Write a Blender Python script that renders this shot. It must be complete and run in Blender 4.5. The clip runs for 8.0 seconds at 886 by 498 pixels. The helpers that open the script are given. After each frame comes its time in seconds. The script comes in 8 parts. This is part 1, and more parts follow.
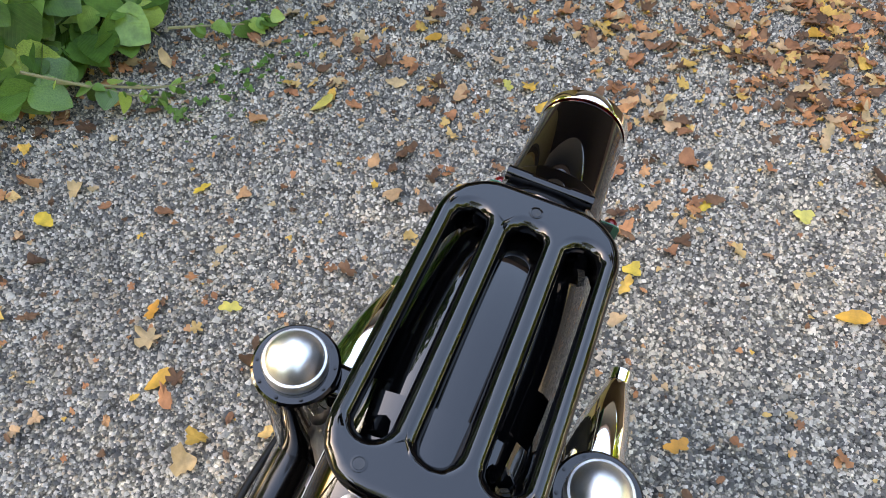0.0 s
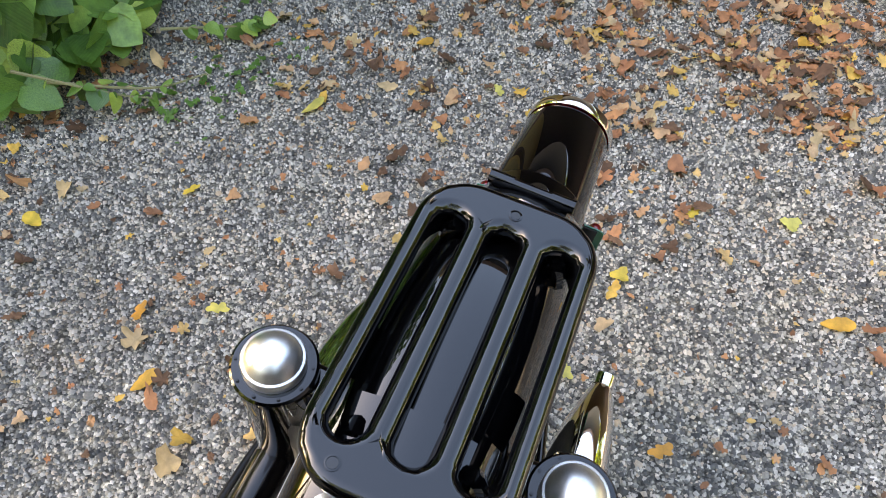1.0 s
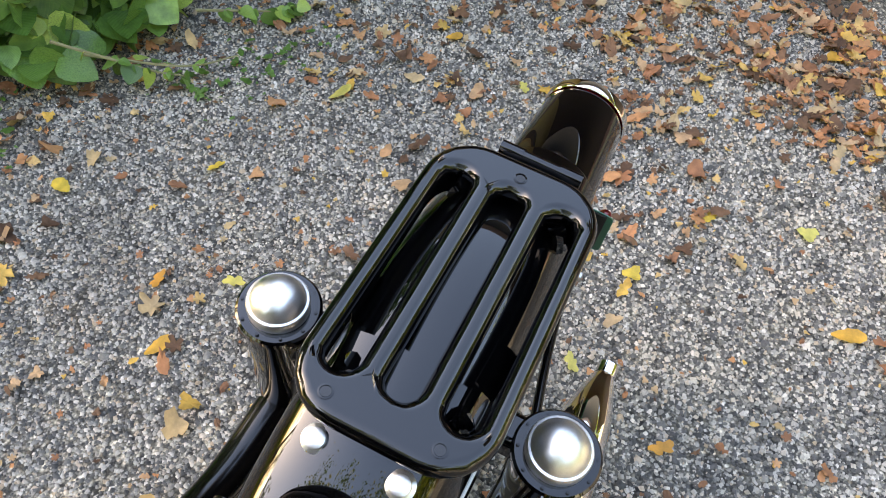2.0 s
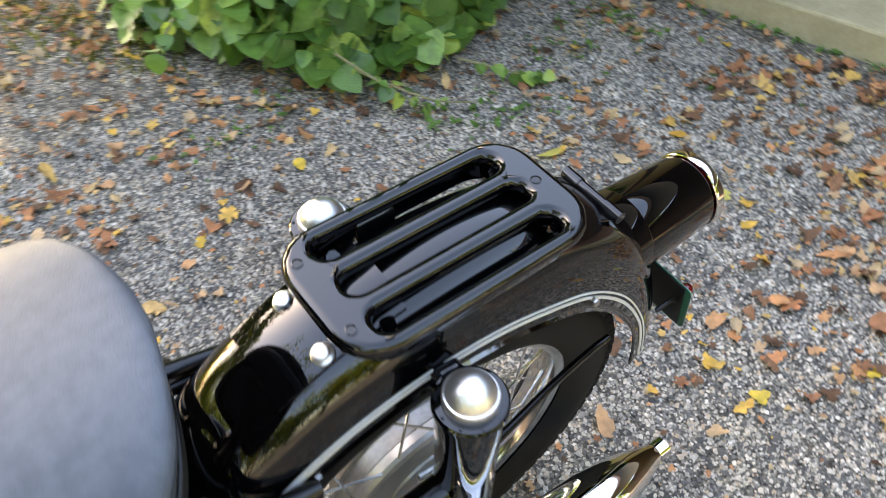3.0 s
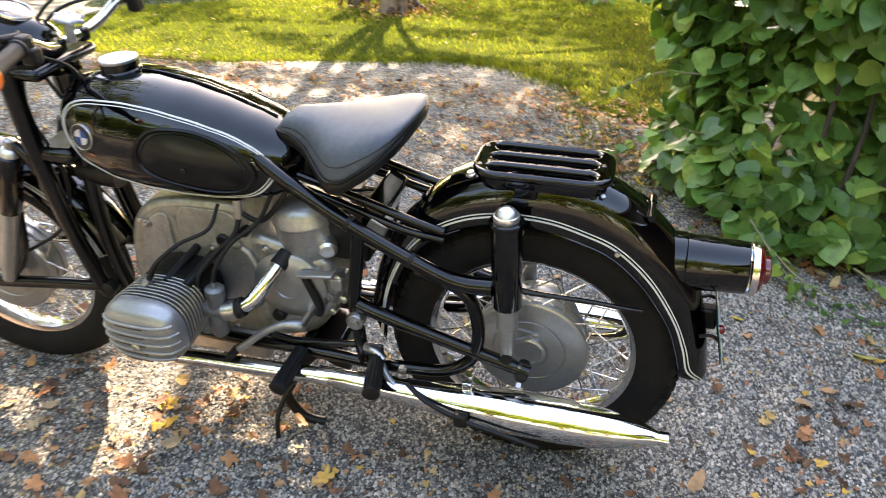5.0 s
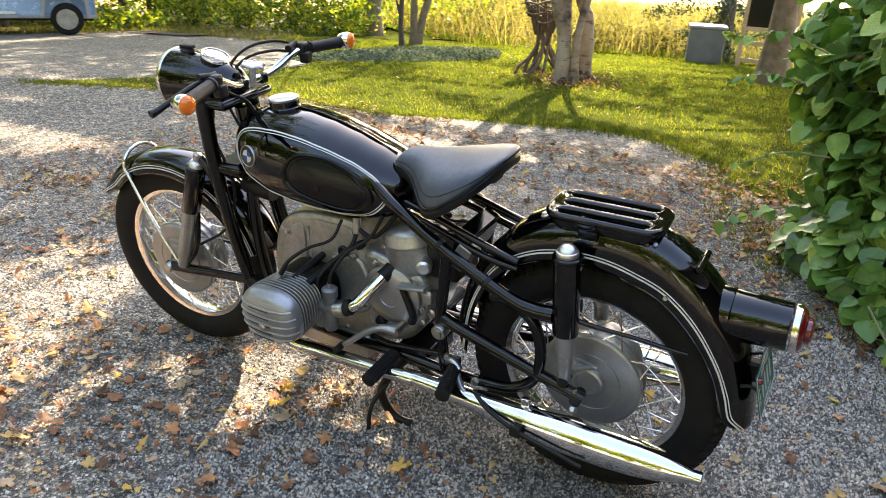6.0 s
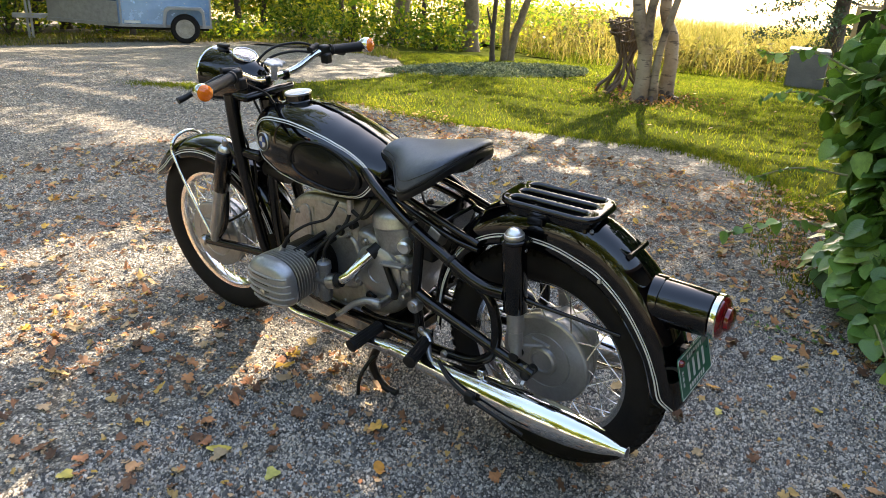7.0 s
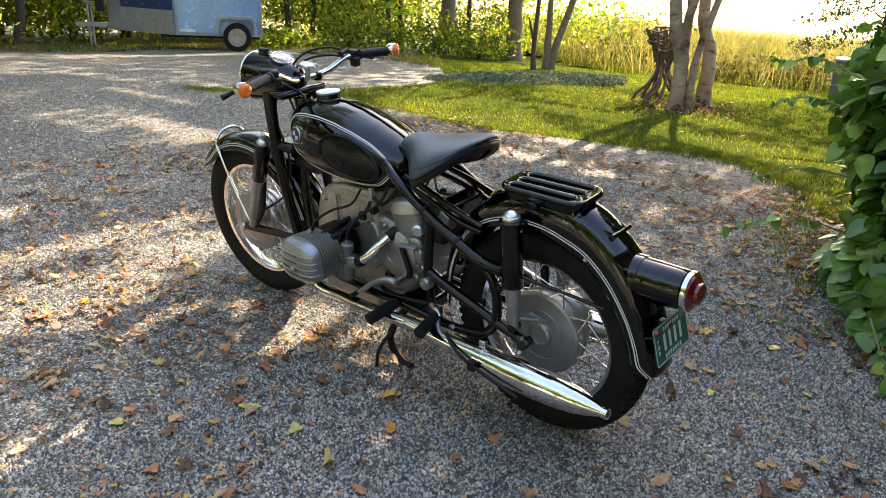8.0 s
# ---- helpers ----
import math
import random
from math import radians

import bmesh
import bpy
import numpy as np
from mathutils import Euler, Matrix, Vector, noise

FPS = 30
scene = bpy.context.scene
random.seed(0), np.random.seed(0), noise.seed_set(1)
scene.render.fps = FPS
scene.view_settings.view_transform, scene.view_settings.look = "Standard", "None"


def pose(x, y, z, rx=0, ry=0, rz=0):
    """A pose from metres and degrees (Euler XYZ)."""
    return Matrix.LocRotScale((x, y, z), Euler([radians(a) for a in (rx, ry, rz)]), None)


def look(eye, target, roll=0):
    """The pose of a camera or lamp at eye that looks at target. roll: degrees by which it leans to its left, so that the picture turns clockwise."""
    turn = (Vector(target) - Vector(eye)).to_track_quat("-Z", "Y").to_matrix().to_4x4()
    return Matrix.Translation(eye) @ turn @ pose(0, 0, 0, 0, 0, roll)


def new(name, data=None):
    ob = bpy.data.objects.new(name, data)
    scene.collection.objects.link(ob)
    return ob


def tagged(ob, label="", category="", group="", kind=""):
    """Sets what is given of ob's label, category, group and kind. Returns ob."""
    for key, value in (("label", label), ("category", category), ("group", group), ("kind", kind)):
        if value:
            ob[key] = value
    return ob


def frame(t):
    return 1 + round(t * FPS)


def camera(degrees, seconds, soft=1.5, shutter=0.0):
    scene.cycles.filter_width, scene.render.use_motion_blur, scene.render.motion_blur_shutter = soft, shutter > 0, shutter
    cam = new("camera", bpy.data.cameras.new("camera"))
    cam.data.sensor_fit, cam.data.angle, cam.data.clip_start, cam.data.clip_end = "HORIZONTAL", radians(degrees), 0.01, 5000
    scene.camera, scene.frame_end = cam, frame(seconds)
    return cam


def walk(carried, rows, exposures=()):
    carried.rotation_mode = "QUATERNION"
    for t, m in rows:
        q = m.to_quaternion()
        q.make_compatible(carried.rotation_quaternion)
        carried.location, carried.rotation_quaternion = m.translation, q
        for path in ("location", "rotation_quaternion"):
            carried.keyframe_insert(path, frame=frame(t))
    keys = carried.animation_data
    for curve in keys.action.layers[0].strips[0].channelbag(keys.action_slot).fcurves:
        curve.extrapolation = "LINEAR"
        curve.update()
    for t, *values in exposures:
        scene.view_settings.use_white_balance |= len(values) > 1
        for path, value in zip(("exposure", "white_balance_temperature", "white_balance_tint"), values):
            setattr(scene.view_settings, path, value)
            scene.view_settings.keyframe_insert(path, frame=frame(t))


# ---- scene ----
cam = camera(62.0, 8.0, soft=0.6, shutter=0.3)
PATH = [
    (0, (0.329, 0.165, 1.229), (-0.793, -0.337, -0.348), -2.0),
    (0.5, (0.322, 0.172, 1.231), (-0.809, -0.323, -0.342), -1.7),
    (1, (0.328, 0.177, 1.23), (-0.81, -0.314, -0.34), -0.8),
    (2.3, (0.365, 0.222, 1.218), (-0.754, -0.385, -0.324), 1.7),
    (2.5, (0.364, 0.242, 1.22), (-0.736, -0.452, -0.3), 1.7),
    (3, (0.351, 0.469, 1.227), (-0.498, -0.699, -0.157), -1.5),
    (3.5, (0.299, 0.796, 1.247), (-0.225, -0.669, -0.008), -0.9),
    (4, (0.24, 1.077, 1.263), (0.077, -0.566, 0.134), -0.8),
    (4.5, (0.069, 1.267, 1.253), (0.248, -0.45, 0.244), 0.2),
    (5, (-0.089, 1.442, 1.279), (0.367, -0.282, 0.373), 1.6),
    (5.2, (-0.136, 1.505, 1.281), (0.427, -0.207, 0.414), 1.8),
    (6.3, (-0.49, 1.625, 1.323), (0.489, 0.049, 0.576), 3.2),
    (6.5, (-0.59, 1.598, 1.318), (0.437, 0.051, 0.575), 3.3),
    (7, (-0.748, 1.621, 1.32), (0.372, 0.136, 0.585), 3.4),
    (7.5, (-0.876, 1.691, 1.32), (0.303, 0.25, 0.59), 3.2),
    (8, (-0.979, 1.74, 1.335), (0.239, 0.325, 0.616), 3.2),
]
EXPOSURES = [(0.0, 3.82, 8100, 17), (2.5, 3.84, 8100, 17), (3.5, 4.0, 8000, 17.5), (4.5, 3.75, 7900, 19), (5.2, 3.60, 7800, 19), (6.5, 3.06, 7350, 15.5), (8.0, 2.90, 7250, 15)]
walk(cam, [(t, look(eye, target, roll)) for t, eye, target, roll in PATH], EXPOSURES)

# ==== world, materials and things ====

# ---- world and sun ----
SUN_FROM = Vector((0.22, -0.80, 0.56)).normalized()
world = bpy.data.worlds.new("sky")
scene.world = world
world.use_nodes = True
_wn = world.node_tree
_sky = _wn.nodes.new("ShaderNodeTexSky")
_sky.sky_type = 'NISHITA'
_sky.sun_disc = False
_sky.sun_elevation = math.asin(SUN_FROM.z)
_sky.sun_rotation = math.atan2(SUN_FROM.x, SUN_FROM.y)
_sky.air_density, _sky.dust_density, _sky.ozone_density = 1.15, 1.4, 1.0
_wn.links.new(_sky.outputs[0], _wn.nodes["Background"].inputs[0])
_wn.nodes["Background"].inputs[1].default_value = 0.125

_sd = bpy.data.lights.new("sun", 'SUN')
_sd.energy, _sd.angle, _sd.color = 2.7, radians(0.55), (1.0, 0.91, 0.76)
sun = new("sun", _sd)
sun.matrix_world = look(SUN_FROM * 30, (0, 0, 0))


# ---- materials ----
def mat(name, base=(0.5, 0.5, 0.5), rough=0.5, metal=0.0, coat=0.0, spec=0.5):
    m = bpy.data.materials.new(name)
    m.use_nodes = True
    b = m.node_tree.nodes["Principled BSDF"]
    b.inputs["Base Color"].default_value = (*base, 1)
    b.inputs["Roughness"].default_value = rough
    b.inputs["Metallic"].default_value = metal
    b.inputs["Coat Weight"].default_value = coat
    b.inputs["Coat Roughness"].default_value = 0.03
    b.inputs["Specular IOR Level"].default_value = spec
    return m


def node(m, kind, **values):
    n = m.node_tree.nodes.new(kind)
    for k, v in values.items():
        n.inputs[k].default_value = v
    return n


def link(m, a, b):
    m.node_tree.links.new(a, b)


def bsdf(m):
    return m.node_tree.nodes["Principled BSDF"]


def obj_coord(m):
    return m.node_tree.nodes.new("ShaderNodeTexCoord").outputs["Object"]


def ramp(m, fac, stops):
    r = m.node_tree.nodes.new("ShaderNodeValToRGB")
    e = r.color_ramp.elements
    while len(e) < len(stops):
        e.new(0.5)
    for el, (p, c) in zip(e, stops):
        el.position, el.color = p, (*c, 1)
    link(m, fac, r.inputs[0])
    return r.outputs[0]


def noise_tex(m, scale, detail=4.0, rough=0.55, vec=None):
    n = node(m, "ShaderNodeTexNoise", Scale=scale, Detail=detail, Roughness=rough)
    link(m, vec if vec is not None else obj_coord(m), n.inputs["Vector"])
    return n.outputs["Fac"]


def mixc(m, fac, a, b, mode='MIX'):
    n = m.node_tree.nodes.new("ShaderNodeMix")
    n.data_type, n.blend_type = 'RGBA', mode
    for sock, v in ((n.inputs[0], fac), (n.inputs[6], a), (n.inputs[7], b)):
        if isinstance(v, tuple):
            sock.default_value = (*v, 1)
        elif isinstance(v, (int, float)):
            sock.default_value = v
        else:
            link(m, v, sock)
    return n.outputs[2]


def bump(m, height, strength=0.3, distance=0.002):
    n = node(m, "ShaderNodeBump", Strength=strength, Distance=distance)
    link(m, height, n.inputs["Height"])
    link(m, n.outputs[0], bsdf(m).inputs["Normal"])
    return n


def rough_range(m, fac, lo, hi):
    n = node(m, "ShaderNodeMapRange")
    n.inputs["To Min"].default_value, n.inputs["To Max"].default_value = lo, hi
    link(m, fac, n.inputs["Value"])
    link(m, n.outputs[0], bsdf(m).inputs["Roughness"])


def deepen(m, k):
    """Scale a base colour, whatever feeds it."""
    sock = bsdf(m).inputs["Base Color"]
    if sock.is_linked:
        link(m, mixc(m, 1.0, sock.links[0].from_socket, (k, k, k), 'MULTIPLY'), sock)
    else:
        sock.default_value = (*[c * k for c in sock.default_value[:3]], 1)


def speckled(name, a, b, rough, metal, scale, bump_d=0.0, coat=0.0, lo=0.35, hi=0.65, spec=0.5):
    """Two tones at two scales with an uneven gloss."""
    m = mat(name, a, rough, metal, coat, spec)
    co = obj_coord(m)
    big, fine = noise_tex(m, scale, 5, 0.6, co), noise_tex(m, scale * 9, 3, 0.6, co)
    f = mixc(m, 0.4, big, fine)
    link(m, ramp(m, f, ((lo, a), (hi, b))), bsdf(m).inputs["Base Color"])
    rough_range(m, f, max(0.02, rough - 0.1), min(1, rough + 0.12))
    if bump_d:
        bump(m, fine, 0.4, bump_d)
    return m


M = {}
M["gloss"] = mat("gloss_black_enamel", (0.0010, 0.0010, 0.0012), 0.03, 0, 0.0, 0.55)
_f = noise_tex(M["gloss"], 55, 4)
rough_range(M["gloss"], _f, 0.012, 0.045)
M["frame"] = speckled("frame_black_enamel", (0.0016, 0.0016, 0.0016), (0.0032, 0.0030, 0.0028), 0.12, 0, 30, 0, 0.0, spec=0.42)
M["satin"] = speckled("satin_black_paint", (0.0045, 0.0045, 0.0045), (0.0085, 0.008, 0.0076), 0.40, 0, 40, spec=0.28)
M["rubber"] = speckled("black_rubber", (0.0050, 0.0050, 0.0050), (0.011, 0.0102, 0.0096), 0.58, 0, 45, 0.0006, spec=0.28)
M["kneerubber"] = speckled("polished_black_rubber", (0.004, 0.004, 0.004), (0.006, 0.0057, 0.0054), 0.20, 0, 40, 0.0003, spec=0.25)
M["tyre"] = speckled("worn_tyre_rubber", (0.0065, 0.0060, 0.0055), (0.015, 0.0130, 0.0115), 0.74, 0, 24, 0.0008, spec=0.18)
M["chrome"] = mat("chrome", (0.82, 0.81, 0.79), 0.06, 1)
rough_range(M["chrome"], noise_tex(M["chrome"], 30), 0.02, 0.075)
M["rimchrome"] = speckled("aged_rim_chrome", (0.74, 0.73, 0.72), (0.56, 0.54, 0.51), 0.11, 1, 18, 0, 0, 0.50, 0.85)
M["alu"] = speckled("cast_aluminium", (0.50, 0.49, 0.47), (0.31, 0.30, 0.285), 0.36, 0.75, 14, 0.0005)
M["alu_sooty"] = speckled("stained_cast_aluminium", (0.52, 0.49, 0.43), (0.27, 0.25, 0.21), 0.40, 0.65, 7, 0.0005)
M["alu_smooth"] = speckled("smooth_aluminium", (0.47, 0.47, 0.465), (0.37, 0.37, 0.365), 0.36, 0.75, 16, 0.0003)
M["zinc"] = speckled("dull_zinc_casting", (0.24, 0.245, 0.25), (0.13, 0.132, 0.135), 0.44, 0.6, 30, 0.0004)
M["alu_polish"] = speckled("brushed_aluminium", (0.76, 0.75, 0.73), (0.66, 0.65, 0.62), 0.36, 1, 60, 0.0002)
M["steel"] = speckled("zinc_plated_steel", (0.55, 0.54, 0.52), (0.38, 0.36, 0.33), 0.30, 1, 60)
M["spoke"] = mat("dull_spoke_steel", (0.66, 0.65, 0.62), 0.22, 1)
M["leather"] = speckled("black_grained_leather", (0.038, 0.042, 0.048), (0.072, 0.078, 0.088), 0.44, 0, 10, 0, 0.0, spec=0.42)
# blue tint on the sheen stands in for sky reflected in the leather
bsdf(M["leather"]).inputs["Specular Tint"].default_value = (0.72, 0.86, 1.0, 1)
_v = node(M["leather"], "ShaderNodeTexVoronoi", Scale=620.0)
link(M["leather"], obj_coord(M["leather"]), _v.inputs["Vector"])
bump(M["leather"], _v.outputs["Distance"], 0.28, 0.0007)
M["white"] = mat("ivory_pinstripe", (0.78, 0.76, 0.70), 0.3)
M["amber"] = mat("amber_lens", (0.85, 0.17, 0.004), 0.12, 0, 0.4)
bsdf(M["amber"]).inputs["Transmission Weight"].default_value = 0.05
M["red"] = mat("red_lens", (0.16, 0.004, 0.006), 0.10, 0, 0.8)
bsdf(M["red"]).inputs["Transmission Weight"].default_value = 0.2
M["dial"] = mat("pale_dial_face", (0.20, 0.20, 0.19), 0.4)
M["dark"] = mat("dial_black", (0.008, 0.008, 0.008), 0.3)
M["plategreen"] = speckled("green_plate_paint", (0.018, 0.15, 0.082), (0.028, 0.19, 0.11), 0.38, 0, 40)
M["platewhite"] = mat("plate_white", (0.80, 0.81, 0.76), 0.4)
M["blue"] = mat("badge_blue", (0.025, 0.06, 0.20), 0.25, 0, 0.0)
M["badgewhite"] = mat("badge_silver_white", (0.58, 0.58, 0.57), 0.28, 0.3)
M["glass"] = mat("lamp_glass", (1, 1, 1), 0.03)
bsdf(M["glass"]).inputs["Transmission Weight"].default_value = 1.0
bsdf(M["glass"]).inputs["IOR"].default_value = 1.45


# ---- mesh helpers ----
def part(name, bm, material, parent=None, label="", smooth=True, bevel=0.0, sharp=40):
    """Link a bmesh as one mesh object under a thing or part."""
    bmesh.ops.recalc_face_normals(bm, faces=bm.faces)
    me = bpy.data.meshes.new(name)
    bm.to_mesh(me)
    bm.free()
    me.materials.append(material)
    if smooth:
        me.polygons.foreach_set("use_smooth", [True] * len(me.polygons))
        me.set_sharp_from_angle(angle=radians(sharp))
    ob = new(name, me)
    if parent is not None:
        ob.parent = parent
    if label:
        tagged(ob, label)
    if bevel:
        b = ob.modifiers.new("edge", 'BEVEL')
        b.width, b.segments, b.limit_method, b.angle_limit = bevel, 2, 'ANGLE', radians(35)
    return ob


def thing(name, label, category, m=None, group="", kind=""):
    ob = new(name)
    ob.empty_display_size = 0.1
    if m is not None:
        ob.matrix_world = m
    return tagged(ob, label, category, group, kind)


def spline(pts, n=8, closed=False):
    """Catmull-Rom through the points, n steps a span."""
    p = [Vector(q) for q in pts]
    out = []
    last = len(p) if closed else len(p) - 1
    for i in range(last):
        if closed:
            a, b, c, d = p[i - 1], p[i], p[(i + 1) % len(p)], p[(i + 2) % len(p)]
        else:
            b, c = p[i], p[i + 1]
            a = p[i - 1] if i else b * 2 - c
            d = p[i + 2] if i + 2 < len(p) else c * 2 - b
        for k in range(n):
            t = k / n
            out.append(0.5 * ((2 * b) + (c - a) * t + (2 * a - 5 * b + 4 * c - d) * t * t + (3 * b - a - 3 * c + d) * t ** 3))
    if not closed:
        out.append(p[-1])
    return out


def rings_to_faces(bm, rings, closed_ring=True, cap=True, loop=False):
    rows = [[bm.verts.new(v) for v in r] for r in rings]
    n = len(rows[0])
    for i in range(len(rows) if loop else len(rows) - 1):
        a, b = rows[i], rows[(i + 1) % len(rows)]
        for j in range(n if closed_ring else n - 1):
            k = (j + 1) % n
            bm.faces.new((a[j], a[k], b[k], b[j]))
    if cap and closed_ring and not loop:
        bm.faces.new(rows[0])
        bm.faces.new(rows[-1])
    return rows


def tube(bm, pts, r, seg=12, closed=False, cap=True):
    """A tube along points; r a number or one radius a point."""
    pts = [Vector(p) for p in pts]
    n = len(pts)
    rs = r if isinstance(r, (list, tuple)) else [r] * n
    rings, up = [], None
    for i, p in enumerate(pts):
        if closed:
            d = pts[(i + 1) % n] - pts[i - 1]
        else:
            d = pts[min(i + 1, n - 1)] - pts[max(i - 1, 0)]
        d.normalize()
        if up is None:
            up = d.orthogonal().normalized()
        up = (up - d * up.dot(d)).normalized()
        side = d.cross(up)
        rings.append([p + (up * math.cos(a) + side * math.sin(a)) * rs[i] for a in (2 * math.pi * k / seg for k in range(seg))])
    rings_to_faces(bm, rings, True, cap, closed)
    return bm


def resample_r(rs, n):
    out = []
    for i in range(n):
        t = i / (n - 1) * (len(rs) - 1)
        k = min(int(t), len(rs) - 2)
        out.append(rs[k] + (rs[k + 1] - rs[k]) * (t - k))
    return out


def bent(bm, pts, r, seg=12, n=6):
    """A smooth bent tube; r a number or one radius a control point."""
    s = spline(pts, n)
    return tube(bm, s, resample_r(r, len(s)) if isinstance(r, (list, tuple)) else r, seg)


def lathe(bm, profile, base=(0, 0, 0), axis=(0, 0, 1), seg=40, cap=True):
    """Turn a profile of (radius, height) about an axis through base."""
    ax = Vector(axis).normalized()
    u = ax.orthogonal().normalized()
    v = ax.cross(u)
    b = Vector(base)
    rings = [[b + ax * h + (u * math.cos(a) + v * math.sin(a)) * max(r, 1e-4) for a in (2 * math.pi * k / seg for k in range(seg))] for r, h in profile]
    rings_to_faces(bm, rings, True, cap)
    return bm


def box(bm, size, at=(0, 0, 0), rot=None):
    g = bmesh.ops.create_cube(bm, size=1.0)
    m = Matrix.Translation(at) @ (rot.to_4x4() if rot is not None else Matrix.Identity(4)) @ Matrix.Diagonal((*size, 1))
    bmesh.ops.transform(bm, matrix=m, verts=g["verts"])
    return g["verts"]


def BM():
    return bmesh.new()


def bolt(name, at, axis, parent, r=0.008, h=0.006, material=None, label=""):
    bm = BM()
    lathe(bm, [(r, 0), (r, h * 0.8), (r * 0.85, h)], at, axis, 6)
    return part(name, bm, material or M["steel"], parent, label, smooth=False)


# ---- natural materials ----
def gravel_material(name):
    m = mat(name, (0.2, 0.2, 0.2), 0.9)
    co = obj_coord(m)
    big = noise_tex(m, 0.9, 6, 0.6, co)
    mid = noise_tex(m, 7, 5, 0.65, co)
    v1 = node(m, "ShaderNodeTexVoronoi", Scale=150.0)
    v2 = node(m, "ShaderNodeTexVoronoi", Scale=290.0)
    for v in (v1, v2):
        link(m, co, v.inputs["Vector"])
    s1 = m.node_tree.nodes.new("ShaderNodeSeparateColor")
    link(m, v1.outputs["Color"], s1.inputs[0])
    s2 = m.node_tree.nodes.new("ShaderNodeSeparateColor")
    link(m, v2.outputs["Color"], s2.inputs[0])
    stops = ((0.0, (0.040, 0.040, 0.039)), (0.34, (0.105, 0.103, 0.097)), (0.54, (0.200, 0.193, 0.174)), (0.72, (0.38, 0.365, 0.325)), (0.90, (0.70, 0.675, 0.61)), (1.0, (0.36, 0.28, 0.20)))
    c1, c2 = ramp(m, s1.outputs[0], stops), ramp(m, s2.outputs[1], stops)
    c = mixc(m, 0.30, c1, c2)
    dirt = mixc(m, ramp(m, mid, ((0.45, (0, 0, 0)), (0.72, (0.6, 0.6, 0.6)))), c, (0.105, 0.092, 0.072))
    tone = mixc(m, 1.0, dirt, ramp(m, big, ((0.32, (0.78, 0.77, 0.76)), (0.70, (1.18, 1.13, 1.04)))), 'MULTIPLY')
    # clumpy tones: larger stones, and painted shade among them
    clump = mixc(m, 0.5, noise_tex(m, 75, 2, 0.6, co), noise_tex(m, 28, 3, 0.7, co))
    tone = mixc(m, 1.0, tone, ramp(m, clump, ((0.41, (0.27, 0.26, 0.25)), (0.50, (0.68, 0.67, 0.635)), (0.59, (1.30, 1.27, 1.20)))), 'MULTIPLY')
    lump = noise_tex(m, 19, 2, 0.55, co)
    tone = mixc(m, 1.0, tone, ramp(m, lump, ((0.38, (0.58, 0.57, 0.55)), (0.50, (1.0, 1.0, 1.0)), (0.62, (1.42, 1.38, 1.30)))), 'MULTIPLY')
    # darker between stones: dark matrix, and the shade of the gaps painted in
    gap = ramp(m, v1.outputs["Distance"], ((0.25, (1.08, 1.08, 1.08)), (0.85, (0.36, 0.35, 0.33))))
    link(m, mixc(m, 1.0, tone, gap, 'MULTIPLY'), bsdf(m).inputs["Base Color"])
    bump(m, v1.outputs["Distance"], -1.0, 0.008)
    return m


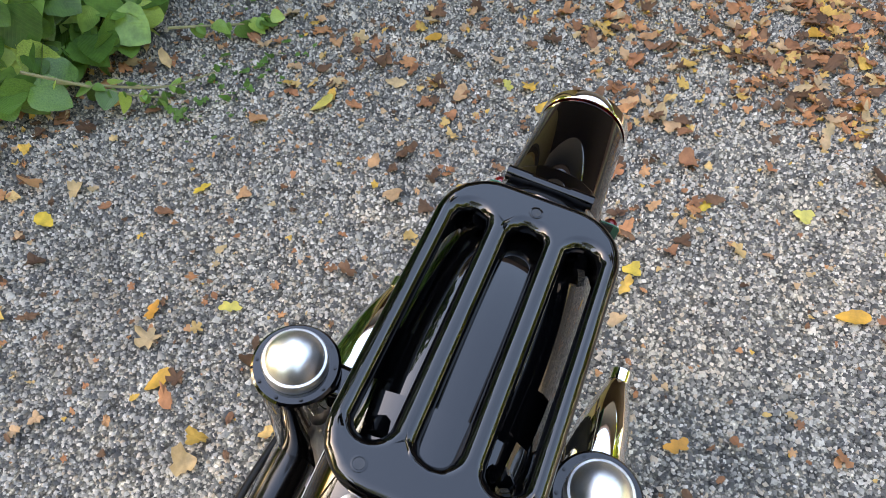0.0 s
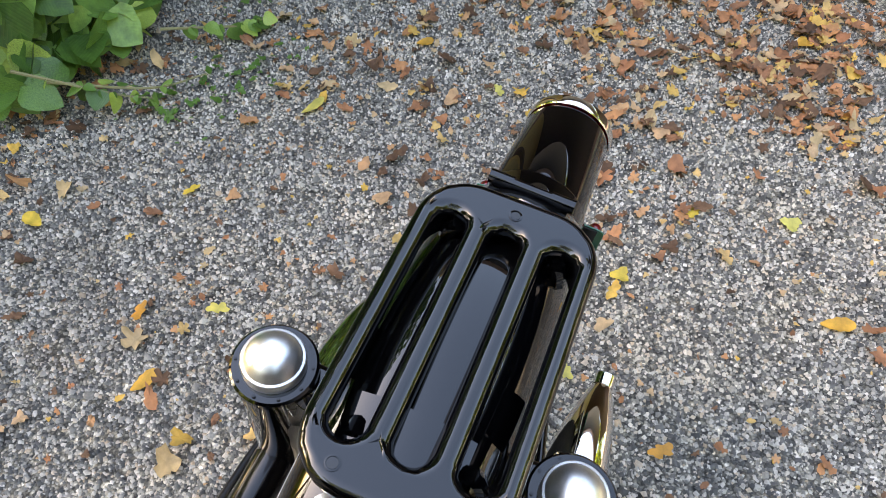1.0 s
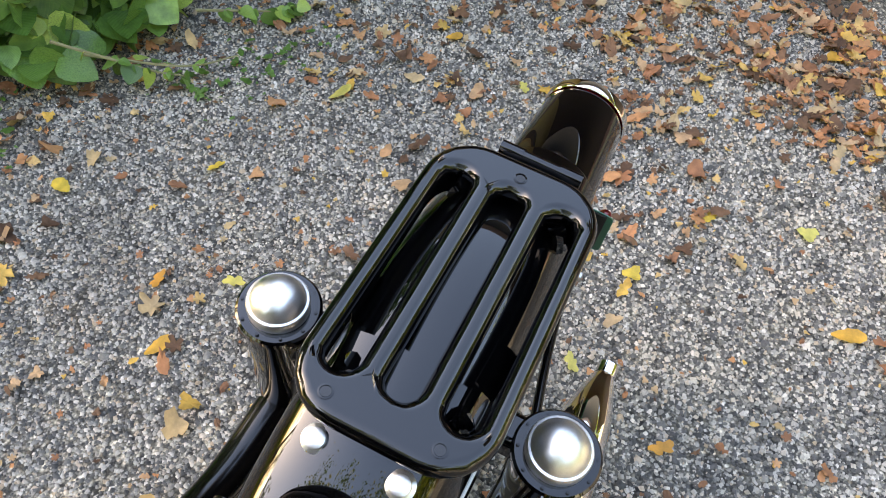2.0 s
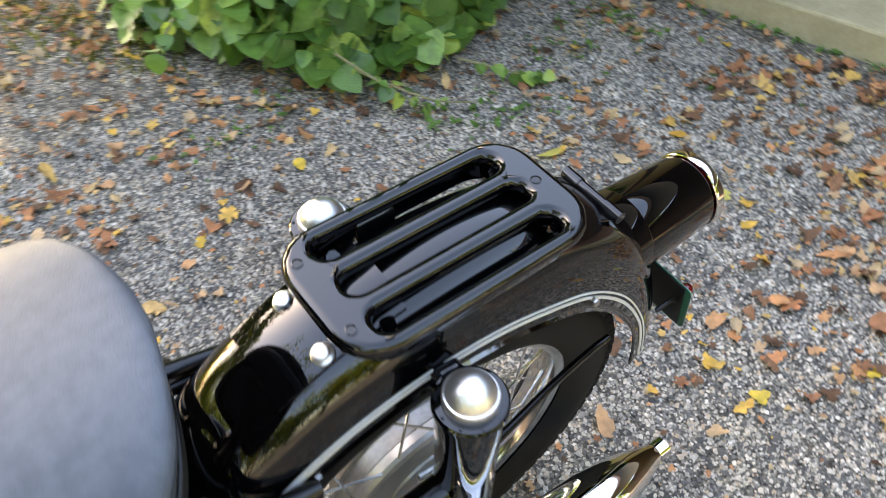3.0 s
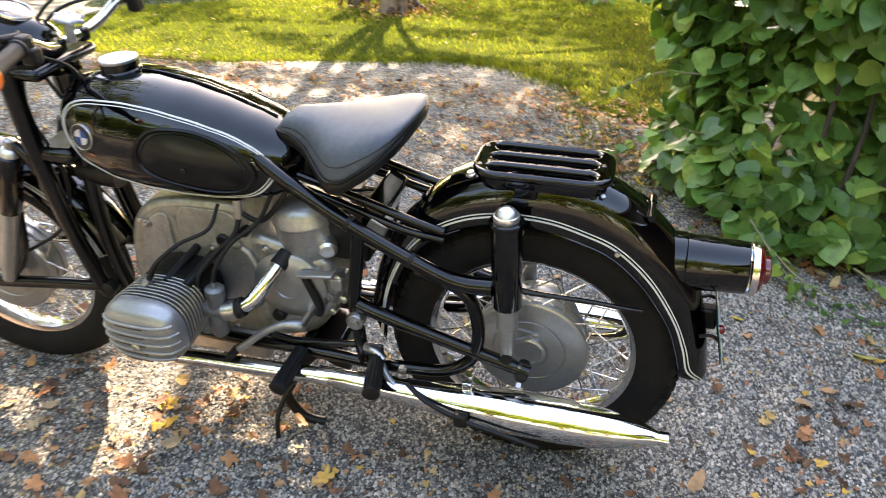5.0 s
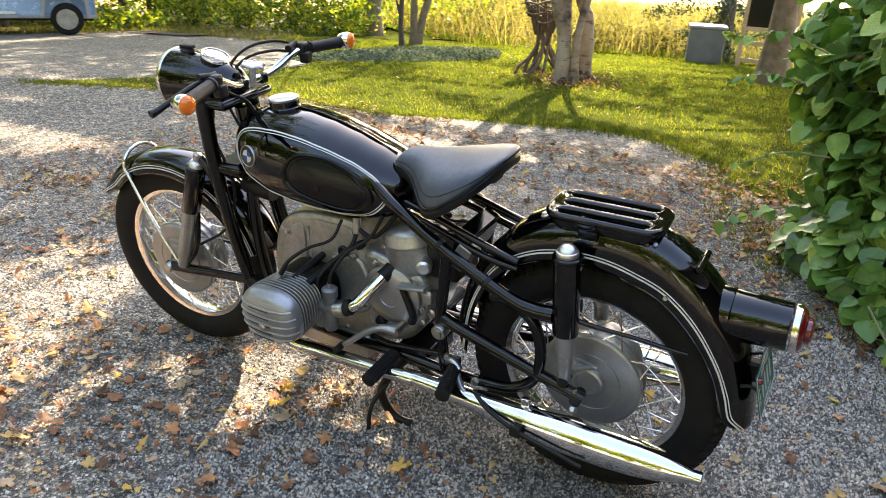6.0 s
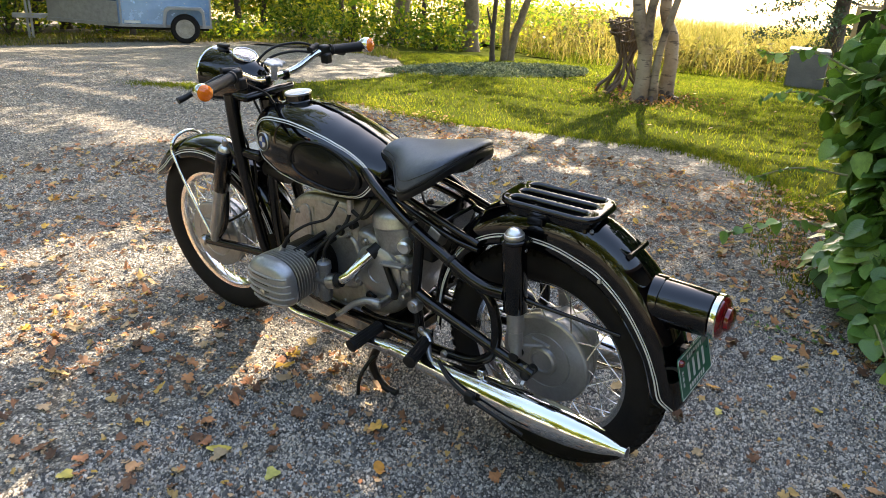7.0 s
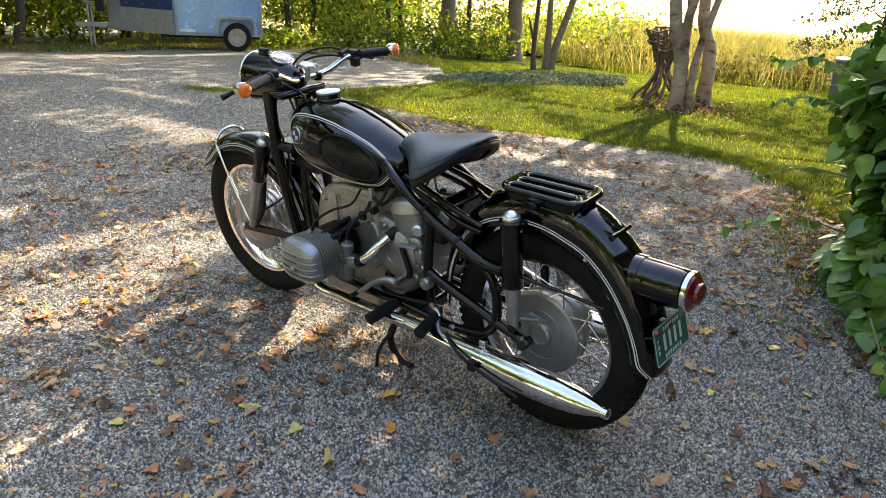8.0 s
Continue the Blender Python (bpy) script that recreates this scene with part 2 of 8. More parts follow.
def leafy(name, stops, rough=0.5, translucent=0.35, per="Random Per Island", veins=False, spec=0.4, patch=0.0):
    """Leaf material: colour by a random value, light let through from behind."""
    m = mat(name, stops[0][1], rough, 0, 0, spec)
    if per == "Random":
        src = m.node_tree.nodes.new("ShaderNodeObjectInfo").outputs["Random"]
    else:
        src = m.node_tree.nodes.new("ShaderNodeNewGeometry").outputs["Random Per Island"]
    c = ramp(m, src, stops)
    blot = noise_tex(m, 28, 5, 0.65)
    c = mixc(m, 1.0, c, ramp(m, blot, ((0.3, (0.62, 0.64, 0.62)), (0.7, (1.28, 1.26, 1.15)))), 'MULTIPLY')
    if patch:
        big = noise_tex(m, patch, 5, 0.6)
        c = mixc(m, 1.0, c, ramp(m, big, ((0.35, (0.55, 0.62, 0.50)), (0.52, (1.0, 1.0, 1.0)), (0.68, (1.30, 1.20, 1.10)))), 'MULTIPLY')
    if veins:
        uv = m.node_tree.nodes.new("ShaderNodeTexCoord").outputs["UV"]
        w = node(m, "ShaderNodeTexWave", Scale=2.6, Distortion=0.6)
        w.bands_direction = 'Y'
        sep = m.node_tree.nodes.new("ShaderNodeSeparateXYZ")
        link(m, uv, sep.inputs[0])
        ab = m.node_tree.nodes.new("ShaderNodeMath")
        ab.operation = 'ABSOLUTE'
        link(m, sep.outputs[0], ab.inputs[0])
        ma = m.node_tree.nodes.new("ShaderNodeMath")
        ma.operation = 'MULTIPLY_ADD'
        ma.inputs[1].default_value = -0.75
        link(m, ab.outputs[0], ma.inputs[0])
        link(m, sep.outputs[1], ma.inputs[2])
        cx = m.node_tree.nodes.new("ShaderNodeCombineXYZ")
        link(m, ma.outputs[0], cx.inputs[1])
        link(m, cx.outputs[0], w.inputs["Vector"])
        c = mixc(m, ramp(m, w.outputs["Fac"], ((0.88, (0, 0, 0)), (1.0, (0.14, 0.14, 0.14)))), c, (0.16, 0.22, 0.07))
        bump(m, w.outputs["Fac"], 0.22, 0.0015)
    link(m, c, bsdf(m).inputs["Base Color"])
    if translucent:
        nt = m.node_tree
        tr = nt.nodes.new("ShaderNodeBsdfTranslucent")
        link(m, mixc(m, 1.0, c, (1.5, 1.6, 0.7), 'MULTIPLY'), tr.inputs[0])
        mx = nt.nodes.new("ShaderNodeMixShader")
        mx.inputs[0].default_value = translucent
        link(m, bsdf(m).outputs[0], mx.inputs[1])
        link(m, tr.outputs[0], mx.inputs[2])
        link(m, mx.outputs[0], nt.nodes["Material Output"].inputs[0])
    return m


M["gravel"] = gravel_material("packed_gravel")
M["stone"] = mat("loose_stones", (0.25, 0.25, 0.24), 0.8)
_g = M["stone"].node_tree.nodes.new("ShaderNodeNewGeometry")
_c = ramp(M["stone"], _g.outputs["Random Per Island"], ((0.0, (0.045, 0.045, 0.044)), (0.30, (0.110, 0.107, 0.100)), (0.48, (0.195, 0.186, 0.166)), (0.64, (0.33, 0.31, 0.272)), (0.82, (0.49, 0.46, 0.405)), (0.91, (0.36, 0.27, 0.18)), (1.0, (0.64, 0.61, 0.55))))
_c = mixc(M["stone"], 1.0, _c, ramp(M["stone"], mixc(M["stone"], 0.4, noise_tex(M["stone"], 1.6, 5, 0.6), noise_tex(M["stone"], 9, 4, 0.6)), ((0.36, (0.68, 0.65, 0.61)), (0.50, (1.03, 1.0, 0.95)), (0.64, (1.22, 1.13, 0.99)))), 'MULTIPLY')
link(M["stone"], mixc(M["stone"], 1.0, _c, ramp(M["stone"], noise_tex(M["stone"], 220, 3), ((0.3, (0.75, 0.75, 0.75)), (0.7, (1.15, 1.15, 1.15)))), 'MULTIPLY'), bsdf(M["stone"]).inputs["Base Color"])
M["dead_leaf"] = leafy("dead_leaves", ((0.0, (0.09, 0.048, 0.030)), (0.20, (0.19, 0.10, 0.06)), (0.42, (0.37, 0.155, 0.08)), (0.62, (0.50, 0.235, 0.11)), (0.80, (0.46, 0.33, 0.21)), (1.0, (0.62, 0.36, 0.07))), 0.65, 0.12, spec=0.2)
M["bright_leaf"] = leafy("yellow_leaves", ((0.0, (0.62, 0.28, 0.05)), (0.5, (0.66, 0.46, 0.07)), (1.0, (0.62, 0.55, 0.16))), 0.55, 0.2, "Random")
M["hydrangea"] = leafy("hydrangea_leaves", ((0.00, (0.054, 0.124, 0.024)), (0.45, (0.108, 0.216, 0.049)), (0.82, (0.203, 0.344, 0.084)), (1.00, (0.419, 0.513, 0.115))), 0.30, 0.24, "Random", True)
M["hydrangea_fill"] = leafy("hydrangea_foliage", ((0.00, (0.043, 0.105, 0.020)), (0.45, (0.095, 0.200, 0.043)), (0.82, (0.182, 0.324, 0.078)), (1.00, (0.392, 0.486, 0.108))), 0.32, 0.24, "Random Per Island", True)
M["stem"] = speckled("green_brown_stems", (0.16, 0.17, 0.07), (0.24, 0.20, 0.10), 0.7, 0, 60)
M["sprig"] = leafy("small_weeds", ((0.0, (0.06, 0.14, 0.025)), (1.0, (0.12, 0.23, 0.05))), 0.5, 0.3)
M["soil"] = speckled("leafy_soil", (0.045, 0.038, 0.022), (0.11, 0.080, 0.045), 0.95, 0, 25, 0.01)
M["turf"] = speckled("mown_turf", (0.072, 0.100, 0.020), (0.145, 0.160, 0.036), 0.95, 0, 6, 0.02, spec=0.0)
M["blade"] = leafy("grass_blades", ((0.00, (0.092, 0.126, 0.022)), (0.60, (0.155, 0.180, 0.032)), (0.90, (0.225, 0.225, 0.048)), (1.00, (0.250, 0.200, 0.075))), 0.9, 0.45, spec=0.0, patch=0.9)
M["hay"] = leafy("tall_field_grass", ((0.0, (0.20, 0.185, 0.07)), (0.3, (0.36, 0.28, 0.13)), (0.7, (0.48, 0.375, 0.19)), (0.9, (0.58, 0.48, 0.28)), (1.0, (0.17, 0.22, 0.07))), 0.85, 0.20, spec=0.1, patch=0.55)
M["forest"] = leafy("woodland_leaves", ((0.0, (0.050, 0.105, 0.018)), (0.35, (0.105, 0.175, 0.028)), (0.68, (0.28, 0.31, 0.05)), (1.0, (0.55, 0.45, 0.06))), 0.5, 0.55, spec=0.25, patch=0.35)
M["canopy"] = leafy("tree_leaves", ((0.0, (0.06, 0.11, 0.02)), (0.6, (0.12, 0.16, 0.025)), (1.0, (0.32, 0.26, 0.04))), 0.5, 0.35)
M["spruce"] = leafy("spruce_needles", ((0.0, (0.018, 0.040, 0.022)), (1.0, (0.040, 0.070, 0.035))), 0.7, 0.1)
M["bed"] = leafy("ground_cover_leaves", ((0.0, (0.04, 0.062, 0.044)), (0.6, (0.13, 0.155, 0.125)), (1.0, (0.26, 0.28, 0.23))), 0.8, 0.12, spec=0.05)
M["bark"] = speckled("grey_brown_bark", (0.12, 0.088, 0.056), (0.29, 0.22, 0.145), 0.95, 0, 9, 0.02)
M["darkbark"] = speckled("dark_wood", (0.035, 0.026, 0.020), (0.085, 0.062, 0.045), 0.9, 0, 12, 0.01)
M["twig"] = speckled("weathered_brown_twigs", (0.07, 0.048, 0.034), (0.17, 0.125, 0.085), 0.9, 0, 22, 0.004)
M["birch"] = mat("birch_bark", (0.4, 0.35, 0.28), 0.8)
_m = M["birch"]
_co = obj_coord(_m)
_mp = node(_m, "ShaderNodeMapping")
_mp.inputs["Scale"].default_value = (2.2, 2.2, 9.0)
link(_m, _co, _mp.inputs[0])
_n1, _n2 = noise_tex(_m, 2.2, 6, 0.65, _co), noise_tex(_m, 3.0, 4, 0.6, _mp.outputs[0])
_c = ramp(_m, _n1, ((0.34, (0.06, 0.042, 0.030)), (0.44, (0.34, 0.235, 0.140)), (0.62, (0.58, 0.45, 0.30))))
link(_m, mixc(_m, ramp(_m, _n2, ((0.58, (0, 0, 0)), (0.66, (0.8, 0.8, 0.8)))), _c, (0.10, 0.068, 0.045)), bsdf(_m).inputs["Base Color"])
bump(_m, _n2, 0.6, 0.01)
M["stucco"] = speckled("ochre_painted_wall", (0.66, 0.50, 0.22), (0.55, 0.41, 0.18), 0.85, 0, 7, 0.003)
M["concrete"] = speckled("pale_mossy_concrete", (0.60, 0.52, 0.33), (0.44, 0.38, 0.22), 0.9, 0, 9, 0.004)
M["deck"] = speckled("red_brown_floor_paint", (0.36, 0.19, 0.12), (0.26, 0.14, 0.09), 0.7, 0, 10, 0.002)
M["darkwood"] = speckled("dark_brown_post", (0.055, 0.035, 0.025), (0.10, 0.065, 0.045), 0.7, 0, 15)
# blue tones raised to stand in for the sky mirrored in the panels
M["trailer"] = speckled("blue_grey_sheet_metal", (0.17, 0.32, 0.56), (0.36, 0.52, 0.74), 0.24, 0.40, 0.9)
M["navy"] = mat("navy_panel", (0.014, 0.035, 0.10), 0.22, 0, 0.0)
M["checker"] = speckled("tread_plate", (0.55, 0.55, 0.54), (0.36, 0.36, 0.35), 0.42, 0.5, 14, 0.004)
M["trim"] = speckled("pale_metal_trim", (0.48, 0.49, 0.50), (0.36, 0.37, 0.38), 0.35, 0.6, 6)
M["greybox"] = speckled("grey_plastic", (0.075, 0.077, 0.077), (0.115, 0.115, 0.11), 0.6, 0, 6)
M["greylid"] = speckled("faded_grey_plastic", (0.10, 0.105, 0.105), (0.14, 0.14, 0.135), 0.6, 0, 6)
M["oldwood"] = speckled("weathered_wood", (0.30, 0.22, 0.12), (0.42, 0.32, 0.19), 0.8, 0, 14, 0.004)


for _name, _k in (("gravel", 1.10), ("stone", 1.06), ("dead_leaf", 0.98), ("bright_leaf", 0.90), ("turf", 0.54), ("blade", 0.45), ("hay", 0.52), ("forest", 0.92), ("canopy", 0.8), ("bed", 1.15), ("bark", 0.8), ("birch", 0.62),
                  ("stucco", 0.75), ("concrete", 0.72), ("deck", 0.75), ("trailer", 1.0), ("checker", 0.75), ("trim", 0.75), ("hydrangea", 0.98), ("hydrangea_fill", 0.98), ("alu", 0.85), ("alu_sooty", 0.85), ("alu_smooth", 0.78), ("zinc", 0.85), ("leather", 1.1), ("white", 0.8), ("chrome", 0.9), ("plategreen", 0.7), ("platewhite", 0.75), ("greybox", 1.2), ("greylid", 1.9)):
    deepen(M[_name], _k)


# ---- the lie of the land: level round the motorcycle, falling away towards the field ----
def gz(x, y):
    r = math.hypot(x - 0.5, y)
    if r < 1:
        return 0.0
    if r < 12:
        return -0.0034 * (r - 1) ** 2
    if r < 45:
        return -0.411 - 0.075 * (r - 12)
    return -2.886 - 0.11 * (r - 45)


gz_np = np.vectorize(gz)


def mesh_np(name, verts, faces_n, material, kind="", label="", category="", parent=None, smooth=False, uv=None):
    """A mesh from arrays: verts (n, 3) and faces (m, k)."""
    me = bpy.data.meshes.new(name)
    v, f = np.asarray(verts, np.float32), np.asarray(faces_n, np.int32)
    k = f.shape[1]
    me.vertices.add(len(v))
    me.vertices.foreach_set("co", v.ravel())
    me.loops.add(f.size)
    me.loops.foreach_set("vertex_index", f.ravel())
    me.polygons.add(len(f))
    me.polygons.foreach_set("loop_start", np.arange(len(f), dtype=np.int32) * k)
    if smooth:
        me.polygons.foreach_set("use_smooth", np.ones(len(f), bool))
    if uv is not None:
        lay = me.uv_layers.new(name="UVMap")
        lay.data.foreach_set("uv", np.asarray(uv, np.float32)[f.ravel()].ravel())
    me.update(calc_edges=True)
    me.validate()
    me.materials.append(material)
    ob = new(name, me)
    if parent is not None:
        ob.parent = parent
    return tagged(ob, label, category, "", kind)


def inside(px, py, poly):
    """Even-odd test for arrays of points."""
    px, py = np.asarray(px), np.asarray(py)
    hit = np.zeros(px.shape, bool)
    n = len(poly)
    for i in range(n):
        (x1, y1), (x2, y2) = poly[i - 1], poly[i]
        cond = (y1 > py) != (y2 > py)
        xs = (x2 - x1) * (py - y1) / ((y2 - y1) or 1e-9) + x1
        hit ^= cond & (px < xs)
    return hit


def sheet(name, poly, step, lift, material, label, category, uneven=0.0):
    """Part of the ground's surface inside a polygon, laid on the land."""
    xs, ys = [p[0] for p in poly], [p[1] for p in poly]
    nx, ny = int((max(xs) - min(xs)) / step) + 2, int((max(ys) - min(ys)) / step) + 2
    X, Y = np.meshgrid(min(xs) + np.arange(nx) * step, min(ys) + np.arange(ny) * step, indexing="ij")
    Z = gz_np(X, Y) + (lift(X, Y) if callable(lift) else lift) + (rng.random(X.shape) - 0.5) * uneven
    cin = inside(X[:-1, :-1] + step / 2, Y[:-1, :-1] + step / 2, poly)
    idx = np.arange(nx * ny).reshape(nx, ny)
    f = np.stack([idx[:-1, :-1][cin], idx[1:, :-1][cin], idx[1:, 1:][cin], idx[:-1, 1:][cin]], 1)
    used, inv = np.unique(f, return_inverse=True)
    v = np.stack([X.ravel(), Y.ravel(), Z.ravel()], 1)[used]
    return mesh_np(name, v, inv.reshape(f.shape), material, "structure", label, category, smooth=True)


rng = np.random.default_rng(7)
# the ground: rings that widen towards the horizon
_r = np.concatenate([np.linspace(0.05, 6, 60), np.geomspace(6.3, 600, 60)])
_a = np.linspace(0, 2 * np.pi, 97)[:-1]
RR, AA = np.meshgrid(_r, _a, indexing="ij")
X, Y = 0.5 + RR * np.cos(AA), RR * np.sin(AA)
Z = gz_np(X, Y) - 0.004
V = np.stack([X.ravel(), Y.ravel(), Z.ravel()], 1)
I = np.arange(V.shape[0]).reshape(RR.shape)
J = np.roll(I, -1, axis=1)
F = np.stack([I[:-1].ravel(), J[:-1].ravel(), J[1:].ravel(), I[1:].ravel()], 1)
V = np.vstack([V, [[0.5, 0, -0.004]]])
ground = mesh_np("ground", V, F, M["gravel"], "structure", "packed grey gravel yard strewn with fallen leaves", "gravel yard", smooth=True)
bm = bmesh.new()
bm.from_mesh(ground.data)
bm.verts.ensure_lookup_table()
for k in range(96):
    bm.faces.new((bm.verts[len(V) - 1], bm.verts[k], bm.verts[(k + 1) % 96]))
bmesh.ops.recalc_face_normals(bm, faces=bm.faces)
bm.to_mesh(ground.data)
bm.free()

def field_rise(x, y):
    """The field climbs gently beyond the lawn."""
    return 0.005 + 0.027 * np.clip(np.hypot(x - 0.5, y) - 15.5, 0, 60)


LAWN = [(6.75, -2.62), (6.29, -2.85), (5.6, -3.1), (4.86, -3.43), (4.3, -3.62), (3.75, -3.54), (3.1, -3.56), (2.5, -3.86), (1.92, -4.05), (1.45, -4.22), (1.1, -4.26), (0.75, -4.02), (0.37, -3.62), (0.12, -3.1), (-0.25, -2.85), (-0.7, -2.9), (-0.55, -14.6), (3.13, -13.82), (4.45, -12.99), (6.56, -12.44), (9.87, -15.37), (14.06, -19.18), (16.96, -19.12), (9.23, -8.98), (7.81, -8.12), (6.08, -6.45), (5.66, -5.46), (5.83, -4.06)]
WOODS = [(15.28, -1.65), (14.72, -3.86), (13.34, -4.59), (14.08, -6.48), (15.74, -9.14), (12.83, -8.71), (11.42, -8.34), (9.34, -9.18), (17.27, -19.61), (26.68, -29.41), (50.68, -28.89), (49.76, 13.1), (19.77, 12.45), (15.97, 3.37)]
FIELD = [(-0.57, -13.6), (3.11, -13.02), (4.43, -12.29), (6.54, -11.74), (10.26, -14.76), (14.44, -18.57), (17.53, -22.61), (31.01, -44.32), (-23.65, -60.51), (-13.53, -20.28)]
lawn = sheet("lawn", LAWN, 0.09, 0.001, M["turf"], "sunlit mown green lawn with scattered leaves", "lawn", 0.004)
sheet("woodland_floor", WOODS, 0.5, 0.012, M["soil"], "shady leaf-strewn woodland floor", "woodland floor", 0.05)
sheet("field", FIELD, 0.6, field_rise, M["turf"], "open field of tall dry grass", "field", 0.06)


def scatter_in(poly, n):
    xs, ys = [p[0] for p in poly], [p[1] for p in poly]
    out = np.zeros((0, 2))
    while len(out) < n:
        p = np.stack([rng.uniform(min(xs), max(xs), n * 2), rng.uniform(min(ys), max(ys), n * 2)], 1)
        out = np.vstack([out, p[inside(p[:, 0], p[:, 1], poly)]])
    return out[:n]


def blades(name, p, h, w, material, label, category, lean=0.35, lift=0.0):
    """Grass: each blade a bent tapering pair of faces."""
    n = len(p)
    z = gz_np(p[:, 0], p[:, 1]) + (lift(p[:, 0], p[:, 1]) if callable(lift) else lift)
    a, tilt = rng.uniform(0, 2 * np.pi, n), rng.uniform(0, 2 * np.pi, n)
    hh, ww = h * rng.uniform(0.55, 1.25, n), w * rng.uniform(0.6, 1.3, n)
    ln = hh * rng.uniform(0.1, 1.0, n) * lean
    s = np.stack([np.cos(a), np.sin(a), np.zeros(n)], 1) * ww[:, None] / 2
    d = np.stack([np.cos(tilt), np.sin(tilt), np.zeros(n)], 1) * ln[:, None]
    b = np.stack([p[:, 0], p[:, 1], z - 0.01], 1)
    up = np.stack([np.zeros(n), np.zeros(n), hh], 1)
    v = np.stack([b - s, b + s, b + s * 0.8 + up * 0.55 + d * 0.35, b - s * 0.8 + up * 0.55 + d * 0.35, b + up + d, b + up + d + s * 0.15], 1).reshape(-1, 3)
    i = np.arange(n)[:, None] * 6
    f = np.concatenate([i + np.array([[0, 1, 2, 3]]), i + np.array([[3, 2, 5, 4]])], 0)
    return mesh_np(name, v, f, material, "stuff", label, category)


_near = scatter_in(LAWN, 105000)
_near = _near[(np.hypot(_near[:, 0], _near[:, 1]) < 13.5)]
blades("lawn_grass", _near, 0.045, 0.0075, M["blade"], "short green grass blades of the lawn", "grass", 1.0)
_rag = np.array(LAWN[:14])
_k = rng.integers(0, 13, 5200)
_q = _rag[_k] + (_rag[_k + 1] - _rag[_k]) * rng.random((5200, 1)) + rng.normal(0, 0.085, (5200, 2))
blades("lawn_edge_grass", _q, 0.045, 0.006, M["blade"], "ragged grass edge of the lawn", "grass", 0.9)
_p = scatter_in(FIELD, 65000)
_p = _p[np.hypot(_p[:, 0], _p[:, 1]) < 46]
blades("field_grass", _p, 0.95, 0.015, M["hay"], "tall golden dry field grass", "tall grass", 0.8, field_rise)
_p = scatter_in([(-0.57, -13.6), (3.11, -13.02), (4.43, -12.29), (6.54, -11.74), (10.26, -14.76), (9.99, -15.97), (6.53, -13.24), (3.15, -14.52), (-0.54, -15.0)], 2600)
blades("field_edge_grass", _p, 0.16, 0.014, M["blade"], "rough green grass along the field edge", "tall grass", 0.8)
_edge = scatter_in([(13.03, -4.1), (13.79, -6.88), (12.54, -9.11), (9.22, -8.38), (7.41, -7.82), (9.76, -10.27), (18.34, -13.59), (17.07, -1.61)], 15000)
blades("verge_dry_grass", _edge[6000:], 0.085, 0.014, M["hay"], "dry trampled grass along the woodland edge", "dry grass", 0.9)
blades("verge_weeds", _edge[:6000], 0.10, 0.014, M["blade"], "rough green weeds along the woodland edge", "weeds", 0.7)
_tuft = scatter_in([(0.1, -3.0), (-0.3, -2.0), (-0.25, -1.65), (0.15, -2.2), (0.45, -3.2)], 800)
blades("wall_tufts", _tuft, 0.042, 0.006, M["blade"], "tufts of grass beside the climbing shrub", "grass", 0.8)

# loose stones over the packed surface, thickest round the motorcycle
_xy = np.concatenate([np.stack([rng.uniform(-1.85, 1.0, 190000), rng.uniform(-1.6, 1.3, 190000)], 1), np.stack([rng.uniform(-1.8, 3.6, 140000), rng.uniform(-2.9, 1.8, 140000)], 1), np.stack([rng.uniform(3.4, 10.5, 45000), rng.uniform(-3.4, 1.4, 45000)], 1)])
_n = len(_xy)
_oct = np.array([[1, 0.1, 0], [0.1, 0.95, 0], [-0.95, 0.1, 0], [0.05, -0.9, 0], [0.1, 0.05, 1.2]])
_fo = np.array([[0, 1, 4], [1, 2, 4], [2, 3, 4], [3, 0, 4]])
_sz = 0.0027 + 0.0038 * rng.random(_n) ** 2 + 0.005 * (rng.random(_n) > 0.992) + 0.0016 * (_xy[:, 0] > 3.4)
_an = rng.uniform(0, 2 * np.pi, _n)
_jit = _oct[None] * (1 + (rng.random((_n, 5, 3)) - 0.5) * 0.55)
_v = _jit * _sz[:, None, None]
_v[:, 4, :2] += (rng.random((_n, 2)) - 0.5) * 0.8 * _sz[:, None]
_rx = _v[:, :, 0] * np.cos(_an)[:, None] - _v[:, :, 1] * np.sin(_an)[:, None]
_ry = _v[:, :, 0] * np.sin(_an)[:, None] + _v[:, :, 1] * np.cos(_an)[:, None]
_z = gz_np(_xy[:, 0], _xy[:, 1]) - 0.0046
_v = np.stack([_rx + _xy[:, :1], _ry + _xy[:, 1:], _v[:, :, 2] + _z[:, None] + 0.001], 2).reshape(-1, 3)
mesh_np("loose_gravel", _v, (np.arange(_n)[:, None, None] * 5 + _fo[None]).reshape(-1, 3), M["stone"], "stuff", "loose grey and white pebbles on the yard", "gravel", smooth=False)

# ---- fallen leaves ----
LEAF_N = 20


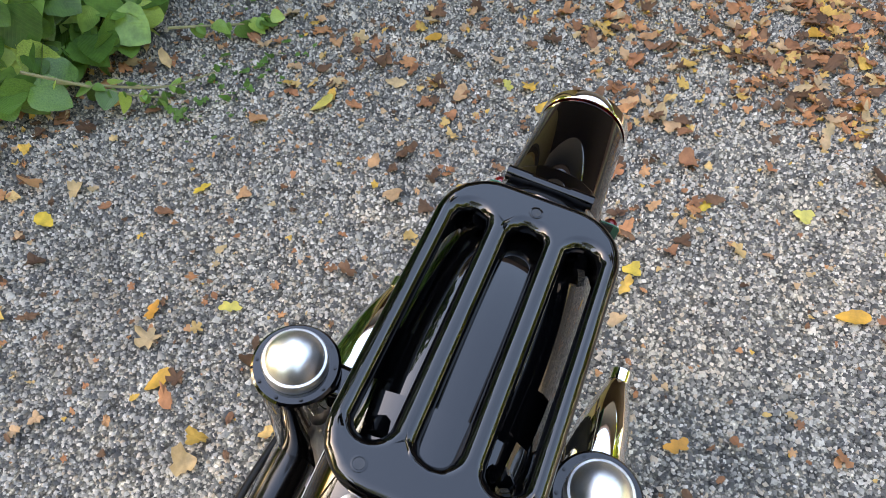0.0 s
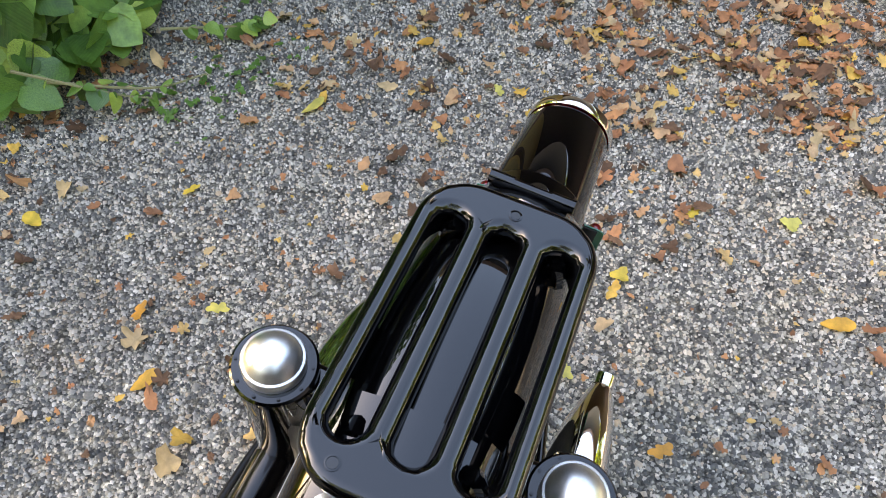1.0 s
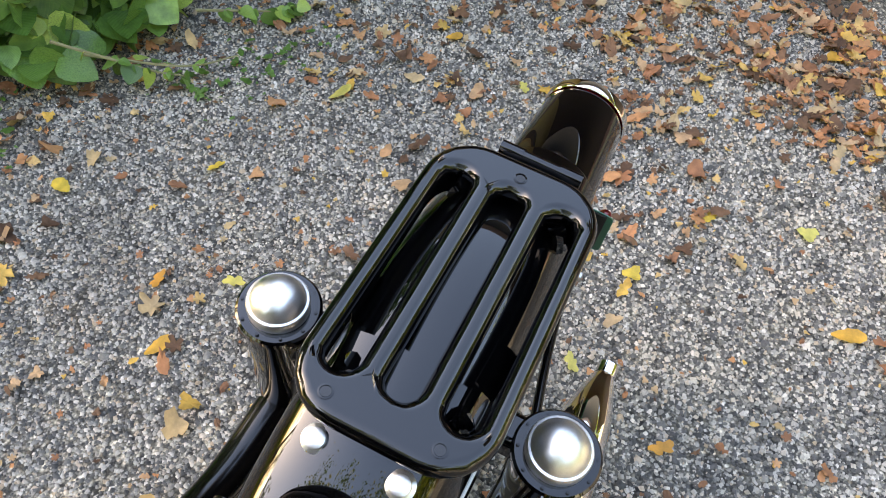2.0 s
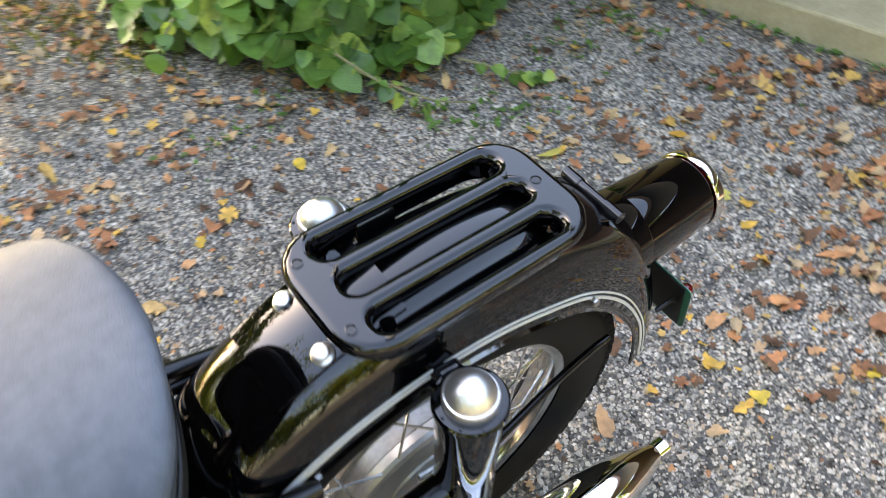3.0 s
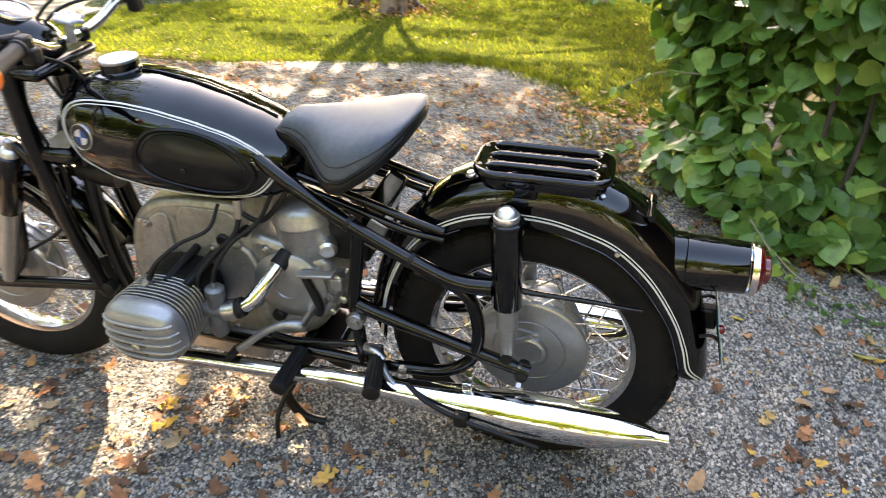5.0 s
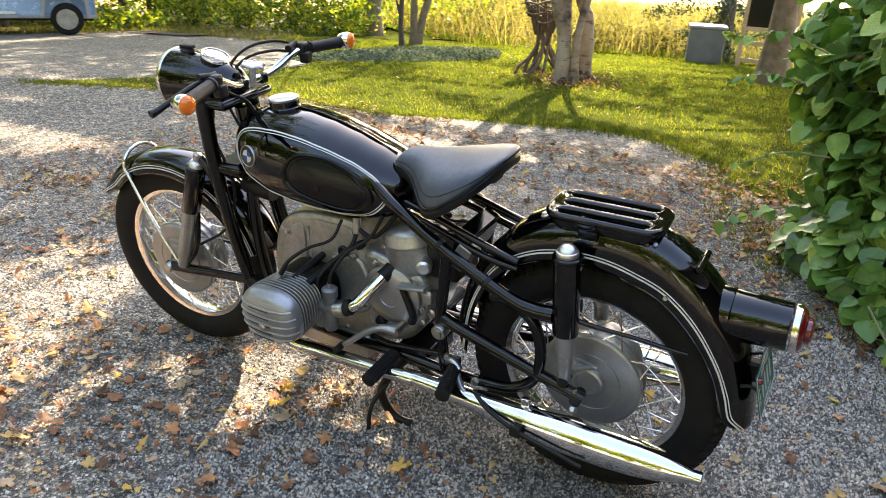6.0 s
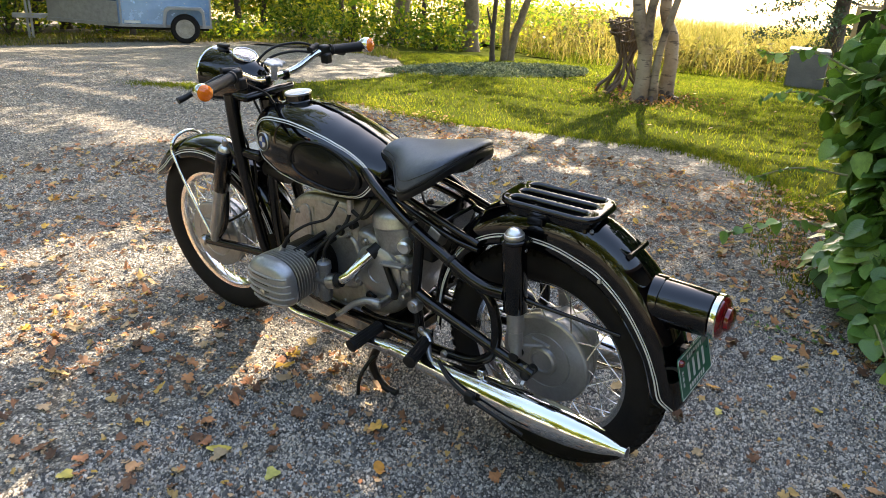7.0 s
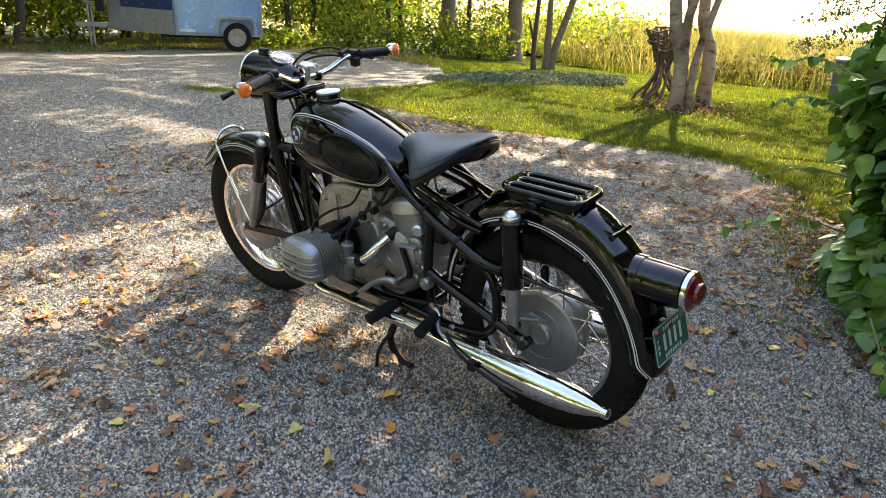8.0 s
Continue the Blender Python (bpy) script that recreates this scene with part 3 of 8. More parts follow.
def leaf_ring(kind):
    """Outline of a fallen leaf about its middle: lobed, pointed oval, three-cornered or a torn piece."""
    out = []
    for i in range(LEAF_N):
        a = 2 * math.pi * i / LEAF_N
        jag = 0.05 if i % 2 else -0.04
        if kind == 0:
            r = 0.58 + 0.44 * abs(math.cos(2.5 * a)) ** 1.4 - 0.12 * (1 - math.cos(a)) / 2 + jag
            out.append((r * math.cos(a), r * math.sin(a)))
        elif kind == 1:
            out.append((1.12 * math.cos(a) * abs(math.cos(a)) ** 0.25, (0.58 + jag) * math.sin(a) * (1 - 0.28 * math.cos(a))))
        elif kind == 2:
            r = 0.76 + 0.20 * math.cos(3 * a) + 0.06 * math.cos(a) + jag
            out.append((r * math.cos(a), r * math.sin(a)))
        else:
            r = 0.70 + 0.22 * math.sin(2 * a + 0.7) + 0.16 * math.sin(5 * a + 1.1) + jag
            out.append((r * math.cos(a), 0.8 * r * math.sin(a)))
    return np.array([(0, 0)] + out)


LEAF_SHAPES = [leaf_ring(k) for k in (0, 1, 2, 3)]


def leaf_litter(name, p, size, material, label, lift=0.004):
    vs, fs, base = [], [], 0
    z0 = gz_np(p[:, 0], p[:, 1])
    fan = np.array([[0, i + 1, (i + 1) % LEAF_N + 1] for i in range(LEAF_N)])
    for (x, y), zz in zip(p, z0):
        sh = LEAF_SHAPES[rng.integers(4)] * size * rng.choice((0.3, 0.42, 0.58, 0.8, 1.08)) * rng.uniform(0.85, 1.15)
        a = rng.uniform(0, 6.283)
        c, s = math.cos(a), math.sin(a)
        q = np.stack([sh[:, 0] * c - sh[:, 1] * s, sh[:, 0] * s + sh[:, 1] * c], 1)
        curl, ca = rng.uniform(4.0, 34.0), rng.uniform(0, 6.283)
        t = q[:, 0] * math.cos(ca) + q[:, 1] * math.sin(ca)
        tx, ty = rng.normal(0, 0.25, 2)
        q = q * (1 + rng.normal(0, 0.07, (LEAF_N + 1, 1)))
        z = curl * t ** 2 * (1 if rng.random() < 0.7 else -0.4) + tx * q[:, 0] + ty * q[:, 1]
        z = z + rng.normal(0, 0.0026 * size / 0.024, LEAF_N + 1)
        z = z - z.min() * 0.85
        vs.append(np.stack([q[:, 0] + x, q[:, 1] + y, z + zz + lift], 1))
        fs.append(fan + base)
        base += LEAF_N + 1
    return mesh_np(name, np.vstack(vs), np.vstack(fs), material, "stuff", label, "fallen leaves", smooth=False)


def clusters(cx, cy, sx, sy, n, k):
    c = np.stack([rng.normal(cx, sx, k), rng.normal(cy, sy, k)], 1)
    return c[rng.integers(0, k, n)] + rng.normal(0, 0.07, (n, 2))


_p = np.concatenate([
    np.stack([rng.uniform(-2.1, 4.2, 1900), rng.uniform(-3.2, 1.5, 1900)], 1),
    clusters(-1.75, 0.35, 0.28, 0.40, 1300, 46), clusters(-1.6, -0.6, 0.25, 0.6, 260, 22), clusters(-0.9, -0.2, 0.35, 0.35, 190, 22), clusters(1.2, 0.5, 0.5, 0.35, 130, 22),
    clusters(2.2, 0.3, 0.45, 0.5, 170, 18), clusters(0.4, -3.0, 0.4, 0.3, 450, 40), clusters(-0.45, -1.35, 0.45, 0.15, 260, 30), clusters(2.6, -3.3, 1.4, 0.20, 900, 110), clusters(2.9, -0.3, 0.9, 0.9, 500, 50), clusters(0.3, -2.2, 0.5, 0.5, 300, 40), clusters(0.0, -2.2, 0.15, 0.4, 260, 40), clusters(-1.75, -1.3, 0.12, 0.2, 120, 14)])
_p = _p[_p[:, 0] > -1.83 - 0.15 * np.clip(_p[:, 1] + 1.53, 0, 4)]
leaf_litter("fallen_leaves", _p, 0.0235, M["dead_leaf"], "brown and orange fallen leaves on the gravel")
_p = scatter_in(LAWN, 520)
leaf_litter("lawn_leaves", _p[np.hypot(_p[:, 0], _p[:, 1]) < 11], 0.022, M["dead_leaf"], "scattered dry leaves on the lawn", 0.016)
# crumbs of broken leaf and twig
_p = np.concatenate([np.stack([rng.uniform(-1.75, 3.6, 4200), rng.uniform(-3.0, 1.4, 4200)], 1), clusters(-1.5, 0.3, 0.3, 0.6, 700, 60), clusters(-0.9, -0.5, 0.5, 0.5, 500, 50), np.stack([rng.uniform(2.5, 9.5, 4200), rng.uniform(-3.6, 1.5, 4200)], 1)])
leaf_litter("leaf_crumbs", _p[_p[:, 0] > -1.83], 0.0085, M["dead_leaf"], "crumbs of broken brown leaf on the gravel", 0.002)
_p = np.concatenate([np.stack([rng.uniform(0.2, 4.2, 5200), rng.uniform(-3.6, -0.4, 5200)], 1), np.stack([rng.uniform(0.2, 2.6, 1800), rng.uniform(0.1, 1.4, 1800)], 1)])
leaf_litter("leaf_crumbs", _p, 0.0100, M["dead_leaf"], "brown crumbs of leaf trodden into the gravel", 0.002)
_p = np.stack([rng.uniform(0.1, 4.0, 800), rng.uniform(-3.7, -0.6, 800)], 1)
leaf_litter("fallen_leaves", _p, 0.0215, M["dead_leaf"], "scattered brown and orange leaves on the gravel")
# bright single leaves that stand out
for x, y, s, v in ((-1.205, -0.529, 0.9, 0.1), (-0.851, -0.680, 1.2, 0.8), (-0.184, -0.704, 1.0, 0.4), (-0.676, 0.577, 1.1, 0.9), (-0.910, 0.464, 1.0, 0.7), (-0.865, 0.263, 0.9, 0.9), (-0.292, 0.317, 1.0, 0.5), (-1.585, 0.418, 1.1, 0.9), (-1.090, -0.273, 0.9, 0.1), (-0.381, 0.117, 0.9, 0.3), (-0.636, 0.158, 0.9, 0.2),
                   (0.364, 0.378, 1.0, 0.7), (-0.293, -1.073, 1.1, 0.9), (-0.251, -0.565, 1.0, 0.4), (0.557, 0.591, 1.0, 0.8), (-0.06, -0.60, 1.0, 0.2), (-0.50, -0.80, 0.9, 0.1), (0.05, -0.95, 1.0, 0.3), (0.75, 0.62, 1.2, 0.8), (0.95, 0.95, 1.0, 0.6)):
    sh = LEAF_SHAPES[rng.integers(4)] * 0.026 * s
    a = rng.uniform(0, 6.283)
    q = np.stack([sh[:, 0] * math.cos(a) - sh[:, 1] * math.sin(a), sh[:, 0] * math.sin(a) + sh[:, 1] * math.cos(a)], 1)
    z = 6 * q[:, 0] ** 2 + rng.normal(0, 0.15) * q[:, 1]
    ob = mesh_np("fallen_leaf", np.stack([q[:, 0], q[:, 1], z - z.min() + 0.004], 1), np.array([[0, i + 1, (i + 1) % LEAF_N + 1] for i in range(LEAF_N)]), M["bright_leaf"], "", "bright yellow-orange fallen leaf on the gravel", "leaf", smooth=True)
    ob.location = (x, y, gz(x, y))
    tagged(ob, group="bright leaves on the gravel")


# ---- house: ochre wall corner, porch step, roof ----
def prism(bm, poly, z0, z1):
    rings_to_faces(bm, [[Vector((x, y, z)) for x, y in poly] for z in (z0, z1)])
    return bm


def wall_run(bm, a, b, t, z0, z1):
    a, b = Vector((*a, 0)), Vector((*b, 0))
    d = (b - a).normalized()
    n = Vector((-d.y, d.x, 0)) * t
    prism(bm, [(p.x, p.y) for p in (a, b, b + n, a + n)], z0, z1)


house = thing("house", "ochre-painted house corner with a porch step", "house")
bm = BM()
wall_run(bm, (-1.87, -1.49), (-0.98, -2.27), -0.25, -0.1, 2.42)
part("corner_wall", bm, M["stucco"], house, "weathered ochre wall", smooth=False)
bm = BM()
wall_run(bm, (-0.98, -2.27), (-1.30, -9.0), -0.25, -0.6, 2.42)
part("side_wall", bm, M["stucco"], house, smooth=False)
# the porch runs a little askew to the corner: a point on it from the distance along its edge and the depth inwards
def porch(along, depth):
    return (-1.845 - 0.148 * along - 0.989 * depth, -1.53 + 0.989 * along - 0.148 * depth)


PORCH_TURN = Matrix.Rotation(math.atan2(0.148, 0.989), 3, 'Z')
bm = BM()
wall_run(bm, porch(-0.02, 1.72), porch(-0.02, 0.32), -0.2, 0.0, 2.9)
part("porch_wall", bm, M["stucco"], house, smooth=False)
# this wall is unseen; dark wood keeps its reflection in the enamel black
bm = BM()
wall_run(bm, porch(7.6, 1.72), porch(-0.02, 1.72), -0.2, 0.0, 2.9)
part("back_wall", bm, M["darkwood"], house, smooth=False)
bm = BM()
prism(bm, [porch(0.0, 0.0), porch(-0.06, 0.262), porch(7.6, 0.262), porch(7.6, 0.0)], -0.06, 0.092)
part("porch_step", bm, M["concrete"], house, "pale mossy concrete edge", smooth=False, bevel=0.010)
for k in range(12):
    x0, y0 = porch(3.78, 0.324 + k * 0.12)
    bm = BM()
    box(bm, (0.117, 7.60, 0.03), (x0, y0, 0.074 + 0.001 * (k % 3)), PORCH_TURN)
    part("floor_board", bm, M["deck"], house, smooth=False, bevel=0.003)
bm = BM()
box(bm, (0.09, 0.09, 2.5), (*porch(-0.02, 0.30), 1.30), PORCH_TURN)
part("post", bm, M["darkwood"], house, "dark brown porch post", smooth=False, bevel=0.006)
# roof is out of view; its eave bounds the sky reflected in the enamel
bm = BM()
rings_to_faces(bm, [[Vector((x, y, 2.36 + dz + 0.42 * (-1.60 - x))) for x, y in [(-2.10, -1.40), (-2.05, -9.4), (-6.4, -9.4), (-6.4, 6.4), (-3.25, 6.4)]] for dz in (0.0, 0.16)])
part("roof", bm, M["darkwood"], house, smooth=False, bevel=0.02)

# ---- climbing hydrangea ----
def leaf_mesh(n=9, w=0.46, seed=0):
    """A broad pointed leaf of length one, hanging along -z of its own frame; verts, faces and flat coordinates."""
    r = random.Random(seed)
    rows, uv = [], []
    for i in range(n + 1):
        t = i / n
        hw = w * (math.sin(math.pi * t ** 0.66) ** 0.68) * (1 - 0.10 * t) if 0 < i < n else 0.004
        hw *= 1 + (0.03 if i % 2 else -0.02)
        bend = -0.16 * t * t + 0.04 * math.sin(3 * t + seed)
        for u in (-1, -0.5, 0, 0.5, 1):
            rows.append((u * hw, 0.10 * abs(u) * hw * 2 + bend + r.uniform(-0.012, 0.012), -t))
            uv.append((u * hw * 2, t))
    f = []
    for i in range(n):
        for j in range(4):
            a = i * 5 + j
            f.append((a, a + 1, a + 6, a + 5))
    return np.array(rows), np.array(f), np.array(uv)


LEAVES = [leaf_mesh(7, w, s) for w, s in ((0.50, 1), (0.45, 2), (0.54, 3))]
shrub = thing("climbing_hydrangea", "dense green climbing hydrangea against the house wall", "shrub", pose(-0.75, -1.55, 0))
_front = spline([(-0.26, -2.50, 0), (-0.30, -2.10, 0), (-0.32, -1.86, 0), (-0.44, -1.60, 0), (-0.66, -1.36, 0), (-0.95, -1.25, 0), (-1.24, -1.24, 0), (-1.40, -1.36, 0), (-1.46, -1.62, 0)], 10)


def shrub_point(u, z, depth):
    """A point on the leafy face: u along its foot, z up, depth inwards."""
    k = min(max(u, 0.0), 0.9999) * (len(_front) - 1)
    i = int(k)
    p = _front[i].lerp(_front[i + 1], k - i)
    d = (_front[i + 1] - _front[i]).normalized()
    out = Vector((d.y, -d.x, 0))
    if out.y < 0 and abs(out.y) > 0.3:
        out = -out
    if out.x < 0 and i < 12:
        out = -out
    swell = 0.11 * math.sin(z * 2.4 + 5 * u) + 0.07 * math.sin(7 * z + 13 * u) + 0.02 * min(1, z / 0.5) - 0.02
    if u < 0.6:
        swell += 0.13 * min(1, max(0, (z - 0.65) / 0.3)) - 0.07 * math.exp(-((z - 0.45) / 0.2) ** 2)
    return p + out * (swell - depth) + Vector((0, 0, z)), out


_rl = random.Random(11)


def leaf_pose(p, out, size):
    """Hanging leaf: tip down, face outwards, with scatter."""
    yaw = math.atan2(out.y, out.x) + _rl.gauss(0, 0.9)
    tip = _rl.gauss(0.72, 0.62)
    roll = _rl.gauss(0, 0.85)
    m = Matrix.Rotation(yaw + math.pi / 2, 4, 'Z') @ Matrix.Rotation(-tip, 4, 'X') @ Matrix.Rotation(roll, 4, 'Y')
    return Matrix.Translation(p) @ m @ Matrix.Diagonal((size, -size, size, 1))


_lm = []
for v, f, uv in [leaf_mesh(12, w, s) for w, s in ((0.50, 1), (0.45, 2), (0.54, 3))]:
    ob = mesh_np("leaf", v, f, M["hydrangea"], parent=shrub, smooth=True, uv=uv)
    _lm.append(ob.data)
    bpy.data.objects.remove(ob)
_vs, _fs, _us, _base = [], [], [], 0
_inv = shrub.matrix_world.inverted()
for k in range(6200):
    u, z = _rl.random() ** 0.9, 0.02 + 2.6 * _rl.random() ** 1.25
    depth = abs(_rl.gauss(0, 0.10)) if k % 3 else _rl.uniform(0.10, 0.30)
    p, out = shrub_point(u, z + 0.04, depth)
    size = _rl.choice((0.060, 0.078, 0.095, 0.108, 0.120)) * _rl.uniform(0.85, 1.1)
    if p.z - size < 0.005:
        p.z = size + 0.005
    m = leaf_pose(p, out, size)
    if k < 300:
        z = 0.06 + 1.15 * (k / 300)
        p, out = shrub_point(_rl.uniform(0.12, 0.95), z, _rl.uniform(-0.04, 0.03))
        size = _rl.uniform(0.072, 0.112)
        p.z = max(p.z, size + 0.004)
        ob = new("leaf", _lm[k % 3])
        ob.parent = shrub
        ob.matrix_basis = _inv @ leaf_pose(p, out, size)
    else:
        v, f, uv = LEAVES[k % 3]
        a = np.array(_inv @ m)
        _vs.append(v @ a[:3, :3].T + a[:3, 3])
        _fs.append(f + _base)
        _us.append(uv)
        _base += len(v)
tagged(mesh_np("foliage", np.vstack(_vs), np.vstack(_fs), M["hydrangea_fill"], "stuff", "dense broad green leaves", parent=shrub, smooth=True, uv=np.vstack(_us)))
# woody stems and shoots that reach out with small leaves
SHOOTS = [[(-0.35, -1.50, 0.40), (-0.22, -1.30, 0.47), (-0.10, -1.18, 0.45), (-0.02, -1.10, 0.42)], [(-0.30, -1.55, 0.62), (-0.14, -1.42, 0.64), (0.0, -1.36, 0.58)],
          [(-0.20, -1.80, 0.98), (0.0, -1.85, 1.04), (0.14, -1.92, 1.00), (0.24, -1.96, 1.01)], [(-0.18, -1.85, 0.84), (0.02, -1.90, 0.86), (0.18, -1.96, 0.80)],
          [(-0.60, -1.25, 0.10), (-0.72, -1.06, 0.05), (-0.84, -0.98, 0.03)], [(-0.55, -1.28, 0.16), (-0.66, -1.12, 0.06), (-0.70, -1.04, 0.04)], [(-0.9, -1.15, 0.08), (-1.04, -1.00, 0.04), (-1.10, -0.97, 0.03)]]
for sh in SHOOTS:
    s = spline(sh, 6)
    bm = BM()
    tube(bm, [_inv @ p for p in s], resample_r([0.0045, 0.0022], len(s)), 6)
    stem = part("shoot", bm, M["stem"], shrub)
    for i in range(2, len(s)):
        for side in (-1, 1):
            if _rl.random() < 0.30:
                continue
            size = _rl.choice((0.016, 0.022, 0.030, 0.040, 0.052))
            yaw = _rl.uniform(0, 6.28)
            ob = new("shoot_leaf", _lm[i % 3])
            ob.parent = stem
            ob.matrix_basis = _inv @ (Matrix.Translation(s[i] + Vector((0, 0, 0.004))) @ Matrix.Rotation(yaw, 4, 'Z') @ Matrix.Rotation(_rl.uniform(0.2, 1.5), 4, 'X') @ Matrix.Rotation(_rl.gauss(0, 0.6), 4, 'Y') @ Matrix.Diagonal((size, size, size, 1)))
for k in range(14):
    u = 0.15 + 0.75 * k / 13
    p, out = shrub_point(u, 0.0, 0.22)
    q, _ = shrub_point(min(0.98, u + _rl.uniform(-0.1, 0.1)), 1.6, 0.16)
    bm = BM()
    bent(bm, [_inv @ p, _inv @ (p.lerp(q, 0.4) + Vector((_rl.uniform(-0.1, 0.1), 0, 0))), _inv @ q], [0.012, 0.009, 0.005], 8, 5)
    part("stem", bm, M["darkbark"], shrub)
# sprigs of weed on the gravel by the shrub and step
_p = np.concatenate([clusters(-0.80, -0.98, 0.10, 0.06, 70, 6), clusters(-1.40, -1.05, 0.14, 0.10, 90, 7), clusters(-1.62, -0.95, 0.05, 0.25, 70, 6), clusters(-0.35, -1.30, 0.2, 0.08, 60, 5), clusters(-0.30, 0.95, 0.3, 0.2, 14, 3)])
leaf_litter("weed_sprigs", _p, 0.014, M["sprig"], "small green weeds sprouting from the gravel", 0.008)
# moss and dead stems along the step
_y = rng.uniform(-1.5, 0.6, 260)
_p = np.stack([-1.815 - 0.15 * (_y + 1.53) + rng.normal(0, 0.02, 260), _y], 1)
leaf_litter("step_moss", _p, 0.012, M["sprig"], "dark moss along the foot of the step", 0.004)


# ---- trees ----
def leaf_cloud(name, pts, size, material, parent, label=""):
    """Many small leaf pairs at the points."""
    n = len(pts)
    a, b = rng.normal(size=(n, 3)), rng.normal(size=(n, 3))
    a /= np.linalg.norm(a, axis=1)[:, None]
    b -= a * (a * b).sum(1)[:, None]
    b /= np.linalg.norm(b, axis=1)[:, None]
    s = (size * rng.uniform(0.5, 1.3, n))[:, None]
    v = np.stack([pts - a * s, pts + b * s * 0.45, pts + a * s, pts - b * s * 0.45], 1).reshape(-1, 3)
    return tagged(mesh_np(name, v, np.arange(n * 4).reshape(n, 4), material, parent=parent), label, kind="stuff")


def trunk(parent, pts, r0, r1, material, name="trunk", seg=12):
    s = spline(pts, 6)
    bm = BM()
    rs = [(r0 + (r1 - r0) * i / (len(s) - 1)) * (1 + 0.35 * math.exp(-3.5 * i / len(s) * 4)) for i in range(len(s))]
    rj = random.Random(int(pts[0][0] * 1000))
    tube(bm, [p + Vector((rj.gauss(0, r0 * 0.05), rj.gauss(0, r0 * 0.05), 0)) for p in s], rs, seg)
    return part(name, bm, material, parent)


def ground_z(x, y):
    return gz(x, y) - 0.03


# ground patches given some sun by thinning the unseen crowns: (x, y, half length, half width)
THIN = [(0.85, 0.62, 0.95, 0.55), (0.85, -2.0, 0.60, 0.60), (1.9, 0.5, 0.6, 0.5), (5.2, -1.2, 1.2, 0.5)]
# ground patches kept sunlit by cutting gaps in the unseen crowns: (x, y, half length, half width)
GAPS = [(1.02, 0.17, 0.46, 0.28), (2.48, 0.25, 0.13, 0.65), (1.90, 0.72, 0.20, 0.50), (2.14, 0.02, 0.20, 0.32), (7.2, -6.4, 1.5, 1.0), (9.0, -7.8, 1.3, 1.1), (0.95, 1.15, 0.16, 0.3), (2.2, -2.95, 0.85, 0.17), (3.2, 0.9, 0.2, 0.6), (3.5, -3.9, 1.3, 0.35), (1.0, -5.0, 1.2, 0.4), (3.0, -5.4, 1.0, 0.3), (4.6, -1.4, 0.8, 0.2), (9.3, -2.7, 1.6, 0.22), (6.7, -3.2, 1.2, 0.15), (6.5, -2.2, 0.9, 0.10), (11.8, -4.8, 1.4, 1.0)]


def shades(p):
    """Which leaves stand in the sun's way to the shaded yard (true) and not over one of the gaps."""
    k = p[:, 2] / SUN_FROM.z
    gx, gy = p[:, 0] - SUN_FROM.x * k, p[:, 1] - SUN_FROM.y * k
    ok = np.ones(len(p), bool)
    for x, y, a, b in GAPS:
        ok &= ((gx - x) / a) ** 2 + ((gy - y) / b) ** 2 > 1
    for x, y, a, b in THIN:
        ok &= (((gx - x) / a) ** 2 + ((gy - y) / b) ** 2 > 1) | (rng.random(len(p)) < 0.34)
    band = np.sin(gx * 1.2 + 0.8 * np.sin(gy * 1.7)) + np.sin(gy * 2.6 + 0.9 * gx) > -0.35
    ok &= (gy > -3.6) | (rng.random(len(p)) < np.where(band, 0.95, 0.12))
    ok &= gy < 2.4 + 0.45 * np.sin(gx * 2.1) + 0.4 * np.sin(gx * 5.3 + p[:, 2] * 9.0) + 0.25 * np.sin(gx * 13.0 + gy * 7.0 + p[:, 2] * 23.0)
    ok &= (gy > -9.3) | (rng.random(len(p)) < 0.12)
    ok &= (gx < 9.0) | (rng.random(len(p)) < 0.30)
    return ok


def over_verge(p):
    """Leaves that would shade the sunlit verge and the trailer in front of the woods."""
    k = (p[:, 2] + 0.6) / SUN_FROM.z
    gx, gy = p[:, 0] - SUN_FROM.x * k, p[:, 1] - SUN_FROM.y * k
    return (((gx - 13.6) / 2.6) ** 2 + ((gy + 5.6) / 5.2) ** 2 < 1) & (rng.random(len(p)) < 0.8)


def crown(parent, c, r, h, n, size, material, name="crown"):
    """A loose crown of leaves in clumps about limbs."""
    cl = rng.normal(size=(int(n / 55) + 6, 3))
    cl = cl / np.linalg.norm(cl, axis=1)[:, None] * (rng.random(len(cl)) ** 0.45)[:, None]
    cl = cl * np.array([r, r, h]) + np.array(c)
    p = cl[rng.integers(0, len(cl), n)] + rng.normal(0, 1, (n, 3)) * np.array([0.34, 0.34, 0.26]) * (r / 2.4)
    return leaf_cloud(name, p[shades(p)], size, material, parent, "loose green and yellow crown")


birch = thing("birch_clump", "clump of three birch trunks on the lawn", "tree", pose(2.45, -6.95, 0))
_bi = birch.matrix_world.inverted()


def at_tree(pts):
    return [_bi @ Vector(p) for p in pts]


_z = ground_z(2.5, -6.9)
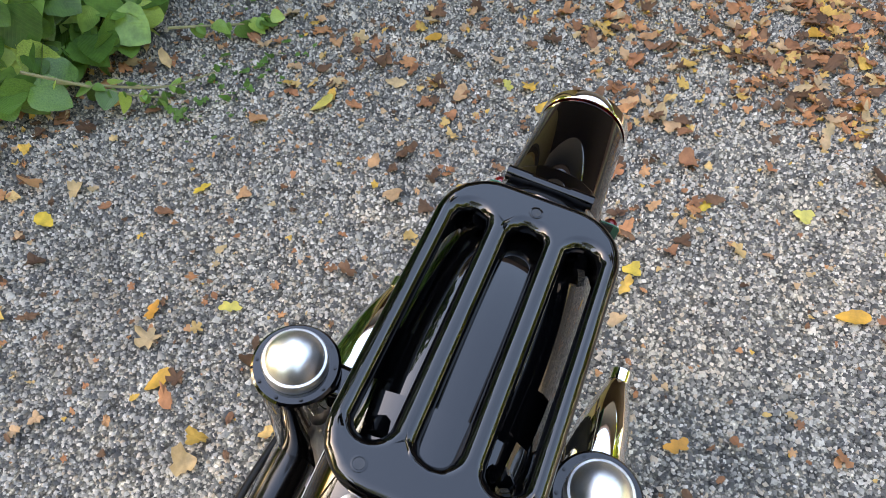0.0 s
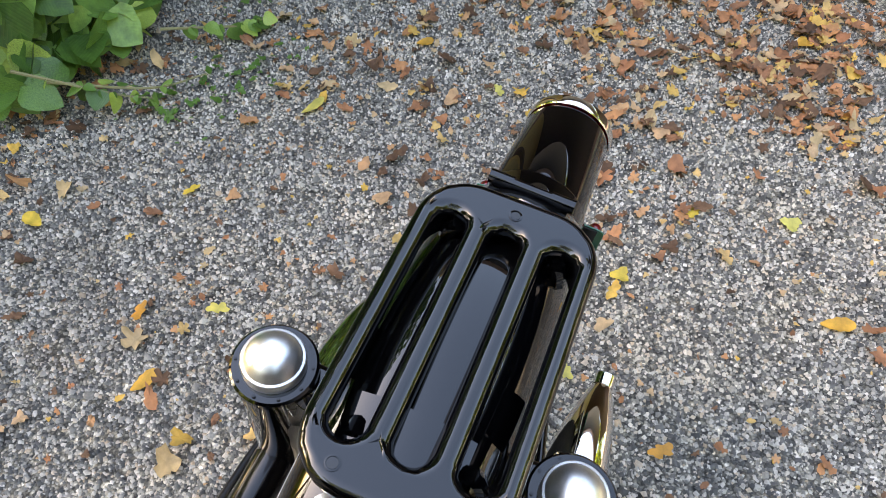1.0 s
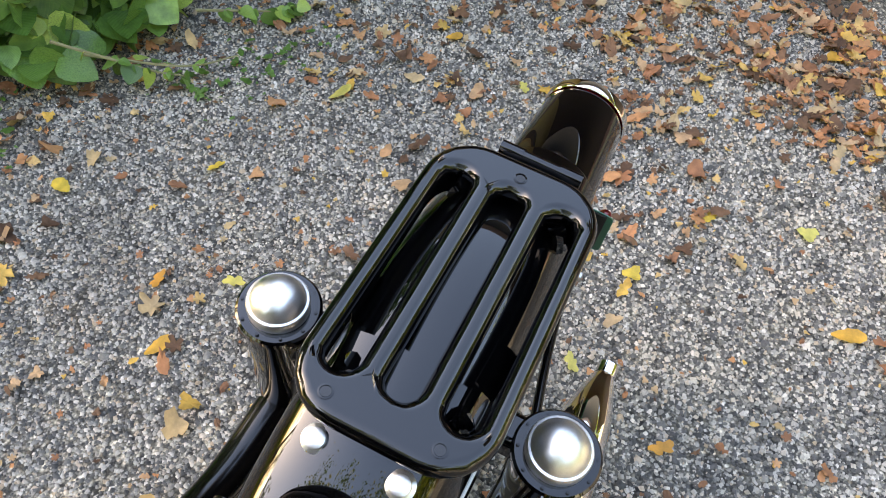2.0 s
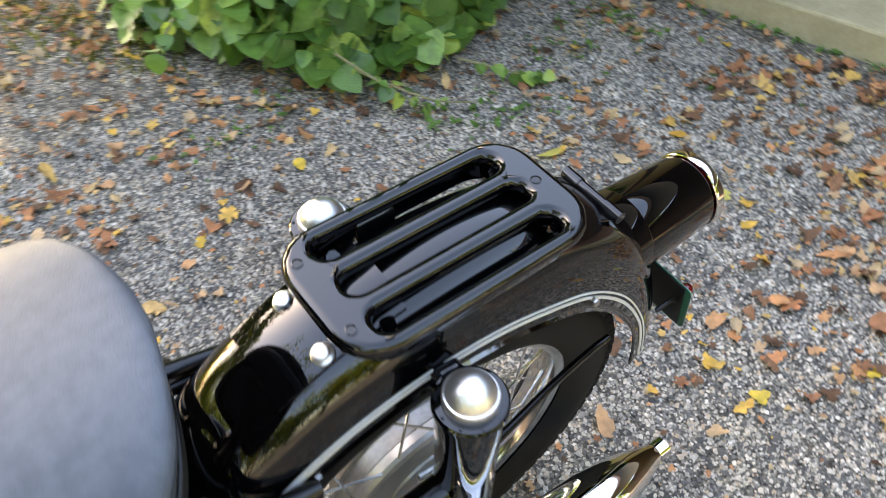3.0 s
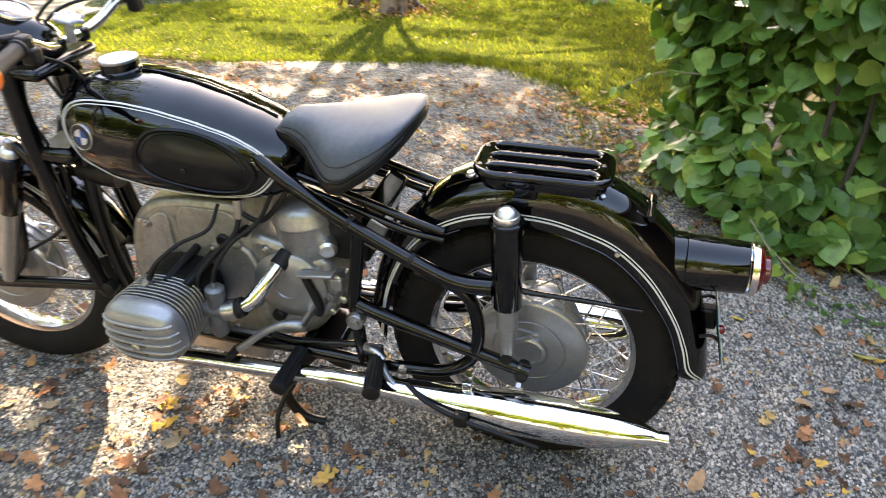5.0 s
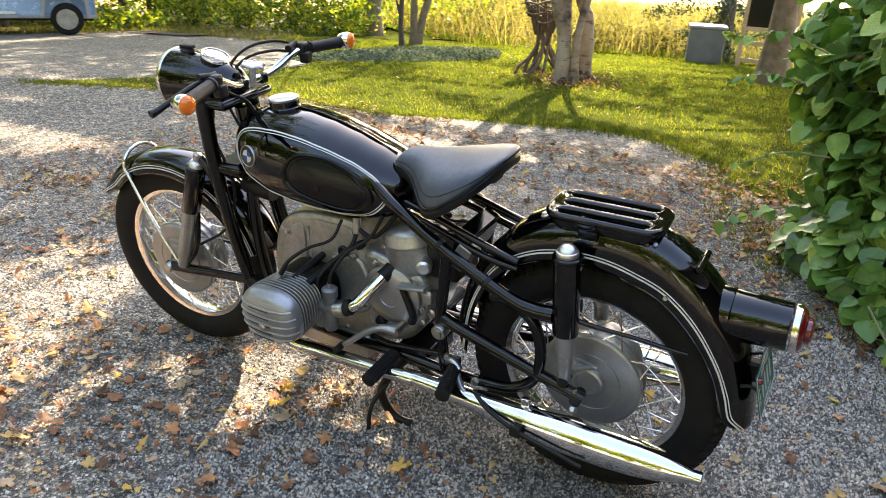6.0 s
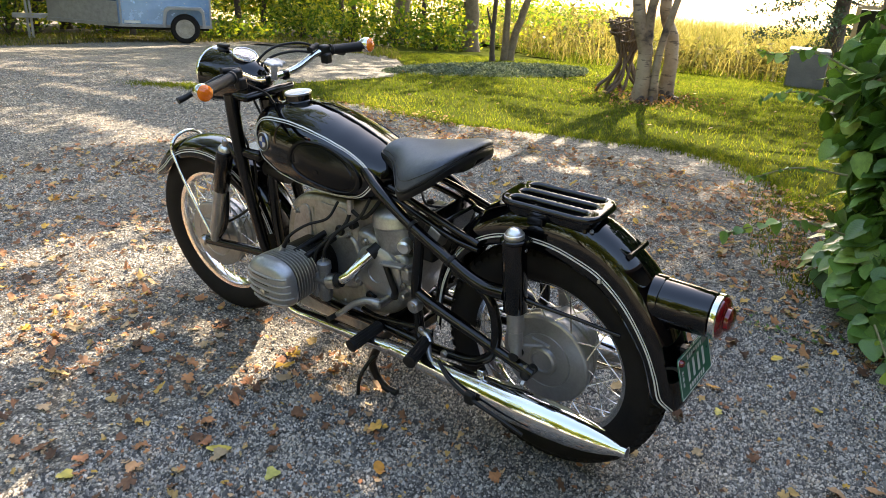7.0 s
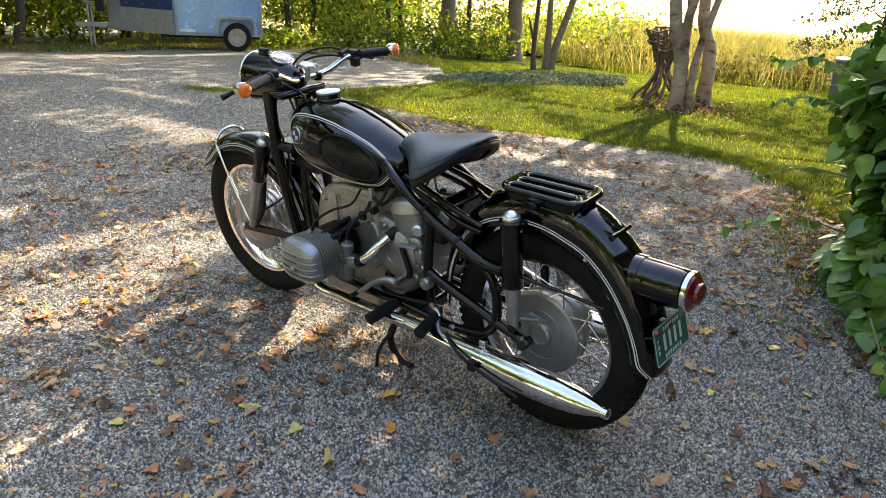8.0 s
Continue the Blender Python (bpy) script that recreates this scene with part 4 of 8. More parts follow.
_bt = [trunk(birch, at_tree([(2.575, -6.74, _z), (2.585, -6.74, 0.4), (2.74, -6.67, 1.05), (2.92, -6.62, 3.0), (3.0, -6.7, 5.2)]), 0.090, 0.050, M["birch"]),
       trunk(birch, at_tree([(2.59, -6.75, 0.42), (2.60, -6.76, 0.72), (2.57, -6.76, 1.05), (2.40, -6.85, 2.2), (1.9, -7.0, 4.6)]), 0.066, 0.035, M["birch"]),
       trunk(birch, at_tree([(2.57, -7.55, _z - 0.05), (2.58, -7.53, 0.5), (2.72, -7.46, 1.05), (2.85, -7.45, 3.2), (2.8, -7.4, 5.6)]), 0.088, 0.05, M["birch"]),
       trunk(birch, at_tree([(2.43, -6.78, _z), (2.44, -6.78, 0.40), (2.33, -6.83, 1.05), (2.05, -6.95, 2.2), (1.4, -7.1, 4.0)]), 0.048, 0.03, M["birch"])]
# exposed roots and collar
for k in range(9):
    a = 2 * math.pi * k / 9
    bm = BM()
    bent(bm, at_tree([(2.50 + 0.14 * math.cos(a), -6.98 + 0.30 * math.sin(a), _z + 0.10), (2.50 + 0.22 * math.cos(a), -6.98 + 0.42 * math.sin(a), _z + 0.05), (2.50 + 0.32 * math.cos(a), -6.98 + 0.55 * math.sin(a), _z + 0.02)]), [0.03, 0.026, 0.012], 8, 4)
    part("root", bm, M["darkbark"], birch)
leaf_cloud("leaf_litter", np.stack([rng.normal(2.46, 0.34, 420), rng.normal(-6.85, 0.34, 420), gz_np(2.46, -6.9) + 0.03 + 0.03 * rng.random(420)], 1) - np.array([2.45, -6.95, 0]), 0.026, M["dead_leaf"], birch)
for k in range(10):
    a = 2.4 * k
    h = 2.6 + 0.28 * k
    bm = BM()
    bent(bm, at_tree([(2.45, -7.0, h), (2.45 + 0.9 * math.cos(a), -7.0 + 0.9 * math.sin(a), h + 0.6), (2.45 + 2.0 * math.cos(a), -7.0 + 2.0 * math.sin(a), h + 1.0)]), [0.04, 0.025, 0.008], 7, 5)
    part("limb", bm, M["birch"], birch)


def canopy_tree(name, label, x, y, r0, height, cr, n, material, leaf=0.10, lean=(0, 0), crown_c=None):
    t = thing(name, label, "tree")
    z = ground_z(x, y)
    trunk(t, [(x, y, z), (x + lean[0] * 0.3, y + lean[1] * 0.3, z + height * 0.3), (x + lean[0], y + lean[1], z + height)], r0, r0 * 0.35, material)
    for k in range(7):
        a, h = 2.4 * k, z + height * (0.45 + 0.07 * k)
        bm = BM()
        cx, cy = x + lean[0] * 0.6, y + lean[1] * 0.6
        bent(bm, [(cx, cy, h), (cx + cr * 0.4 * math.cos(a), cy + cr * 0.4 * math.sin(a), h + 0.5), (cx + cr * 0.85 * math.cos(a), cy + cr * 0.85 * math.sin(a), h + 0.9)], [r0 * 0.4, r0 * 0.25, 0.01], 7, 4)
        part("limb", bm, material, t)
    c = crown_c or (x + lean[0], y + lean[1], z + height * 0.92)
    crown(t, c, cr, cr * 0.62, n, leaf, M["canopy"])
    return t


def overhead(parent, cx, cy, cz, rx, ry, rz, n, size):
    """Unseen crown leaves placed to shade the ground: world axes, in clumps, with the sun's gaps left open."""
    k = max(20, n // 45)
    cl = np.stack([rng.uniform(-1, 1, k) * rx + cx, rng.uniform(-1, 1, k) * ry + cy, rng.normal(0, 0.5, k) * rz + cz], 1)
    p = cl[rng.integers(0, k, n)] + rng.normal(0, 1, (n, 3)) * np.array([0.30, 0.30, 0.22])
    p = p[shades(p)] - np.array(parent.matrix_world.translation)
    leaf_cloud("crown", p, size, M["canopy"], parent, "unseen green and yellow leaf crown placed to block light")


# leaf clouds out of view, set so that their shadows cover the motorcycle
overhead(birch, 2.2, -7.4, 5.2, 3.2, 2.4, 1.3, 15000, 0.085)
overhead(birch, 1.26, -7.3, 5.0, 1.6, 1.8, 0.7, 7000, 0.085)
# an added tree, hidden by the house corner, that shades the yard
maple = canopy_tree("maple_tree", "unseen tree added behind the house corner to shade the yard", 0.55, -9.5, 0.20, 6.0, 2.0, 300, M["bark"])
overhead(maple, 0.2, -8.2, 5.6, 3.4, 3.0, 1.5, 15000, 0.095)
ash = canopy_tree("ash_tree", "tall ash tree beside the drive", 6.75, -10.4, 0.070, 6.5, 1.8, 300, M["bark"], lean=(0.1, 0.1))
overhead(ash, 5.6, -8.4, 6.0, 2.8, 2.8, 1.6, 11000, 0.095)
trunk(ash, [(6.70, -10.44, ground_z(6.7, -10.4)), (6.62, -10.50, 0.1), (6.40, -10.64, 1.1), (5.9, -10.9, 4.0)], 0.080, 0.05, M["bark"])
trunk(ash, [(6.58, -9.7, ground_z(6.58, -9.7)), (6.60, -9.7, 0.4), (6.54, -9.75, 3.5)], 0.050, 0.03, M["darkbark"])
trunk(ash, [(6.60, -9.70, 0.10), (6.74, -9.66, 0.55)], 0.03, 0.012, M["darkbark"], "stub")

oak = canopy_tree("oak_tree", "stout brown-barked oak beyond the planting bed", 9.3, -12.9, 0.19, 6.5, 1.8, 300, M["bark"])
overhead(oak, 8.8, -9.6, 6.3, 2.8, 3.0, 1.5, 12000, 0.10)
# further unseen leaf clouds, away from their trunks, shade drive, woods and lawn
overhead(oak, 13.2, -9.8, 6.6, 3.2, 3.0, 1.5, 10000, 0.11)
overhead(oak, 20.0, -16.0, 6.5, 6.0, 5.0, 1.6, 9000, 0.22)
overhead(maple, 3.6, -13.6, 5.4, 5.0, 3.4, 1.2, 12000, 0.10)


# unseen tall sunlit trees, inferred from reflections, close the open side and cut skylight
for x, y, r, h in ((-8.5, 7.0, 0.20, 9.5), (-6.5, 11.0, 0.22, 11.0), (-3.2, 12.4, 0.24, 12.0), (0.2, 11.6, 0.20, 10.5), (3.4, 12.8, 0.24, 12.5), (6.6, 11.8, 0.20, 11.0), (9.6, 10.6, 0.22, 11.5), (12.2, 7.8, 0.18, 10.0), (14.4, 4.6, 0.20, 10.5), (15.6, 1.4, 0.16, 9.0)):
    h *= 0.70
    t = thing("yard_tree", "unseen tall leafy tree added at the edge of the yard", "tree", pose(x, y, 0), "yard trees")
    z = ground_z(x, y)
    trunk(t, [(0, 0, z), (0.1, 0.05, z + h * 0.35), (0.1, 0.2, z + h * 0.8)], r, r * 0.4, M["bark"], seg=10)
    for q in range(6):
        a = 2.4 * q
        bm = BM()
        bent(bm, [(0.05, 0, z + h * (0.3 + 0.07 * q)), (0.9 * math.cos(a), 0.9 * math.sin(a), z + h * (0.36 + 0.07 * q)), (1.7 * math.cos(a), 1.7 * math.sin(a), z + h * (0.40 + 0.07 * q))], [r * 0.4, r * 0.25, 0.012], 7, 4)
        part("limb", bm, M["bark"], t)
    k = rng.normal(0, 1, (110, 3)) * np.array([1.35, 1.15, h * 0.21]) + np.array([0, 0, z + h * 0.56])
    k[:, 2] = np.maximum(k[:, 2], z + 0.6)
    leaf_cloud("crown", k[rng.integers(0, 110, 5200)] + rng.normal(0, 0.42, (5200, 3)), 0.20, M["forest"], t, "yellowing sunlit crown")

# an unseen tree, inferred from tank reflections, added to block skylight on the drive
over = thing("lime_tree", "unseen spreading tree added beside the drive to block skylight", "tree", pose(6.2, 4.6, 0))
_z = ground_z(6.2, 4.6)
trunk(over, [(0, 0, _z), (-0.1, -0.2, _z + 2.4), (-0.4, -1.2, _z + 5.6), (-0.6, -2.2, _z + 7.6)], 0.24, 0.08, M["bark"])
for q in range(9):
    a, h = 2.4 * q, 3.4 + 0.4 * q
    bm = BM()
    bent(bm, [(-0.2, -0.5, h - 0.6), (0.6 + 1.2 * math.cos(a), -1.6 + 1.3 * math.sin(a), h + 0.6), (1.3 + 2.7 * math.cos(a), -3.0 + 2.6 * math.sin(a), h + 1.3)], [0.09, 0.055, 0.012], 7, 5)
    part("limb", bm, M["bark"], over)
_cl = np.stack([rng.uniform(-1.6, 4.6, 420), rng.uniform(-7.2, 1.0, 420), rng.normal(6.4, 0.9, 420)], 1)
leaf_cloud("crown", _cl[rng.integers(0, 420, 19000)] + rng.normal(0, 0.30, (19000, 3)), 0.095, M["canopy"], over, "unseen green and yellow leaf crown placed to block light")

# spruce behind the grey box
spruce = thing("spruce_tree", "dark green spruce at the field edge", "tree", pose(2.1, -15.2, 0))
trunk(spruce, [(0, 0, -0.8), (0, 0, 3), (0, 0, 9.5)], 0.17, 0.03, M["darkbark"])
_pts = []
for k in range(130):
    h = 0.2 + 9.2 * (k / 130)
    ln = 1.9 * (1 - h / 10) + 0.15
    a = 2.4 * k
    d = np.array([math.cos(a), math.sin(a), -0.22])
    t = rng.random(230)[:, None] ** 0.7
    _pts.append(np.array([0, 0, h - 0.7]) + d * t * ln + rng.normal(0, 1, (230, 3)) * np.array([0.09, 0.09, 0.05]))
leaf_cloud("needles", np.vstack(_pts), 0.042, M["spruce"], spruce, "dark drooping needles")
for k in range(26):
    h, a = 0.4 + 0.32 * k, 2.4 * k * 5
    ln = 1.8 * (1 - h / 10)
    bm = BM()
    tube(bm, [(0, 0, h - 0.7), (math.cos(a) * ln, math.sin(a) * ln, h - 0.7 - 0.2 * ln)], [0.03, 0.006], 6)
    part("branch", bm, M["darkbark"], spruce)

# woods on the far side of the drive
_rw = random.Random(5)
WT = [(12.6, -14.2, 0.24), (16.5, -10.5, 0.16), (18.0, -7.2, 0.12), (17.2, -12.6, 0.10), (19.6, -13.0, 0.18), (21, -9.5, 0.14), (16.0, -4.6, 0.10), (18.0, -3.0, 0.14), (20.0, -5.5, 0.12), (22.0, -12.0, 0.16), (15.2, -14.8, 0.09), (18.5, -16.5, 0.14), (14.2, -16.8, 0.10), (21.5, -17.5, 0.16), (24.0, -7.0, 0.2), (23.0, -3.0, 0.16), (25, -14, 0.2), (20.5, -1.5, 0.14), (17.0, -0.6, 0.12), (13.2, -18.6, 0.09), (16.4, -19.4, 0.10), (11.2, -13.6, 0.07), (10.4, -14.2, 0.06), (24, -20, 0.16), (19, -20.5, 0.12), (27, -10, 0.18), (28, -17, 0.2), (22.4, 0.6, 0.15), (15.8, -8.4, 0.06), (26, -4, 0.15), (18.8, -4.6, 0.09), (19.4, -2.6, 0.11), (20.8, -3.8, 0.08), (21.6, -1.0, 0.12), (18.4, -1.6, 0.07), (19.2, 0.6, 0.10), (23.6, -5.0, 0.12), (22.6, -7.4, 0.10), (20.2, -7.6, 0.09), (24.6, -1.4, 0.13), (17.6, -13.8, 0.08), (15.0, -17.4, 0.07), (16.2, -16.4, 0.08), (17.8, -18.0, 0.09)]
for x, y, r in WT:
    t = thing("woodland_tree", "woodland tree with a bare lower trunk", "tree", pose(x, y, 0), "woodland trees")
    z = ground_z(x, y)
    trunk(t, [(0, 0, z), (_rw.gauss(0, 0.1), _rw.gauss(0, 0.1), z + 2.0), (_rw.gauss(0, 0.3), _rw.gauss(0, 0.3), z + 7.5)], r, r * 0.5, M["bark"] if r > 0.2 else M["darkbark"], seg=10)
    n = 1900
    p = rng.normal(0, 1, (n, 3)) * np.array([1.4, 1.4, 1.4]) + np.array([0, 0, z + 5.5])
    p = p[~over_verge(p + np.array([x, y, 0]))]
    leaf_cloud("crown", p, 0.16, M["forest"], t)
    for k in range(3):
        a = _rw.uniform(0, 6.28)
        bm = BM()
        h = z + _rw.uniform(1.5, 4)
        tube(bm, [(0, 0, h), (math.cos(a) * 0.8, math.sin(a) * 0.8, h + 0.7)], [r * 0.3, 0.01], 6)
        part("branch", bm, M["darkbark"], t)
# brush and saplings between the trunks
def bush_points(n, centres, spread):
    c = centres[rng.integers(0, len(centres), n)]
    p = rng.normal(0, 1, (n, 3)) * spread
    z = gz_np(c[:, 0] + p[:, 0], c[:, 1] + p[:, 1])
    return np.stack([c[:, 0] + p[:, 0], c[:, 1] + p[:, 1], z + np.abs(p[:, 2]) + c[:, 2]], 1)


_cb = np.stack([rng.uniform(15.0, 27, 210), rng.uniform(-21, 3, 210), rng.uniform(0.0, 2.0, 210)], 1)
_cb = _cb[(_cb[:, 0] + 0.35 * _cb[:, 1] > 11.0) & ~((_cb[:, 0] < 17.5) & (_cb[:, 1] > -11.5) & (_cb[:, 1] < -4.0))]
tagged(mesh_np("woodland_brush", *(lambda p: (lambda a, b, s: (np.stack([p - a * s, p + b * s * 0.5, p + a * s, p - b * s * 0.5], 1).reshape(-1, 3), np.arange(len(p) * 4).reshape(-1, 4)))(*(lambda q: (q[0], q[1], (0.095 * rng.uniform(0.5, 1.3, len(p)))[:, None]))([w / np.linalg.norm(w, axis=1)[:, None] for w in (rng.normal(size=(len(p), 3)), rng.normal(size=(len(p), 3)))])))(bush_points(85000, _cb, np.array([0.75, 0.75, 0.8]))), M["forest"]), "dense green and yellow woodland undergrowth", "undergrowth", kind="stuff")
# shrubs nearer the drive and along the field
def shrub_clump(x, y, h, r, n, material, label):
    t = thing("bush", label, "bush", pose(x, y, gz(x, y)), "bushes")
    for k in range(5):
        a = 2.4 * k
        bm = BM()
        tube(bm, [(0, 0, 0), (math.cos(a) * r * 0.4, math.sin(a) * r * 0.4, h * 0.7)], [0.02, 0.005], 6)
        part("stem", bm, M["darkbark"], t)
    p = rng.normal(0, 1, (n, 3)) * np.array([r * 0.5, r * 0.5, h * 0.28]) + np.array([0, 0, h * 0.5])
    p[:, 2] = np.abs(p[:, 2])
    leaf_cloud("leaves", p, 0.07, material, t)


for x, y, h, r in ((11.0, -12.2, 0.9, 0.8), (12.6, -12.4, 0.8, 0.9), (9.6, -12.0, 0.7, 0.7), (14.4, -12.4, 1.0, 1.0), (14.0, -9.9, 0.45, 0.9), (13.2, -15.6, 1.6, 1.0), (11.5, -15.9, 1.8, 1.0), (15.5, -13.6, 1.4, 1.2), (10.2, -13.4, 1.5, 0.8), (17.0, -14.8, 1.8, 1.2), (17.5, -9.0, 1.6, 1.2), (18.5, -10.8, 1.8, 1.2), (16.6, -6.0, 1.5, 1.2), (17.4, -3.6, 1.4, 1.2)):
    shrub_clump(x, y, h, r, 900, M["forest"], "green bush at the woodland edge")
for x, y, h, r in ((9.2, -16.6, 1.6, 1.3), (8.0, -15.2, 1.3, 1.2), (11.4, -18.8, 1.9, 1.4), (6.8, -14.2, 1.1, 1.2), (13.5, -21.6, 2.0, 1.5), (3.4, -14.4, 0.6, 0.8), (4.6, -13.9, 0.6, 0.9)):
    shrub_clump(x, y, h, r, 1000, M["hay"] if x < 8 else M["forest"], "yellowing bush at the field edge")

# fallen log and stones by the trailer
log = thing("fallen_log", "grey fallen log at the woodland edge", "log")
bm = BM()
bent(bm, [(16.0, -11.6, gz(16.0, -11.6) + 0.25), (17.5, -10.6, gz(17.5, -10.6) + 0.42), (19.0, -9.6, gz(19, -9.6) + 0.45)], [0.10, 0.13, 0.09], 10, 5)
part("log_trunk", bm, M["bark"], log)

# ---- ground-cover bed ----
bed = thing("planting_bed", "low mound of dark ground cover on the lawn", "planting bed", pose(5.28, -7.68, 0))
bm = BM()
rings = []
for r, h in ((1.0, -0.03), (0.96, 0.01), (0.86, 0.03), (0.5, 0.05), (0.02, 0.055)):
    rings.append([Vector((0.65 * r * math.cos(a) + 0.67 * r * math.sin(a), -0.13 * r * math.cos(a) + 1.55 * r * math.sin(a), gz(5.28, -7.68) - 0.02 + h)) for a in (2 * math.pi * k / 40 for k in range(40))])
rings_to_faces(bm, rings)
part("mound", bm, M["soil"], bed)
_t, _q = rng.uniform(0, 6.283, 16000), np.sqrt(rng.random(16000)) * 1.02
_px, _py = 0.65 * _q * np.cos(_t) + 0.67 * _q * np.sin(_t), -0.13 * _q * np.cos(_t) + 1.55 * _q * np.sin(_t)
_pz = gz(5.28, -7.68) + 0.0 + 0.045 * (1 - _q ** 3) + 0.04 * rng.random(16000)
leaf_cloud("ground_cover", np.stack([_px, _py, _pz], 1), 0.036, M["bed"], bed, "small blue-green leaves")


# ---- rustic plant stand of twisted branches ----
stand_z = gz(3.12, -7.20)
pst = thing("plant_stand", "rustic plant stand of dark twisted branches on the lawn", "plant stand", pose(3.04, -7.27, stand_z) @ Matrix.Diagonal((1.18, 1.18, 1.10, 1)))
_rs = random.Random(3)
for k in range(13):
    a = 2 * math.pi * k / 13 + _rs.uniform(-0.3, 0.3)
    tw, r0, r1 = _rs.uniform(0.4, 1.5), _rs.uniform(0.15, 0.27), _rs.uniform(0.13, 0.21)
    bm = BM()
    bent(bm, [(r0 * math.cos(a), r0 * math.sin(a), 0.0), (r0 * 0.85 * math.cos(a + 0.25) + _rs.gauss(0, 0.012), r0 * 0.85 * math.sin(a + 0.25), 0.09), (r0 * 0.55 * math.cos(a + 0.5), r0 * 0.55 * math.sin(a + 0.5) + _rs.gauss(0, 0.015), 0.20), (0.06 * math.cos(a + tw), 0.06 * math.sin(a + tw), 0.38 + _rs.uniform(-0.05, 0.05)),
              (0.10 * math.cos(a + tw * 1.3), 0.10 * math.sin(a + tw * 1.3), 0.58), (r1 * math.cos(a + tw * 1.2), r1 * math.sin(a + tw * 1.2), 0.76 + _rs.uniform(-0.02, 0.07))], [0.020, 0.018, 0.016, 0.014, 0.009], 7, 5)
    part("leg", bm, M["twig"], pst)
for k in range(34):
    a = 2 * math.pi * k / 34 + _rs.uniform(-0.1, 0.1)
    tw = _rs.uniform(-0.5, 0.5)
    bm = BM()
    bent(bm, [(0.09 * math.cos(a), 0.09 * math.sin(a), 0.50 + _rs.uniform(-0.06, 0.05)), (0.15 * math.cos(a + tw * 0.6), 0.15 * math.sin(a + tw * 0.6), 0.66), (0.225 * math.cos(a + tw), 0.225 * math.sin(a + tw), 0.78 + _rs.uniform(-0.04, 0.05))], _rs.uniform(0.008, 0.014), 6, 4)
    part("basket_stick", bm, M["twig"], pst)
for k in range(16):
    h = _rs.uniform(0.56, 0.80)
    r = 0.11 + 0.125 * (h - 0.54) / 0.25
    a0, sweep = _rs.uniform(0, 6.28), _rs.uniform(1.6, 3.6)
    t1, t2 = _rs.uniform(-0.05, 0.05), _rs.uniform(-0.03, 0.03)
    bm = BM()
    tube(bm, [(r * math.cos(a0 + sweep * q / 14) * (1 + 0.05 * math.sin(q)), r * math.sin(a0 + sweep * q / 14), h + t1 * (q / 14 - 0.5) * 2 + 0.012 * math.sin(q * 0.9 + k) + t2) for q in range(15)], _rs.uniform(0.007, 0.013), 6)
    part("woven_twig", bm, M["twig"], pst)
bm = BM()
bent(bm, [(-0.16, 0.06, 0.70), (-0.20, 0.05, 0.95), (-0.17, 0.04, 1.30), (-0.22, 0.03, 1.75)], [0.016, 0.014, 0.012, 0.008], 7, 5)
part("long_branch", bm, M["twig"], pst)

# ---- grey box and wooden frame by the spruce ----
bx = thing("storage_box", "grey plastic storage box on the lawn", "storage box", pose(2.05, -12.9, gz(2.05, -12.9)) @ pose(0, 0, 0, 0, 0, 12))
bm = BM()
box(bm, (0.62, 0.60, 0.62), (0, 0, 0.31))
part("body", bm, M["greybox"], bx, bevel=0.02)
bm = BM()
box(bm, (0.66, 0.64, 0.05), (0, 0, 0.645))
part("lid", bm, M["greylid"], bx, "lighter grey lid", bevel=0.015)
fr = thing("wooden_frame", "weathered wooden frame holding a dark panel", "wooden frame", pose(1.00, -12.75, gz(1.0, -12.75)) @ pose(0, 0, 0, 0, 0, 6))
for x in (-0.42, 0.42):
    bm = BM()
    box(bm, (0.07, 0.06, 1.45), (x, 0.0, 0.72), Matrix.Rotation(radians(-14), 3, 'X'))
    part("upright", bm, M["oldwood"], fr, smooth=False, bevel=0.004)
    bm = BM()
    box(bm, (0.06, 0.06, 0.75), (x, 0.34, 0.37))
    part("leg", bm, M["oldwood"], fr, smooth=False, bevel=0.004)
for z, y in ((1.40, -0.16), (0.66, 0.02), (0.16, 0.30), (0.45, 0.32)):
    bm = BM()
    box(bm, (0.92, 0.05, 0.07), (0, y, z))
    part("rail", bm, M["oldwood"], fr, smooth=False, bevel=0.004)
bm = BM()
box(bm, (0.78, 0.02, 0.70), (0, -0.07, 1.03), Matrix.Rotation(radians(-14), 3, 'X'))
part("panel", bm, M["dark"], fr, "dark panel", smooth=False)

# ---- cargo trailer ----
TZ = gz(12.62, -7.63)
trl = thing("cargo_trailer", "blue-grey enclosed cargo trailer parked by the woods", "trailer", pose(13.65, -7.71, TZ) @ pose(0, 0, 0, 0, 0, 54))
bm = BM()
prism(bm, [(-1.05, 0.75), (0.67, 0.75), (2.10, -0.10), (2.10, -0.15), (0.67, -0.95), (-1.05, -0.95)], 0.33, 2.0)
body = part("body", bm, M["trailer"], trl, "blue-grey riveted body", smooth=False, bevel=0.012)
NA, NB = Vector((0.680, 0.758, 0)), Vector((2.116, -0.096, 0))


def nose(t):
    p = NA.lerp(NB, t)
    return (p.x, p.y)


bm = BM()
wall_run(bm, nose(0.03), nose(0.78), 0.010, 0.76, 1.96)
part("nose_panel", bm, M["navy"], trl, "navy nose panel", smooth=False)
bm = BM()
wall_run(bm, nose(0.02), nose(0.80), 0.012, 0.35, 0.755)
part("stone_guard", bm, M["checker"], trl, "tread-plate stone guard", smooth=False)
bm = BM()
wall_run(bm, nose(0.80), nose(0.98), 0.014, 0.35, 1.96)
part("nose_trim", bm, M["trim"], trl, "pale metal nose trim", smooth=False)
bm = BM()
